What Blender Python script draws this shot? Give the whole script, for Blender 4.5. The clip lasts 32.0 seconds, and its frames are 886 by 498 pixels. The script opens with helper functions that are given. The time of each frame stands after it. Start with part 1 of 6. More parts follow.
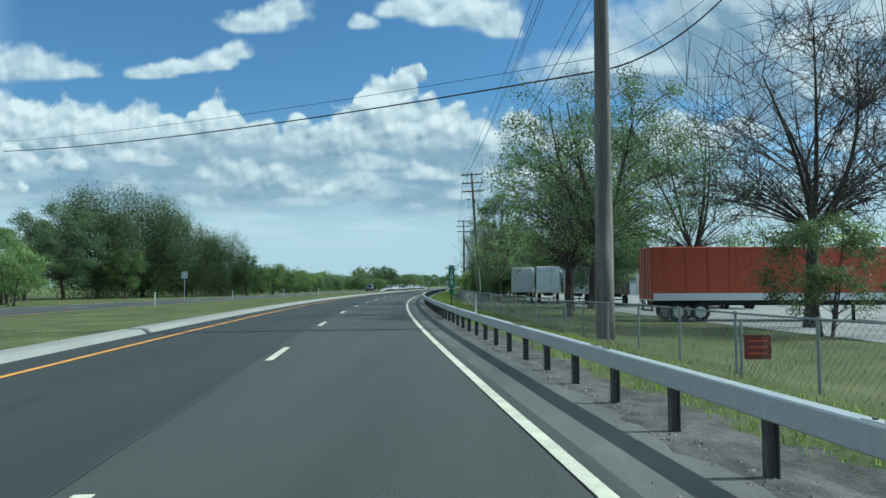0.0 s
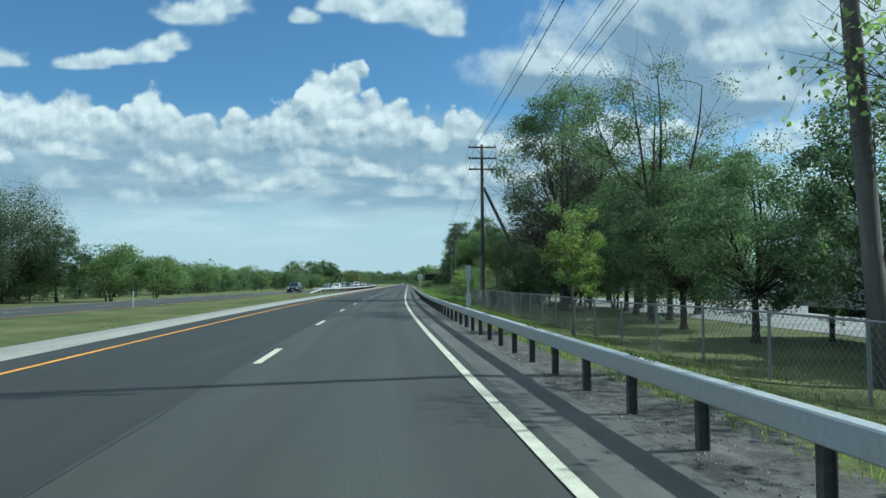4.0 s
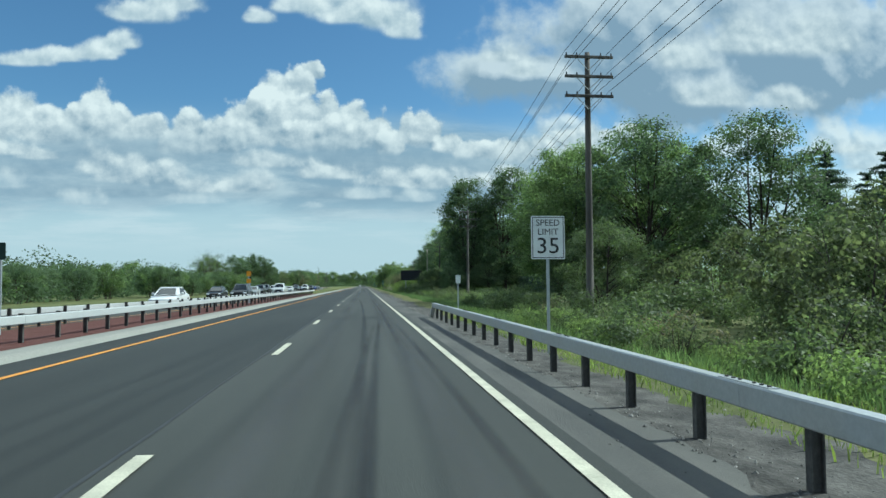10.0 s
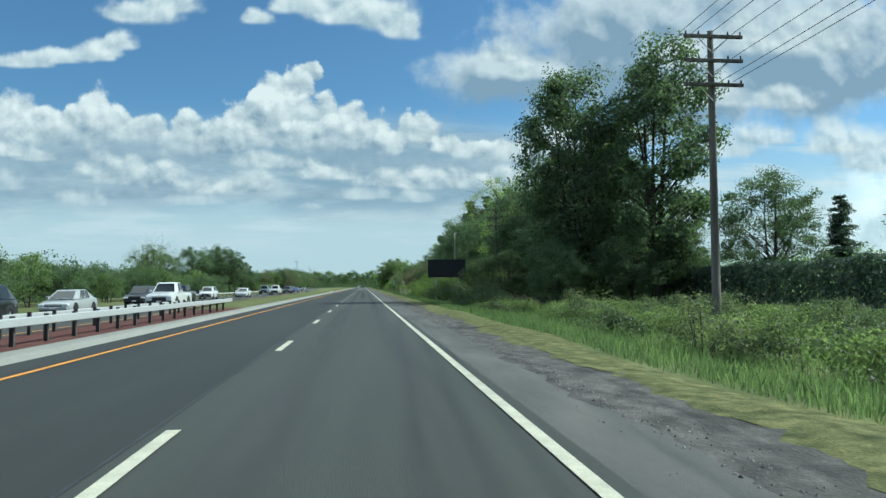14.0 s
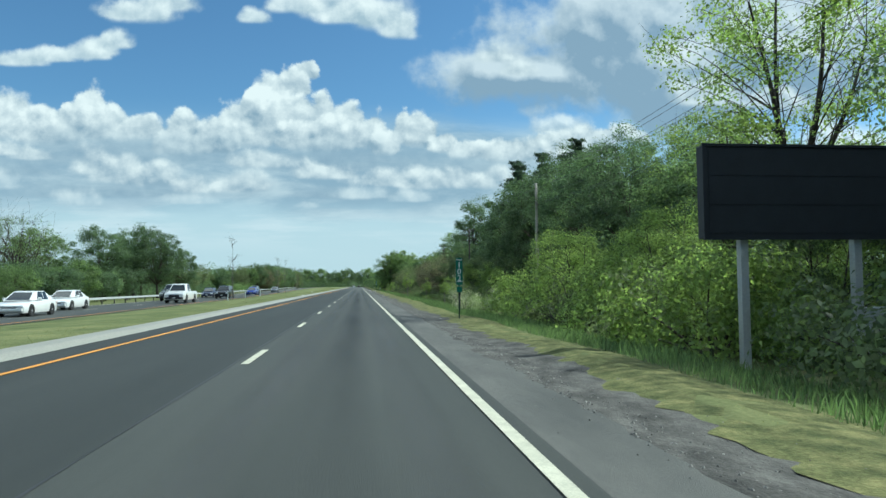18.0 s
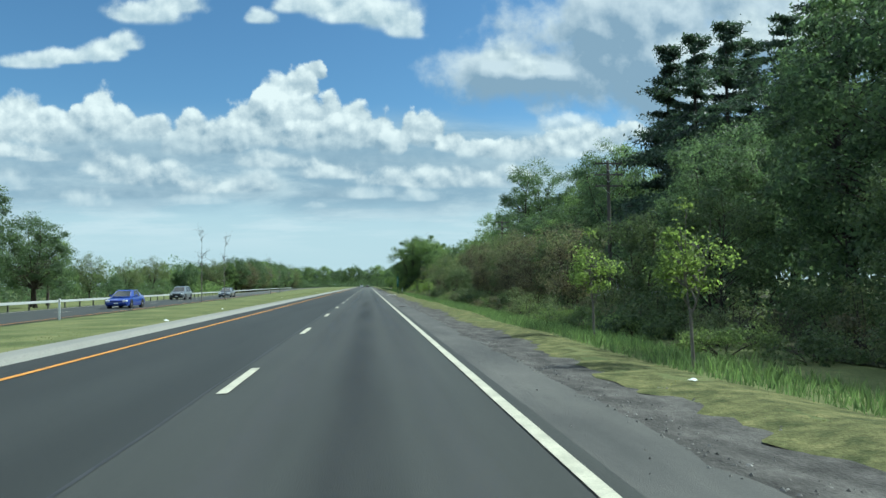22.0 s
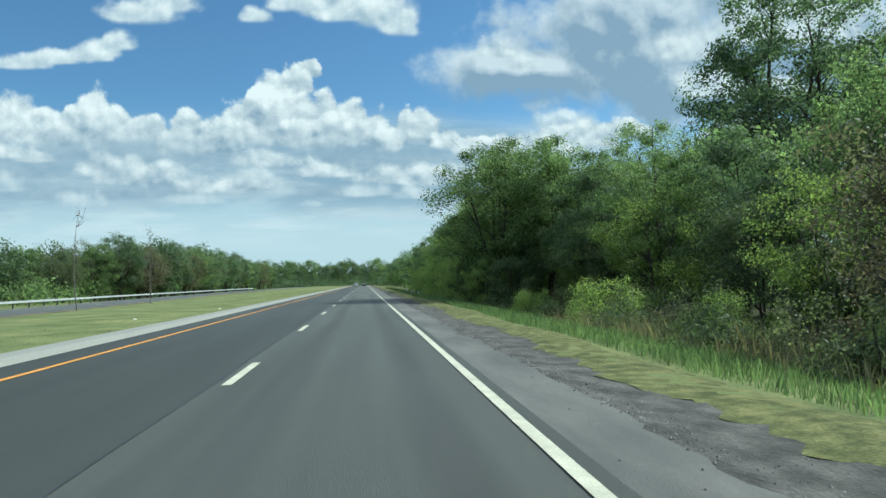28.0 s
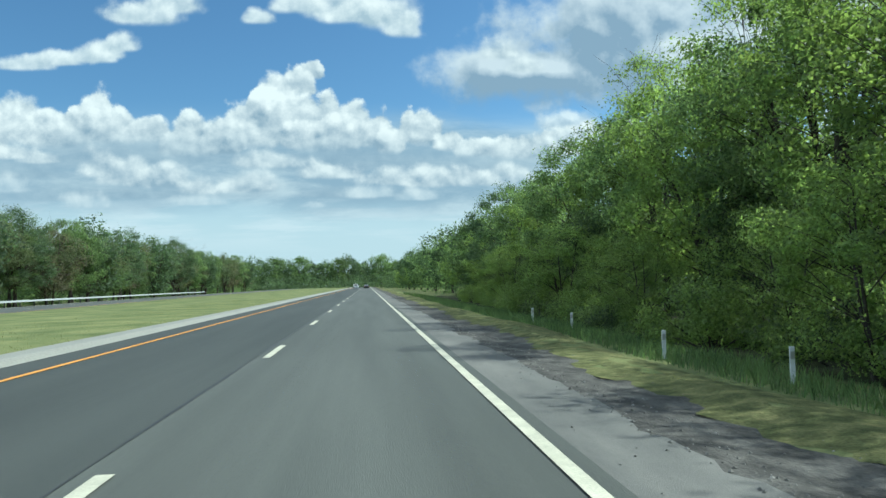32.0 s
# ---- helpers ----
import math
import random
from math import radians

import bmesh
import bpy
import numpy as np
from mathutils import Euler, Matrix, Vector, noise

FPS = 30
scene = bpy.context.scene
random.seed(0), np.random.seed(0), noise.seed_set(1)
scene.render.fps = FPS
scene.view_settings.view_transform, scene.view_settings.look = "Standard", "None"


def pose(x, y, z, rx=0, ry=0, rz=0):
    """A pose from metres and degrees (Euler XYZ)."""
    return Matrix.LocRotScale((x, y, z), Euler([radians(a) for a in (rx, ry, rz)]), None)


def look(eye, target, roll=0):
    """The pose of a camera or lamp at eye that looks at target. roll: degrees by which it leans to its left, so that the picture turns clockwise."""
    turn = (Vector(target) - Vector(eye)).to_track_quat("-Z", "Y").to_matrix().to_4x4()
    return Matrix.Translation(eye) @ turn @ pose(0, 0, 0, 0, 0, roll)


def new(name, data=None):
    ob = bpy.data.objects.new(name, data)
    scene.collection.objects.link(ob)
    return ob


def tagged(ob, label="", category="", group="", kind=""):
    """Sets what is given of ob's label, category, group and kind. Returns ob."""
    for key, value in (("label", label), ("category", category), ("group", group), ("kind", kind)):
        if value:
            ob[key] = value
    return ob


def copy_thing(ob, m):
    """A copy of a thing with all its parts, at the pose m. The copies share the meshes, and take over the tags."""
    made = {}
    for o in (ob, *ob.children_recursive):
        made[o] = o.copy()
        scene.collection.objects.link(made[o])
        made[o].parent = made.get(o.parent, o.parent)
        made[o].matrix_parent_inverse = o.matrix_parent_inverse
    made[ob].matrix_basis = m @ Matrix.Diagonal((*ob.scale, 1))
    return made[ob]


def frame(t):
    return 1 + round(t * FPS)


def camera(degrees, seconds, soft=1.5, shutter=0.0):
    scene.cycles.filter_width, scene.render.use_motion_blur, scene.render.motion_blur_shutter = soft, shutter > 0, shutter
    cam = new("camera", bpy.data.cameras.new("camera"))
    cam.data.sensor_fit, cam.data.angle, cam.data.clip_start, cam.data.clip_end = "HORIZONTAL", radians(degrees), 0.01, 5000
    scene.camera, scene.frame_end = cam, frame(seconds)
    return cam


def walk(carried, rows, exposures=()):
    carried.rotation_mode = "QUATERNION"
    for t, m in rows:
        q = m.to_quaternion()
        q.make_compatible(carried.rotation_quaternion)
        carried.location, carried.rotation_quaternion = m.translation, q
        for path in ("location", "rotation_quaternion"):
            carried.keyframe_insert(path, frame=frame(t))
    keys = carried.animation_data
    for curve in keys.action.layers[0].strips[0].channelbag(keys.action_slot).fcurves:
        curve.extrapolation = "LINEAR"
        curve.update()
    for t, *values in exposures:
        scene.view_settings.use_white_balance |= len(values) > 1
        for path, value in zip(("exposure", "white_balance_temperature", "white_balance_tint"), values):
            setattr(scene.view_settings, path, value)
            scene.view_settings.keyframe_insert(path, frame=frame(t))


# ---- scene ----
# A dual carriageway in spring: one straight road with a long right-hand bend before it.
# Everything is placed by station s (metres along the lane) and offset (metres to the right).
STATIONS = np.array([-200, -60, 0, 20, 45, 82, 100, 120, 140, 155, 700.0])
BEARING = np.array([9.5, 9.0, 7.9, 6.95, 5.2, 2.35, 1.75, 0.9, 0.25, 0, 0])
GRID = np.arange(-400.0, 3000.0, 1.0)
_b = np.radians(np.interp(GRID[:-1] + 0.5, STATIONS, BEARING))
LINE_X = np.concatenate([[0], np.cumsum(-np.sin(_b))])
LINE_Y = np.concatenate([[0], np.cumsum(np.cos(_b))])
LINE_X -= LINE_X[700]
LINE_Y += 300 - LINE_Y[700]


def bearing(s):
    """Degrees by which the road points left of its straight part."""
    return float(np.interp(s, STATIONS, BEARING))


def spot(s, off, z=0.0):
    """The world place at station s and offset off."""
    near = max(-160.0, min(160.0, off))
    a = radians(bearing(s))
    x = float(np.interp(s, GRID, LINE_X)) + near * math.cos(a) + (off - near)
    y = float(np.interp(s, GRID, LINE_Y)) + near * math.sin(a)
    return Vector((x, y, z))


# ---- camera ----
PATH = (
    (0, 9.12, 0.46, 1.79, 2.86, 0.16), (0.5, 7.95, 9.36, 1.51, 2.73, 0.09), (1, 6.83, 18.38, 1.25, 2.76, 0.38),
    (1.5, 5.76, 27.62, 0.78, 2.78, 0.41), (2, 4.82, 36.56, 0.15, 2.79, 0.36), (2.5, 3.94, 45.92, -0.60, 2.65, 0.43),
    (4.5, 1.58, 83.57, -3.31, 2.68, 0.23), (5, 1.18, 92.88, -3.71, 2.71, 0.35), (5.5, 0.83, 102.13, -4.02, 2.67, 0.58),
    (6, 0.55, 111.34, -4.53, 2.66, 0.60), (6.5, 0.34, 120.47, -5.07, 2.64, 0.48), (7, 0.20, 129.43, -5.52, 2.76, 0.42),
    (7.5, 0.09, 138.17, -5.85, 2.83, 0.24), (8, 0.06, 147.24, -5.99, 2.76, 0.23), (8.5, 0.05, 155.84, -6.14, 2.68, 0.30),
    (9, 0.04, 164.46, -6.21, 2.71, 0.33), (9.5, 0.05, 172.97, -6.24, 2.73, 0.31), (10, 0.05, 181.70, -6.16, 2.79, 0.45),
    (10.5, 0.05, 190.38, -6.14, 2.84, 0.47), (11, 0.05, 198.92, -6.18, 2.85, 0.39), (11.5, 0.05, 207.75, -6.21, 2.79, 0.75),
    (12, 0.05, 216.81, -6.31, 2.87, 0.77), (12.5, 0.05, 225.78, -6.19, 2.76, 0.95), (13, 0.05, 234.89, -6.11, 2.86, 0.84),
    (13.5, 0.08, 244.53, -6.14, 2.88, 0.75), (14, 0.10, 253.67, -6.24, 2.83, 0.63), (14.5, 0.13, 263.09, -6.32, 2.86, 0.61),
    (16.5, 0.22, 301.29, -6.46, 2.60, 0.66), (17, 0.27, 310.73, -6.51, 2.84, 0.48), (17.5, 0.29, 320.23, -6.50, 2.76, 0.62),
    (18, 0.31, 329.69, -6.53, 2.79, 0.57), (18.5, 0.33, 339.27, -6.45, 2.74, 0.54), (19, 0.35, 348.97, -6.26, 2.77, 0.68),
    (19.5, 0.33, 358.01, -5.93, 2.80, 0.67), (20, 0.30, 367.96, -5.76, 2.57, 0.62), (20.5, 0.28, 376.99, -5.75, 2.63, 0.84),
    (21, 0.26, 386.83, -5.71, 2.81, 0.57), (21.5, 0.21, 396.63, -5.88, 2.77, 0.55), (22, 0.16, 406.65, -5.89, 2.73, 0.80),
    (22.5, 0.12, 416.76, -5.94, 2.78, 0.83), (23, 0.09, 426.59, -6.12, 2.63, 0.87), (23.5, 0.10, 436.78, -6.10, 2.71, 0.90),
    (24, 0.11, 446.87, -6.21, 2.70, 0.94), (24.5, 0.12, 456.74, -6.30, 2.66, 0.97), (26.5, 0.18, 497.19, -6.23, 2.60, 1.33),
    (27, 0.19, 507.42, -6.24, 2.67, 1.29), (27.5, 0.21, 517.68, -6.26, 2.45, 1.32), (28, 0.22, 527.77, -6.13, 2.52, 1.38),
    (28.5, 0.22, 538.14, -6.15, 2.55, 1.45), (29, 0.22, 548.18, -6.17, 2.52, 1.38), (29.5, 0.22, 558.21, -6.10, 2.47, 1.59),
    (30, 0.22, 568.35, -6.15, 2.62, 1.48), (30.5, 0.23, 578.38, -6.19, 2.51, 1.41), (31, 0.23, 588.38, -6.09, 2.50, 1.54),
    (31.5, 0.24, 598.42, -5.96, 2.64, 1.40), (32, 0.24, 608.97, -5.95, 2.64, 1.27)
)
cam = camera(62.6, 32.0, soft=1.5)
walk(cam, [(t, pose(x, y, 1.458, 90 + pitch, roll, yaw)) for t, x, y, yaw, pitch, roll in PATH], exposures=((0.0, 0.18, 5480, -9), (1.0, 0.18, 5480, -9), (2.0, 0.28, 5500, -8), (4.5, 0.16, 5500, -9), (6.5, 0.14, 5500, -9), (8.5, 0.17, 5650, -8), (14.5, 0.22, 5750, -7), (17.0, 0.32, 5750, -7), (28.0, 0.32, 5750, -7), (31.0, 0.42, 5750, -7), (32.0, 0.38, 5750, -7)))

# ---- sky and sun ----
SUN_ELEVATION, SUN_AZIMUTH = 44.0, 77.0  # degrees; azimuth from straight ahead to the right
world = bpy.data.worlds.new("sky")
world.use_nodes = True


def sky_nodes():
    nt = world.node_tree
    nt.nodes.clear()
    link = nt.links.new

    def node(kind, **props):
        n = nt.nodes.new(kind)
        for k, v in props.items():
            if k == "op":
                n.operation = v
            elif k == "clamp":
                n.use_clamp = v
            elif k == "kind":
                n.vector_type = v
        return n

    def put(socket, value):
        if hasattr(value, "is_output"):
            link(value, socket)
        else:
            socket.default_value = value

    def calc(op, a, b=0.0, c=0.0, clamp=False):
        n = node("ShaderNodeMath", op=op, clamp=clamp)
        put(n.inputs[0], a), put(n.inputs[1], b), put(n.inputs[2], c)
        return n.outputs[0]

    def vec(op, a, b=(0, 0, 0)):
        n = node("ShaderNodeVectorMath", op=op)
        put(n.inputs[0], a), put(n.inputs[1], b)
        return n.outputs["Value"] if op == "LENGTH" else n.outputs[0]

    def smooth(x, lo, hi):
        n = nt.nodes.new("ShaderNodeMapRange")
        n.interpolation_type = "SMOOTHSTEP"
        put(n.inputs[0], x), put(n.inputs[1], lo), put(n.inputs[2], hi)
        return n.outputs[0]

    def blend(fac, a, b):
        n = nt.nodes.new("ShaderNodeMix")
        n.data_type = "RGBA"
        put(n.inputs["Factor"], fac), put(n.inputs[6], a), put(n.inputs[7], b)
        return n.outputs[2]

    def grain(p, scale, detail=8.0, rough=0.55, warp=0.0):
        n = nt.nodes.new("ShaderNodeTexNoise")
        link(p, n.inputs["Vector"])
        n.inputs["Scale"].default_value, n.inputs["Detail"].default_value = scale, detail
        n.inputs["Roughness"].default_value, n.inputs["Distortion"].default_value = rough, warp
        return n.outputs[0]

    coord = nt.nodes.new("ShaderNodeTexCoord")
    split = nt.nodes.new("ShaderNodeSeparateXYZ")
    link(coord.outputs["Generated"], split.inputs[0])
    ahead = calc("MAXIMUM", calc("ABSOLUTE", split.outputs[1]), 0.08)
    a, b = calc("DIVIDE", split.outputs[0], ahead), calc("DIVIDE", split.outputs[2], ahead)
    join = nt.nodes.new("ShaderNodeCombineXYZ")
    link(a, join.inputs[0]), link(b, join.inputs[1])
    link(calc("MULTIPLY", split.outputs[1], 0.35), join.inputs[2])
    p = join.outputs[0]

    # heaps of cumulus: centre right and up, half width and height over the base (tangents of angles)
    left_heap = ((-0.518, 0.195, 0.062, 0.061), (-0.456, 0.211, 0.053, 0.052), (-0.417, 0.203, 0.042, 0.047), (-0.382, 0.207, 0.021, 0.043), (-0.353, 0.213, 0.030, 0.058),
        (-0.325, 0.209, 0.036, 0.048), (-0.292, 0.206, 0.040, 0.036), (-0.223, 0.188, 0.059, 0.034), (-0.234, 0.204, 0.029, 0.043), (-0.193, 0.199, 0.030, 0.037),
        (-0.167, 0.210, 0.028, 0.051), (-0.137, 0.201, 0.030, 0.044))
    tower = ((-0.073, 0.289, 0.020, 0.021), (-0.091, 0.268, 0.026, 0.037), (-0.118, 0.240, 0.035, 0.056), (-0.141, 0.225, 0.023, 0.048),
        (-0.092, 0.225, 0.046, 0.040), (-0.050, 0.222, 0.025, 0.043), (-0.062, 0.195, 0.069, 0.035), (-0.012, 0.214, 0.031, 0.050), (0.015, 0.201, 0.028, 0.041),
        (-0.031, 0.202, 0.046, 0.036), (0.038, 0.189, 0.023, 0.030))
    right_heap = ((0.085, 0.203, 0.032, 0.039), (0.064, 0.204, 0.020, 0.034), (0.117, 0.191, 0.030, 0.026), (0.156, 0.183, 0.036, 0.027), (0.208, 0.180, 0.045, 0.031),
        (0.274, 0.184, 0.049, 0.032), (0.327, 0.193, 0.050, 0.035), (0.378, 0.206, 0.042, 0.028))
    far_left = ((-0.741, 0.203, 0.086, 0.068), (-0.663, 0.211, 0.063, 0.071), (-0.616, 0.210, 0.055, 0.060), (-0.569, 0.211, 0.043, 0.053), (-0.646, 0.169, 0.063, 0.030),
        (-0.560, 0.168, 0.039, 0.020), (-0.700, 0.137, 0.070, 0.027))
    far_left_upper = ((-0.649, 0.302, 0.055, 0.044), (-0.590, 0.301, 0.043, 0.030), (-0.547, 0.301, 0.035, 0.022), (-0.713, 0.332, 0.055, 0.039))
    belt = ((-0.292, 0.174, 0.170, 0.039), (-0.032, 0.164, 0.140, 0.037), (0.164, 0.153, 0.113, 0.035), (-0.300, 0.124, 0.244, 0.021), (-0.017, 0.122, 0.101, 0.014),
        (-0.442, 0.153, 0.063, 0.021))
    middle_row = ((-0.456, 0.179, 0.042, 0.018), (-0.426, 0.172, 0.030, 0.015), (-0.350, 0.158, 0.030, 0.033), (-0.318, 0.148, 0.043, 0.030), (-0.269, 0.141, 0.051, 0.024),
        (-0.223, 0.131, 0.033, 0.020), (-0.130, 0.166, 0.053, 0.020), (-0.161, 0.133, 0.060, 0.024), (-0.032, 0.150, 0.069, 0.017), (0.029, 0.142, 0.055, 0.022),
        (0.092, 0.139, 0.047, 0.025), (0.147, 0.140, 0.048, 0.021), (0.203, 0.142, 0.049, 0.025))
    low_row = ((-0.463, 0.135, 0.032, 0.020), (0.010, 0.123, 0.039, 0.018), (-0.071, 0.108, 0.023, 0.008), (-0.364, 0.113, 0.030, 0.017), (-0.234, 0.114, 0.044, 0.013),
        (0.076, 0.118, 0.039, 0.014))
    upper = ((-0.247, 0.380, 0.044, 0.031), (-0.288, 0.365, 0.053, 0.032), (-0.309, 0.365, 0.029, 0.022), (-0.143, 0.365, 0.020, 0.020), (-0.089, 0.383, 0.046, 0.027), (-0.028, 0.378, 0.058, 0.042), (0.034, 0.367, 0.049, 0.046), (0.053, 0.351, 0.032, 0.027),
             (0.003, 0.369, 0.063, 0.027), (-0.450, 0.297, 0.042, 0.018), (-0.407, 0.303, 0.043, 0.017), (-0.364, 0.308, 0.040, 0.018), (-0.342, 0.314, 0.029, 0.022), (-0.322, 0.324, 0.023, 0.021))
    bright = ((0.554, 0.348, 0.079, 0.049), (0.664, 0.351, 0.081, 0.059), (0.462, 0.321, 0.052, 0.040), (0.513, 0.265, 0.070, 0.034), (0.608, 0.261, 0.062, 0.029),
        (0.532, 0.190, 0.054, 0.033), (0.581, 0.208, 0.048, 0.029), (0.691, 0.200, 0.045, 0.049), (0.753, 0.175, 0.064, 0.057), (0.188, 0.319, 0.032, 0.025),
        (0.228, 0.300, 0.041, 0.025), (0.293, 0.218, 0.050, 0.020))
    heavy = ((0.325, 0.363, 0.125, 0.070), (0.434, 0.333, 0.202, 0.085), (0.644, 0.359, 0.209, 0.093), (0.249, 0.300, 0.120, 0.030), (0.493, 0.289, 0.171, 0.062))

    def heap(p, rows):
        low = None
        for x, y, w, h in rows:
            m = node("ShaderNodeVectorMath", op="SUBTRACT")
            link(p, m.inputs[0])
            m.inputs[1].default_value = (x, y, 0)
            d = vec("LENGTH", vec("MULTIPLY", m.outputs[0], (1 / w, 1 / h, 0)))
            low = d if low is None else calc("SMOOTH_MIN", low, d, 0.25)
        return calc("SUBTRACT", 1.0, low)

    def cells(p, scale):
        v = nt.nodes.new("ShaderNodeTexVoronoi")
        v.feature = "SMOOTH_F1"
        link(p, v.inputs["Vector"])
        v.inputs["Scale"].default_value = scale
        v.inputs["Smoothness"].default_value = 0.55
        return calc("SUBTRACT", 0.45, v.outputs["Distance"])

    def billow(p):
        """Cauliflower lumps at three sizes."""
        warp = nt.nodes.new("ShaderNodeTexNoise")
        link(p, warp.inputs["Vector"])
        warp.inputs["Scale"].default_value, warp.inputs["Detail"].default_value = 26.0, 4.0
        q = vec("ADD", p, vec("MULTIPLY", vec("SUBTRACT", warp.outputs["Color"], (0.5, 0.5, 0.5)), (0.022, 0.022, 0.0)))
        fine = calc("SUBTRACT", grain(p, 55.0, 7.0, 0.62), 0.5)
        return calc("ADD", calc("MULTIPLY", cells(q, 19.0), 1.15), calc("ADD", calc("MULTIPLY", cells(q, 52.0), 0.42), calc("MULTIPLY", fine, 0.85)))

    lump = billow(p)
    relief = calc("SUBTRACT", lump, billow(vec("ADD", p, (0.005, 0.010, 0.0))))
    slow = calc("SUBTRACT", grain(p, 11.0, 4.0, 0.55), 0.5)

    def heap_group():
        """One domed heap with a flat base, lit from above, over what lies behind it."""
        tree = bpy.data.node_groups.new("cloud_heap", "ShaderNodeTree")
        for name, kind in (("Behind", "Color"), ("Place", "Vector"), ("Centre", "Vector"), ("Inverse", "Vector"), ("Lump", "Float"), ("Relief", "Float"), ("Slow", "Float"), ("Rough", "Float"), ("Outer", "Float"), ("Inner", "Float"), ("Base", "Float"), ("Thick", "Float"), ("Shade", "Color"), ("Light", "Color")):
            tree.interface.new_socket(name, in_out="INPUT", socket_type="NodeSocket" + kind)
        tree.interface.new_socket("Sky", in_out="OUTPUT", socket_type="NodeSocketColor")
        given, result = tree.nodes.new("NodeGroupInput"), tree.nodes.new("NodeGroupOutput")
        get, join_ = given.outputs, tree.links.new

        def step(kind, op, *values, clamp=False):
            n = tree.nodes.new(kind)
            n.operation = op
            if clamp:
                n.use_clamp = True
            for socket, value in zip(n.inputs, values):
                if hasattr(value, "is_output"):
                    join_(value, socket)
                else:
                    socket.default_value = value
            return n.outputs[0]

        def num(op, *values, clamp=False):
            return step("ShaderNodeMath", op, *values, clamp=clamp)

        def ease(x, lo, hi):
            n = tree.nodes.new("ShaderNodeMapRange")
            n.interpolation_type = "SMOOTHSTEP"
            for socket, value in zip(n.inputs, (x, lo, hi)):
                if hasattr(value, "is_output"):
                    join_(value, socket)
                else:
                    socket.default_value = value
            return n.outputs[0]

        def mix(fac, a, b):
            n = tree.nodes.new("ShaderNodeMix")
            n.data_type = "RGBA"
            join_(fac, n.inputs["Factor"]), join_(a, n.inputs[6]), join_(b, n.inputs[7])
            return n.outputs[2]

        # a trace of the heap behind shifts this one: keeps the evaluation in order
        here = step("ShaderNodeVectorMath", "MULTIPLY_ADD", get["Behind"], (1e-5, 1e-5, 0), get["Place"])
        here = step("ShaderNodeVectorMath", "MULTIPLY", step("ShaderNodeVectorMath", "SUBTRACT", here, get["Centre"]), get["Inverse"])
        parts = tree.nodes.new("ShaderNodeSeparateXYZ")
        join_(here, parts.inputs[0])
        u, v = parts.outputs[0], parts.outputs[1]
        deep = num("MAXIMUM", v, num("MULTIPLY", v, -2.2))
        r = num("SQRT", num("MULTIPLY_ADD", deep, deep, num("MULTIPLY", u, u)))
        r = num("SUBTRACT", r, num("MULTIPLY", get["Lump"], get["Rough"]))
        tone = num("ADD", num("MULTIPLY_ADD", v, 0.42, get["Base"]), num("MULTIPLY_ADD", get["Relief"], 1.2, num("MULTIPLY", get["Slow"], 0.75)), clamp=True)
        cover = num("MULTIPLY", num("MULTIPLY", ease(r, get["Outer"], get["Inner"]), ease(v, -0.45, -0.10)), get["Thick"])
        join_(mix(cover, get["Behind"], mix(tone, get["Shade"], get["Light"])), result.inputs[0])
        return tree

    group = heap_group()

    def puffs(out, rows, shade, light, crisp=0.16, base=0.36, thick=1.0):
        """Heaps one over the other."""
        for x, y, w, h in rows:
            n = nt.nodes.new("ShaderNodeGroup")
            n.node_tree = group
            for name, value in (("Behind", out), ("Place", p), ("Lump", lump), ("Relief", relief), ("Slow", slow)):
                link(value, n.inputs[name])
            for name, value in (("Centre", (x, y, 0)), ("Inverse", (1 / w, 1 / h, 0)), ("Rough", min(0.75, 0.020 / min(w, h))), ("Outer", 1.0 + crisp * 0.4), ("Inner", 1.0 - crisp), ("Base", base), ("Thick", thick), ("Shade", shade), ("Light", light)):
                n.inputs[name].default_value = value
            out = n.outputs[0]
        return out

    def field(p):
        soft = calc("ADD", calc("MULTIPLY", calc("SUBTRACT", grain(p, 8.0, 6.0, 0.55), 0.5), 3.0), calc("MULTIPLY", lump, 0.40))
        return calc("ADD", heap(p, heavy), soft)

    grey = field(p)
    grey_up = field(vec("ADD", p, (0.012, 0.022, 0.0)))
    # scattered cloud over the unseen rest of the dome, added bright as fill light
    rest = calc("SUBTRACT", grain(coord.outputs["Generated"], 3.2, 9.0, 0.6), 0.475)
    aside = smooth(calc("MAXIMUM", calc("ABSOLUTE", a), b), 0.62, 0.95)
    rest = calc("MULTIPLY", smooth(rest, 0.0, 0.09), aside)
    # flat streaks low over the horizon
    flat = vec("MULTIPLY", p, (3.0, 26.0, 1.0))
    streak = smooth(grain(flat, 1.9, 7.0, 0.6), 0.42, 0.62)
    streak = calc("MULTIPLY", streak, calc("MULTIPLY", smooth(b, 0.03, 0.09), calc("SUBTRACT", 1.0, smooth(b, 0.17, 0.24))))

    cover_g = smooth(grey, -0.55, 0.25)
    lit_g = calc("ADD", calc("MULTIPLY", calc("SUBTRACT", grey, grey_up), 1.5), calc("ADD", 0.10, calc("MULTIPLY", smooth(grey, 0.45, -0.15), 0.7)), clamp=True)
    sky = nt.nodes.new("ShaderNodeTexSky")
    sky.sky_type = "NISHITA"
    sky.sun_disc = False
    sky.sun_elevation, sky.sun_rotation = radians(SUN_ELEVATION), radians(SUN_AZIMUTH)
    sky.air_density, sky.dust_density, sky.ozone_density = 1.0, 0.5, 4.5
    blue = vec("MULTIPLY", sky.outputs[0], (SKY * 0.92, SKY * 1.05, SKY * 1.08))
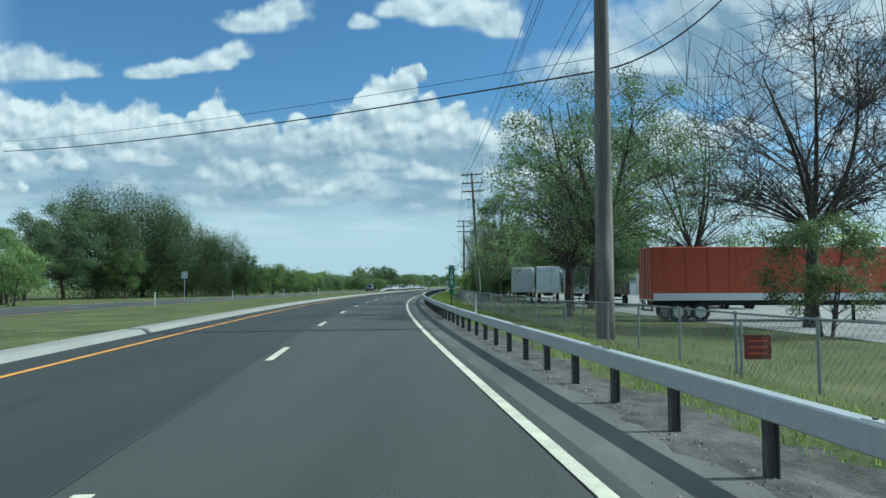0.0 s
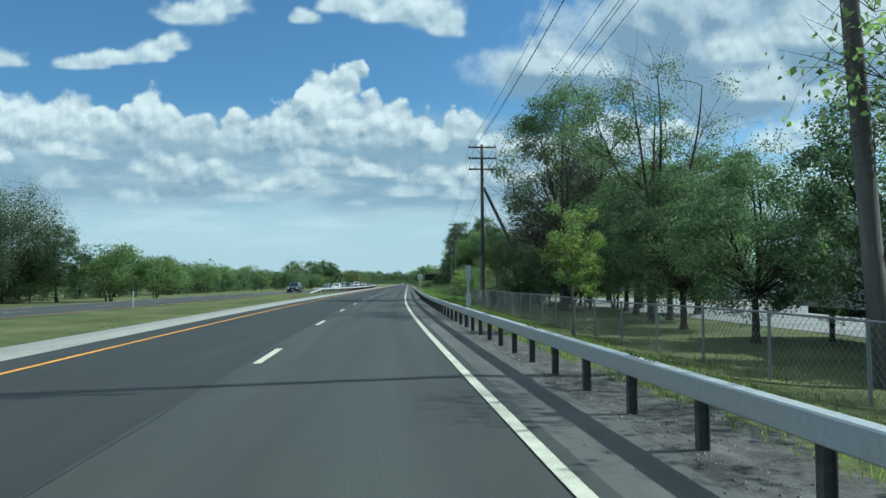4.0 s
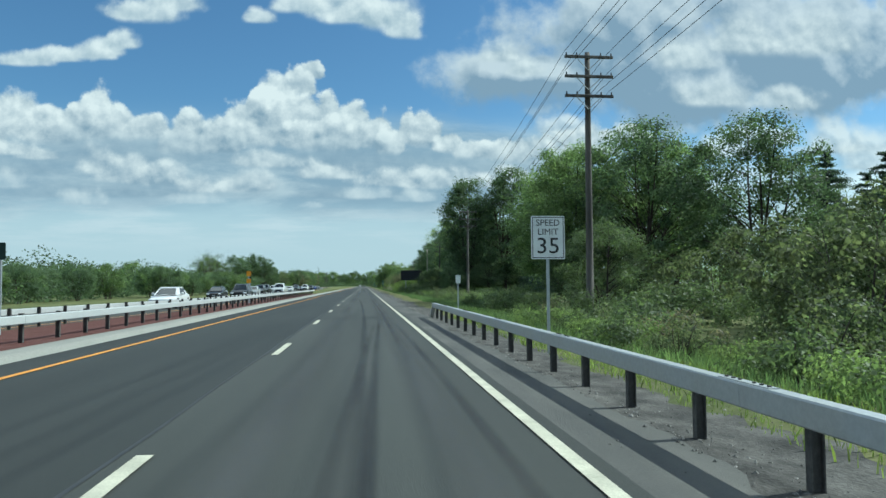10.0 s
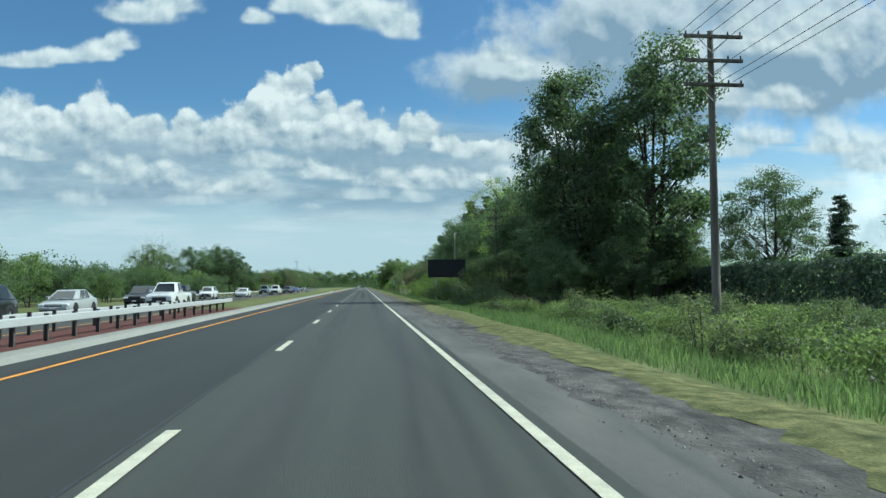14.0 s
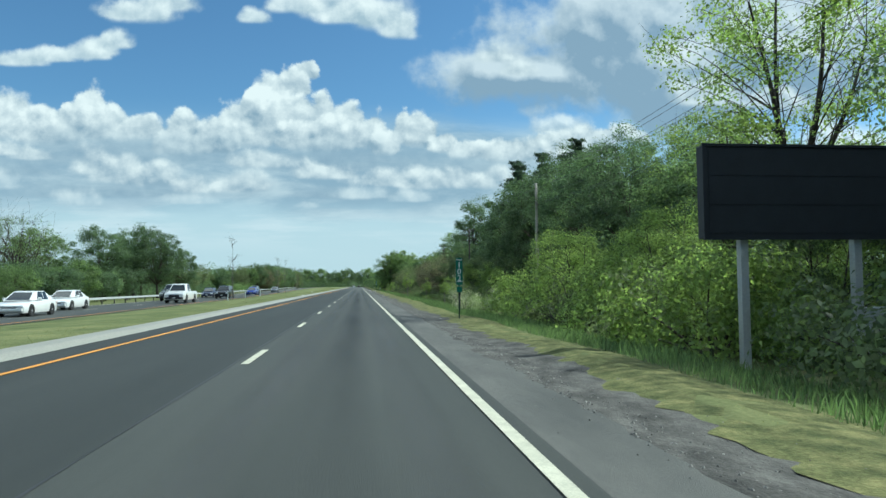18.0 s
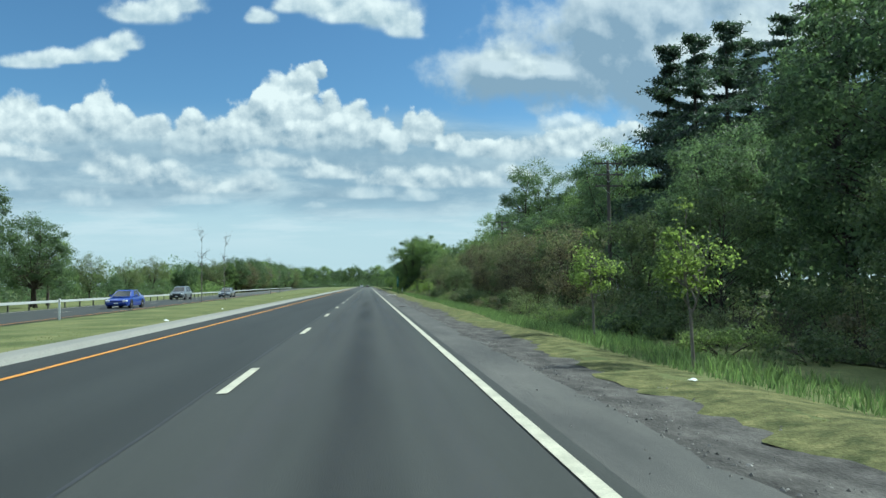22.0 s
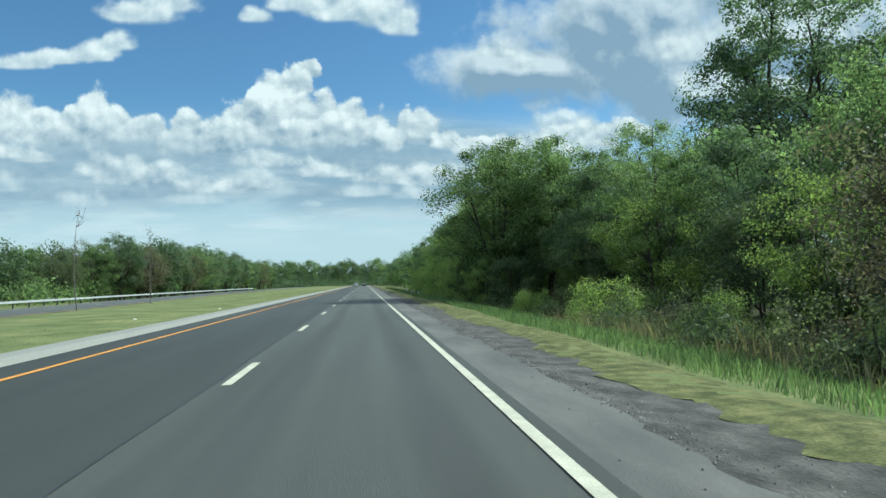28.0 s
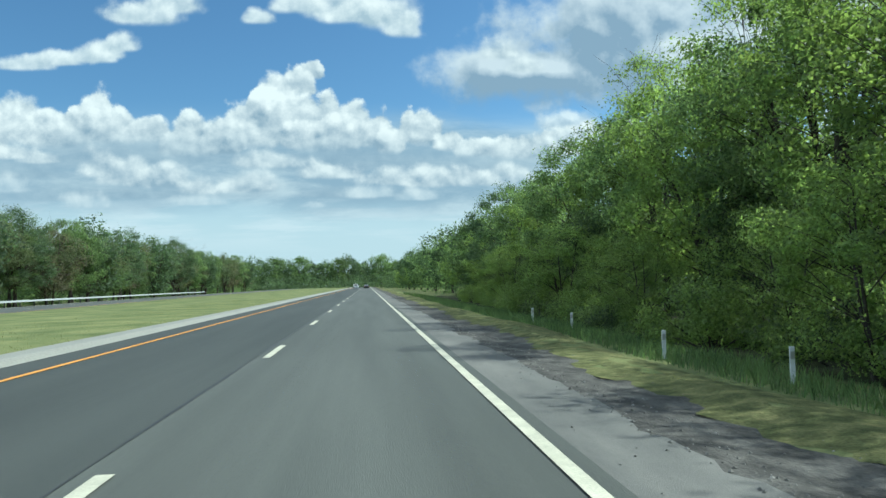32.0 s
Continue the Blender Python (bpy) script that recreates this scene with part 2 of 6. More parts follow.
    haze = calc("SUBTRACT", 1.0, smooth(b, 0.05, 0.26), clamp=True)
    blue = blend(calc("MULTIPLY", haze, 0.95), blue, (0.475, 0.562, 0.607, 1))
    blue = blend(calc("MULTIPLY", streak, 0.75), blue, (0.57, 0.62, 0.655, 1))
    blue = blend(calc("MULTIPLY", rest, 0.9), blue, (1.5, 1.5, 1.48, 1))
    layers = grain(vec("MULTIPLY", p, (4.0, 13.0, 1.0)), 1.5, 8.0, 0.62, 0.3)
    wander = calc("ADD", b, calc("MULTIPLY", calc("SUBTRACT", grain(vec("MULTIPLY", p, (2.0, 5.0, 1.0)), 1.7, 6.0), 0.5), 0.09))
    body = calc("MULTIPLY", smooth(wander, 0.085, 0.135), calc("SUBTRACT", 1.0, smooth(wander, 0.195, 0.24)))
    body = calc("MULTIPLY", body, calc("SUBTRACT", 1.0, smooth(a, 0.22, 0.40)))
    blue = blend(calc("MULTIPLY", body, 0.92), blue, blend(smooth(layers, 0.42, 0.70), (0.25, 0.335, 0.42, 1), (0.46, 0.52, 0.565, 1)))
    tone_g = blend(lit_g, (0.24, 0.31, 0.385, 1), (0.60, 0.62, 0.64, 1))
    out = blend(calc("MULTIPLY", cover_g, 0.90), blue, tone_g)
    shade, light = (0.25, 0.325, 0.40, 1), (0.73, 0.735, 0.73, 1)
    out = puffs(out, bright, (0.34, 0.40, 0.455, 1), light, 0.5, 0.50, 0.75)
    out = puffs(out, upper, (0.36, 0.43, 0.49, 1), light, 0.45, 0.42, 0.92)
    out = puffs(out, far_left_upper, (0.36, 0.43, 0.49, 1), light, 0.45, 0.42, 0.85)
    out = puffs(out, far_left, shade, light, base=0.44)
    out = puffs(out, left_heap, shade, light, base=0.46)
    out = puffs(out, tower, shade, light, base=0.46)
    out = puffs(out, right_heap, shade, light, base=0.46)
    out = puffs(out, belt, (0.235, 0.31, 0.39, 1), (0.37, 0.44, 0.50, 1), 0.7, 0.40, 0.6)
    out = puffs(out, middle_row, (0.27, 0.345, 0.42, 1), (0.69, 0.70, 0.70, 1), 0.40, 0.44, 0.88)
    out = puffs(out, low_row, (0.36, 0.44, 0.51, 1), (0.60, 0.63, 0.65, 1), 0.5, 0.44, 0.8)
    back = nt.nodes.new("ShaderNodeBackground")
    link(out, back.inputs[0])
    back.inputs[1].default_value = 1.0
    final = nt.nodes.new("ShaderNodeOutputWorld")
    link(back.outputs[0], final.inputs[0])


SKY = 0.088
sky_nodes()
scene.world = world
sun_data = bpy.data.lights.new("sun", "SUN")
sun_data.energy, sun_data.angle, sun_data.color = 4.9, radians(0.55), (1.0, 0.95, 0.86)
sun = new("sun", sun_data)
_e, _a = radians(SUN_ELEVATION), radians(SUN_AZIMUTH)
sun.matrix_world = look(Vector((math.sin(_a) * math.cos(_e), math.cos(_a) * math.cos(_e), math.sin(_e))) * 300, (0, 0, 0))


# ---- materials ----
def material(name, base, rough=0.7, metal=0.0, vary=0.15, scale=3.0, fine=40.0, bump=0.0, spec=0.4, island=0.0, translucent=0.0, second=None, stretch=(1, 1, 1), per_object=0.0, coat=0.0, spread=(0.35, 0.65), along=None, glow=(1.65, 1.65, 0.85)):
    """Base colour with variation at two scales, fine relief, and optional variation per piece or thing."""
    m = bpy.data.materials.new(name)
    m.use_nodes = True
    nt = m.node_tree
    link = nt.links.new
    bsdf = nt.nodes["Principled BSDF"]
    bsdf.inputs["Roughness"].default_value = rough
    bsdf.inputs["Metallic"].default_value = metal
    bsdf.inputs["Specular IOR Level"].default_value = spec
    bsdf.inputs["Coat Weight"].default_value = coat
    coord = nt.nodes.new("ShaderNodeTexCoord")
    size = nt.nodes.new("ShaderNodeMapping")
    link(coord.outputs["Object"], size.inputs[0])
    size.inputs["Scale"].default_value = stretch

    def grain(s, detail):
        n = nt.nodes.new("ShaderNodeTexNoise")
        link(size.outputs[0], n.inputs["Vector"])
        n.inputs["Scale"].default_value, n.inputs["Detail"].default_value = s, detail
        n.inputs["Roughness"].default_value = 0.6
        return n.outputs[0]

    def ranged(x, a, b, c, d):
        n = nt.nodes.new("ShaderNodeMapRange")
        link(x, n.inputs[0])
        for i, v in enumerate((a, b, c, d)):
            n.inputs[1 + i].default_value = v
        return n.outputs[0]

    def times(a, b):
        n = nt.nodes.new("ShaderNodeMath")
        n.operation = "MULTIPLY"
        link(a, n.inputs[0]), link(b, n.inputs[1])
        return n.outputs[0]

    big, small = grain(scale, 5), grain(fine, 3)
    value = times(ranged(big, 0.3, 0.7, 1 - vary, 1 + vary), ranged(small, 0.3, 0.7, 1 - vary * 0.7, 1 + vary * 0.7))
    if island:
        geo = nt.nodes.new("ShaderNodeNewGeometry")
        value = times(value, ranged(geo.outputs["Random Per Island"], 0, 1, 1 - island, 1 + island))
    if per_object:
        info = nt.nodes.new("ShaderNodeObjectInfo")
        value = times(value, ranged(info.outputs["Random"], 0, 1, 1 - per_object, 1 + per_object))
    colour = nt.nodes.new("ShaderNodeMix")
    colour.data_type = "RGBA"
    colour.inputs[6].default_value = (*base, 1)
    colour.inputs[7].default_value = (*(second or base), 1)
    link(ranged(big, spread[0], spread[1], 0, 1), colour.inputs[0])
    tint = nt.nodes.new("ShaderNodeVectorMath")
    tint.operation = "SCALE"
    link(colour.outputs[2], tint.inputs[0]), link(value, tint.inputs[3])
    # scales the colour evenly between two places along y
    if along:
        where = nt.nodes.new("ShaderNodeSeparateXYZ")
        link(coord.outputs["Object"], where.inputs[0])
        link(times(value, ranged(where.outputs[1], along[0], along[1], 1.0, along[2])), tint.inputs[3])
    link(tint.outputs[0], bsdf.inputs["Base Color"])
    if bump:
        b = nt.nodes.new("ShaderNodeBump")
        b.inputs["Strength"].default_value, b.inputs["Distance"].default_value = bump, 0.02
        link(small, b.inputs["Height"])
        link(b.outputs[0], bsdf.inputs["Normal"])
    if translucent:
        thin = nt.nodes.new("ShaderNodeBsdfTranslucent")
        warm = nt.nodes.new("ShaderNodeVectorMath")
        warm.operation = "MULTIPLY"
        link(tint.outputs[0], warm.inputs[0])
        warm.inputs[1].default_value = glow
        link(warm.outputs[0], thin.inputs[0])
        mix = nt.nodes.new("ShaderNodeMixShader")
        mix.inputs[0].default_value = translucent
        out = nt.nodes["Material Output"]
        link(bsdf.outputs[0], mix.inputs[1]), link(thin.outputs[0], mix.inputs[2]), link(mix.outputs[0], out.inputs[0])
    return m


# along: asphalt paler from y 500 to 600, standing in for sun past cloud shade
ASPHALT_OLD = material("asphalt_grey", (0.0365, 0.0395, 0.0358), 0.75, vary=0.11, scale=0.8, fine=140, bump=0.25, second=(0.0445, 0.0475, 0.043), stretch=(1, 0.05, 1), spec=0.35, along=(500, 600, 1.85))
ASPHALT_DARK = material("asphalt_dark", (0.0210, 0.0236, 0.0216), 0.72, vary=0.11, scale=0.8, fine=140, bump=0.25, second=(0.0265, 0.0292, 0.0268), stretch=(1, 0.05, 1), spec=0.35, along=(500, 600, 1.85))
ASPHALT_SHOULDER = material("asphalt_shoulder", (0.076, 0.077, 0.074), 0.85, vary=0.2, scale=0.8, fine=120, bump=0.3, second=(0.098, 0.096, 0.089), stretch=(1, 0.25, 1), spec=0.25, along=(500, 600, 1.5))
SEAL = material("tar_seal", (0.028, 0.030, 0.032), 0.6, vary=0.3, scale=2, fine=60)
CONCRETE = material("kerb_concrete", (0.25, 0.25, 0.228), 0.85, vary=0.16, scale=1.2, fine=30, bump=0.2, second=(0.21, 0.21, 0.19), stretch=(1, 0.4, 1), spec=0.2)
PAINT_WHITE = material("road_paint_white", (0.46, 0.445, 0.35), 0.65, vary=0.22, scale=2.2, fine=60, bump=0.1)
PAINT_YELLOW = material("road_paint_yellow", (0.56, 0.25, 0.033), 0.65, vary=0.16, scale=1.0, fine=60, bump=0.1)
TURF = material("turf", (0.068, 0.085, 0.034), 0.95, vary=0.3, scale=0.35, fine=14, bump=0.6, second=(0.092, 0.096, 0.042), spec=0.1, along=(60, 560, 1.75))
GRAVEL = material("gravel", (0.062, 0.060, 0.057), 0.95, vary=0.30, scale=2.4, fine=26, bump=1.0, second=(0.098, 0.094, 0.087), spec=0.15, stretch=(1, 0.6, 1))
MULCH = material("median_mulch", (0.115, 0.050, 0.042), 0.95, vary=0.35, scale=1.5, fine=25, bump=0.6, second=(0.085, 0.042, 0.038), spec=0.1)
STEEL = material("galvanised_steel", (0.40, 0.41, 0.40), 0.5, 0.35, vary=0.12, scale=1.4, fine=18, second=(0.33, 0.35, 0.36))
STEEL_PALE = material("pale_galvanised_steel", (0.50, 0.52, 0.52), 0.5, 0.25, vary=0.12, scale=1.4, fine=18, second=(0.42, 0.44, 0.44))
POST = material("weathered_post", (0.055, 0.055, 0.053), 0.85, vary=0.3, scale=2, fine=30, bump=0.3, second=(0.09, 0.085, 0.08))
TIMBER = material("pole_timber", (0.085, 0.077, 0.070), 0.9, vary=0.3, scale=3, fine=40, bump=0.5, second=(0.120, 0.110, 0.101), stretch=(1, 1, 0.08), per_object=0.2)
# pole timber lightened in colour, in place of sun that the trees keep off
POLE_AS_LIT = material("pole_timber_as_lit", (0.36, 0.33, 0.29), 0.9, vary=0.2, scale=3, fine=40, bump=0.4, second=(0.27, 0.25, 0.22), stretch=(1, 1, 0.08))
WIRE = material("cable", (0.02, 0.022, 0.024), 0.6, vary=0.05)
MOWN = material("mown_turf", (0.088, 0.104, 0.042), 0.95, vary=0.40, scale=2.6, fine=24, bump=1.0, second=(0.138, 0.134, 0.058), spec=0.1)
BARK = material("bark", (0.046, 0.039, 0.034), 0.95, vary=0.35, scale=3, fine=24, bump=0.8, second=(0.075, 0.066, 0.058), stretch=(1, 1, 0.25), spec=0.1)
PALE_BARK = material("pale_bark", (0.19, 0.175, 0.155), 0.95, vary=0.3, scale=3, fine=24, bump=0.6, second=(0.13, 0.12, 0.105), stretch=(1, 1, 0.25), spec=0.1)


def leaf(name, base, second, translucent=0.38, glow=(1.35, 1.5, 0.95)):
    return material(name, base, 0.55, vary=0.22, scale=0.5, fine=5, island=0.38, translucent=translucent, second=second, spec=0.3, per_object=0.16, glow=glow)


LEAF_MID = leaf("leaves_mid_green", (0.126, 0.176, 0.092), (0.152, 0.198, 0.096), 0.70)
# dark green, deepened further to put the shade of the crowns into the colour
LEAF_DARK = leaf("leaves_dark_green", (0.088, 0.128, 0.082), (0.110, 0.150, 0.086), 0.58)
LEAF_WILLOW = leaf("willow_leaves", (0.060, 0.088, 0.050), (0.076, 0.104, 0.054), 0.45)
LEAF_BRIGHT = leaf("leaves_spring_green", (0.178, 0.236, 0.096), (0.145, 0.204, 0.088), 0.68, (1.55, 1.6, 0.85))
LEAF_BUSH = leaf("bush_leaves", (0.080, 0.110, 0.060), (0.102, 0.128, 0.066), 0.52)
LEAF_VINE = leaf("vine_leaves", (0.122, 0.168, 0.074), (0.150, 0.188, 0.082), 0.58)
LEAF_OLIVE = leaf("leaves_olive", (0.118, 0.145, 0.080), (0.138, 0.150, 0.088), 0.56)
LEAF_RUSSET = leaf("buds_russet", (0.150, 0.120, 0.090), (0.135, 0.142, 0.088), 0.5)
LEAF_PALE = leaf("pale_flowers", (0.46, 0.43, 0.40), (0.30, 0.32, 0.22), 0.45)
NEEDLE = leaf("needles", (0.050, 0.076, 0.062), (0.064, 0.092, 0.070), 0.4)
BLADE = leaf("grass_blades", (0.120, 0.150, 0.062), (0.158, 0.168, 0.074), 0.45)
LUSH = leaf("lush_grass", (0.105, 0.156, 0.076), (0.132, 0.178, 0.082), 0.52)
MOWN_BLADE = leaf("mown_grass_blades", (0.165, 0.175, 0.072), (0.205, 0.200, 0.090), 0.45)
WEED = leaf("roadside_weed_leaves", (0.150, 0.200, 0.060), (0.180, 0.215, 0.070), 0.5)
STRAW = leaf("dry_grass", (0.23, 0.20, 0.13), (0.18, 0.175, 0.105), 0.35)


def stain(name, base, centre, half, strength, scale):
    """A dark soft-edged stain along the lane: clear towards its sides, uneven along its length."""
    m = material(name, base, 0.6, vary=0.2, scale=1.0, fine=60, stretch=(1, 0.2, 1))
    nt = m.node_tree
    coord, split = nt.nodes.new("ShaderNodeTexCoord"), nt.nodes.new("ShaderNodeSeparateXYZ")
    nt.links.new(coord.outputs["UV"], split.inputs[0])
    off, edge, amount = nt.nodes.new("ShaderNodeMath"), nt.nodes.new("ShaderNodeMapRange"), nt.nodes.new("ShaderNodeMath")
    off.operation, amount.operation = "PINGPONG", "MULTIPLY"
    nt.links.new(split.outputs[0], off.inputs[0])
    off.inputs[1].default_value = 0.5
    edge.interpolation_type = "SMOOTHSTEP"
    nt.links.new(off.outputs[0], edge.inputs[0])
    edge.inputs[1].default_value, edge.inputs[2].default_value = 0.0, half
    edge.inputs[4].default_value = strength
    size, patch, uneven = nt.nodes.new("ShaderNodeMapping"), nt.nodes.new("ShaderNodeTexNoise"), nt.nodes.new("ShaderNodeMapRange")
    size.inputs["Scale"].default_value = (1.5, 0.12, 1)
    nt.links.new(coord.outputs["Object"], size.inputs[0])
    nt.links.new(size.outputs[0], patch.inputs["Vector"])
    patch.inputs["Scale"].default_value, patch.inputs["Detail"].default_value = scale, 5.0
    nt.links.new(patch.outputs[0], uneven.inputs[0])
    uneven.inputs[1].default_value, uneven.inputs[2].default_value, uneven.inputs[3].default_value = 0.3, 0.65, 0.25
    nt.links.new(edge.outputs[0], amount.inputs[0])
    nt.links.new(uneven.outputs[0], amount.inputs[1])
    ends, fade, total = nt.nodes.new("ShaderNodeMath"), nt.nodes.new("ShaderNodeMapRange"), nt.nodes.new("ShaderNodeMath")
    ends.operation, total.operation = "PINGPONG", "MULTIPLY"
    ends.inputs[1].default_value = 0.5
    nt.links.new(split.outputs[1], ends.inputs[0])
    nt.links.new(ends.outputs[0], fade.inputs[0])
    fade.inputs[2].default_value = 0.16
    nt.links.new(amount.outputs[0], total.inputs[0])
    nt.links.new(fade.outputs[0], total.inputs[1])
    nt.links.new(total.outputs[0], nt.nodes["Principled BSDF"].inputs["Alpha"])
    return m


RUBBER_MARK = stain("tyre_marks", (0.030, 0.031, 0.032), 0, 0.4, 0.5, 1.5)
OIL = stain("oil_streak", (0.026, 0.027, 0.028), 0, 0.5, 0.55, 0.8)
WORN = stain("polished_wheel_track", (0.085, 0.087, 0.086), 0, 0.5, 0.45, 0.6)


# ---- building helpers ----
def mesh_object(name, verts, faces, mat, parent=None, smooth=False):
    data = bpy.data.meshes.new(name)
    if len(faces):
        data.from_pydata([tuple(v) for v in verts], [], faces)
    data.materials.append(mat)
    if smooth:
        data.polygons.foreach_set("use_smooth", [True] * len(data.polygons))
    ob = new(name, data)
    if parent is not None:
        ob.parent = parent
    return ob


def part(name, bm, mat, parent=None, label="", smooth=False):
    """A bmesh as one mesh object, under a thing or a part of one."""
    data = bpy.data.meshes.new(name)
    bm.to_mesh(data)
    bm.free()
    data.materials.append(mat)
    if smooth:
        data.polygons.foreach_set("use_smooth", [True] * len(data.polygons))
    ob = new(name, data)
    if parent is not None:
        ob.parent = parent
    if label:
        ob["label"] = label
    return ob


def box(bm, lo, hi, bevel=0.0):
    x0, y0, z0 = lo
    x1, y1, z1 = hi
    vs = [bm.verts.new(p) for p in ((x0, y0, z0), (x1, y0, z0), (x1, y1, z0), (x0, y1, z0), (x0, y0, z1), (x1, y0, z1), (x1, y1, z1), (x0, y1, z1))]
    fs = [bm.faces.new([vs[i] for i in f]) for f in ((3, 2, 1, 0), (4, 5, 6, 7), (0, 1, 5, 4), (1, 2, 6, 5), (2, 3, 7, 6), (3, 0, 4, 7))]
    if bevel:
        es = list({e for f in fs for e in f.edges})
        bmesh.ops.bevel(bm, geom=es, offset=bevel, segments=1, affect="EDGES")
    return bm


def boxed(lo, hi, bevel=0.0):
    return box(bmesh.new(), lo, hi, bevel)


def rod(bm, a, b, r0, r1=None, n=8, caps=True):
    """A tapered round bar from a to b."""
    a, b = Vector(a), Vector(b)
    r1 = r0 if r1 is None else r1
    axis = (b - a).normalized()
    side = axis.orthogonal().normalized()
    up = axis.cross(side)
    rings = []
    for c, r in ((a, r0), (b, r1)):
        rings.append([bm.verts.new(c + (side * math.cos(k * math.tau / n) + up * math.sin(k * math.tau / n)) * r) for k in range(n)])
    for k in range(n):
        bm.faces.new((rings[0][k], rings[0][(k + 1) % n], rings[1][(k + 1) % n], rings[1][k]))
    if caps:
        bm.faces.new(rings[0][::-1]), bm.faces.new(rings[1])
    return bm


def rodded(*args, **kw):
    return rod(bmesh.new(), *args, **kw)


def thing(name, m, label, category, group=""):
    ob = new(name)
    ob.matrix_world = m
    return tagged(ob, label, category, group)


def at(s, off, z=None, turn=0.0, scale=1.0):
    """Pose of a thing that stands on the ground at a station and offset, facing along the road."""
    p = spot(s, off, ground_z(s, off) if z is None else z)
    return pose(p.x, p.y, p.z, 0, 0, bearing(s) + turn) @ Matrix.Diagonal((scale, scale, scale, 1))


# ---- lie of the land ----
def far_edge(s):
    """Offset of the near edge of the other carriageway."""
    return float(np.interp(s, (-200, 50, 120, 165, 200, 225, 296, 340, 430, 490, 577, 640, 740, 3000), (-20.0, -19.5, -16.8, -16.4, -13.6, -11.0, -11.0, -15.0, -15.6, -17.6, -21.5, -24.5, -29, -62)))


OTHER_WIDTH = 8.6


def other_z(s):
    return float(np.interp(s, (-200, 150, 210, 300, 350, 560, 640, 3000), (-0.16, -0.16, -0.05, -0.05, -0.16, -0.16, -0.10, -0.10)))


def ground_z(s, off):
    n = far_edge(s)
    if off < -6.6:
        oz = other_z(s)
        xs = (n - OTHER_WIDTH - 60, n - OTHER_WIDTH - 6, n - OTHER_WIDTH - 1.0, n - OTHER_WIDTH, n, n + 0.9, -7.5)
        return float(np.interp(off, xs, (oz - 0.8, oz - 0.6, oz, oz, oz, oz + 0.10, 0.12))) + 0.0
    if off < 4.0:
        return float(np.interp(off, (-1.83, 1.83, 3.2, 4.0), (0.0, 0.0, -0.05, -0.10)))
    bump = 0.05 * math.sin(s * 0.37) + 0.04 * math.sin(s * 0.11 + 1)
    lot = 1.0 if s < 170 else 0.0
    return float(np.interp(off, (4.0, 4.8, 5.6, 9.5, 30.0), (-0.10, -0.03 + bump, -0.10 + bump, -0.62, -0.75))) + 0.1 * lot * (off > 9)


def strip(name, mat, left, right, s0, s1, step, z=0.0, cols=1, sag=0.0, label="", kind="structure", zfun=None, across=False):
    """A band along the road between two offsets, which may be functions of the station."""
    fl = left if callable(left) else (lambda s: left)
    fr = right if callable(right) else (lambda s: right)
    n = max(1, int(math.ceil((s1 - s0) / step)))
    verts, faces = [], []
    for i in range(n + 1):
        s = s0 + (s1 - s0) * i / n
        for j in range(cols + 1):
            o = fl(s) + (fr(s) - fl(s)) * j / cols
            verts.append(spot(s, o, (zfun(s, o) if zfun else 0.0) + z))
    w = cols + 1
    for i in range(n):
        for j in range(cols):
            k = i * w + j
            faces.append((k, k + 1, k + w + 1, k + w))
    ob = mesh_object(name, verts, faces, mat)
    if across:
        layer = ob.data.uv_layers.new(name="across")
        for loop in ob.data.loops:
            layer.data[loop.index].uv = ((loop.vertex_index % w) / cols, (loop.vertex_index // w) / n)
    tagged(ob, label, "", "", kind)
    return ob


# ground sheet, to the horizon
def ground_sheet():
    ss = list(np.arange(-120, 760, 4.0)) + list(np.arange(760, 1400, 20.0)) + [1500, 1700, 2000, 2500, 2990]
    ss = [-390, -250, -180] + ss
    verts, faces = [], []
    for s in ss:
        n = far_edge(s)
        cols = [-2500, -900, -400, -200, n - 70, n - 45, n - 25, n - 14.6, n - 9.6, n - 8.6, n - 0.1, n + 0.9, (n - 7.5) / 2, -7.4, -6.5, -1.83, 1.9, 2.9, 3.9, 4.4, 4.8, 5.2, 5.6, 6.4, 8, 9.5, 13, 20, 30, 60, 120, 300, 900, 2500]
        for o in cols:
            verts.append(spot(s, o, ground_z(s, o) - (0.06 if -7.45 < o < 3.0 or n - 8.7 < o < n else 0.0)))
    w = 34
    for i in range(len(ss) - 1):
        for j in range(w - 1):
            k = i * w + j
            faces.append((k, k + 1, k + w + 1, k + w))
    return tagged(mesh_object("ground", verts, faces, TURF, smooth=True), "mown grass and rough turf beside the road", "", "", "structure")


def ragged(s, seed):
    """Uneven edge of gravel or turf, in metres."""
    return 0.15 * math.sin(s * 0.31 + seed) + 0.11 * math.sin(s * 1.3 + 2 * seed) + 0.08 * math.sin(s * 3.7 + 3 * seed) + 0.06 * math.sin(s * 8.3 + 5 * seed)


ground_sheet()
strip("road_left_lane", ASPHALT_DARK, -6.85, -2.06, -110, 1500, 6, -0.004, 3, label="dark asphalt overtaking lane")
strip("road_right_lane", ASPHALT_OLD, -2.06, 2.02, -110, 1500, 6, -0.004, 3, label="worn grey asphalt lane with faint wheel tracks, sunlight coloured in past station 500")
strip("road_shoulder", ASPHALT_SHOULDER, 2.02, lambda s: 3.05 + 0.9 * ragged(s, 4), -110, 1100, 0.4, 0.0, 2, label="pale worn asphalt shoulder, sunlight coloured in past station 500", zfun=lambda s, o: ground_z(s, o) - 0.004)
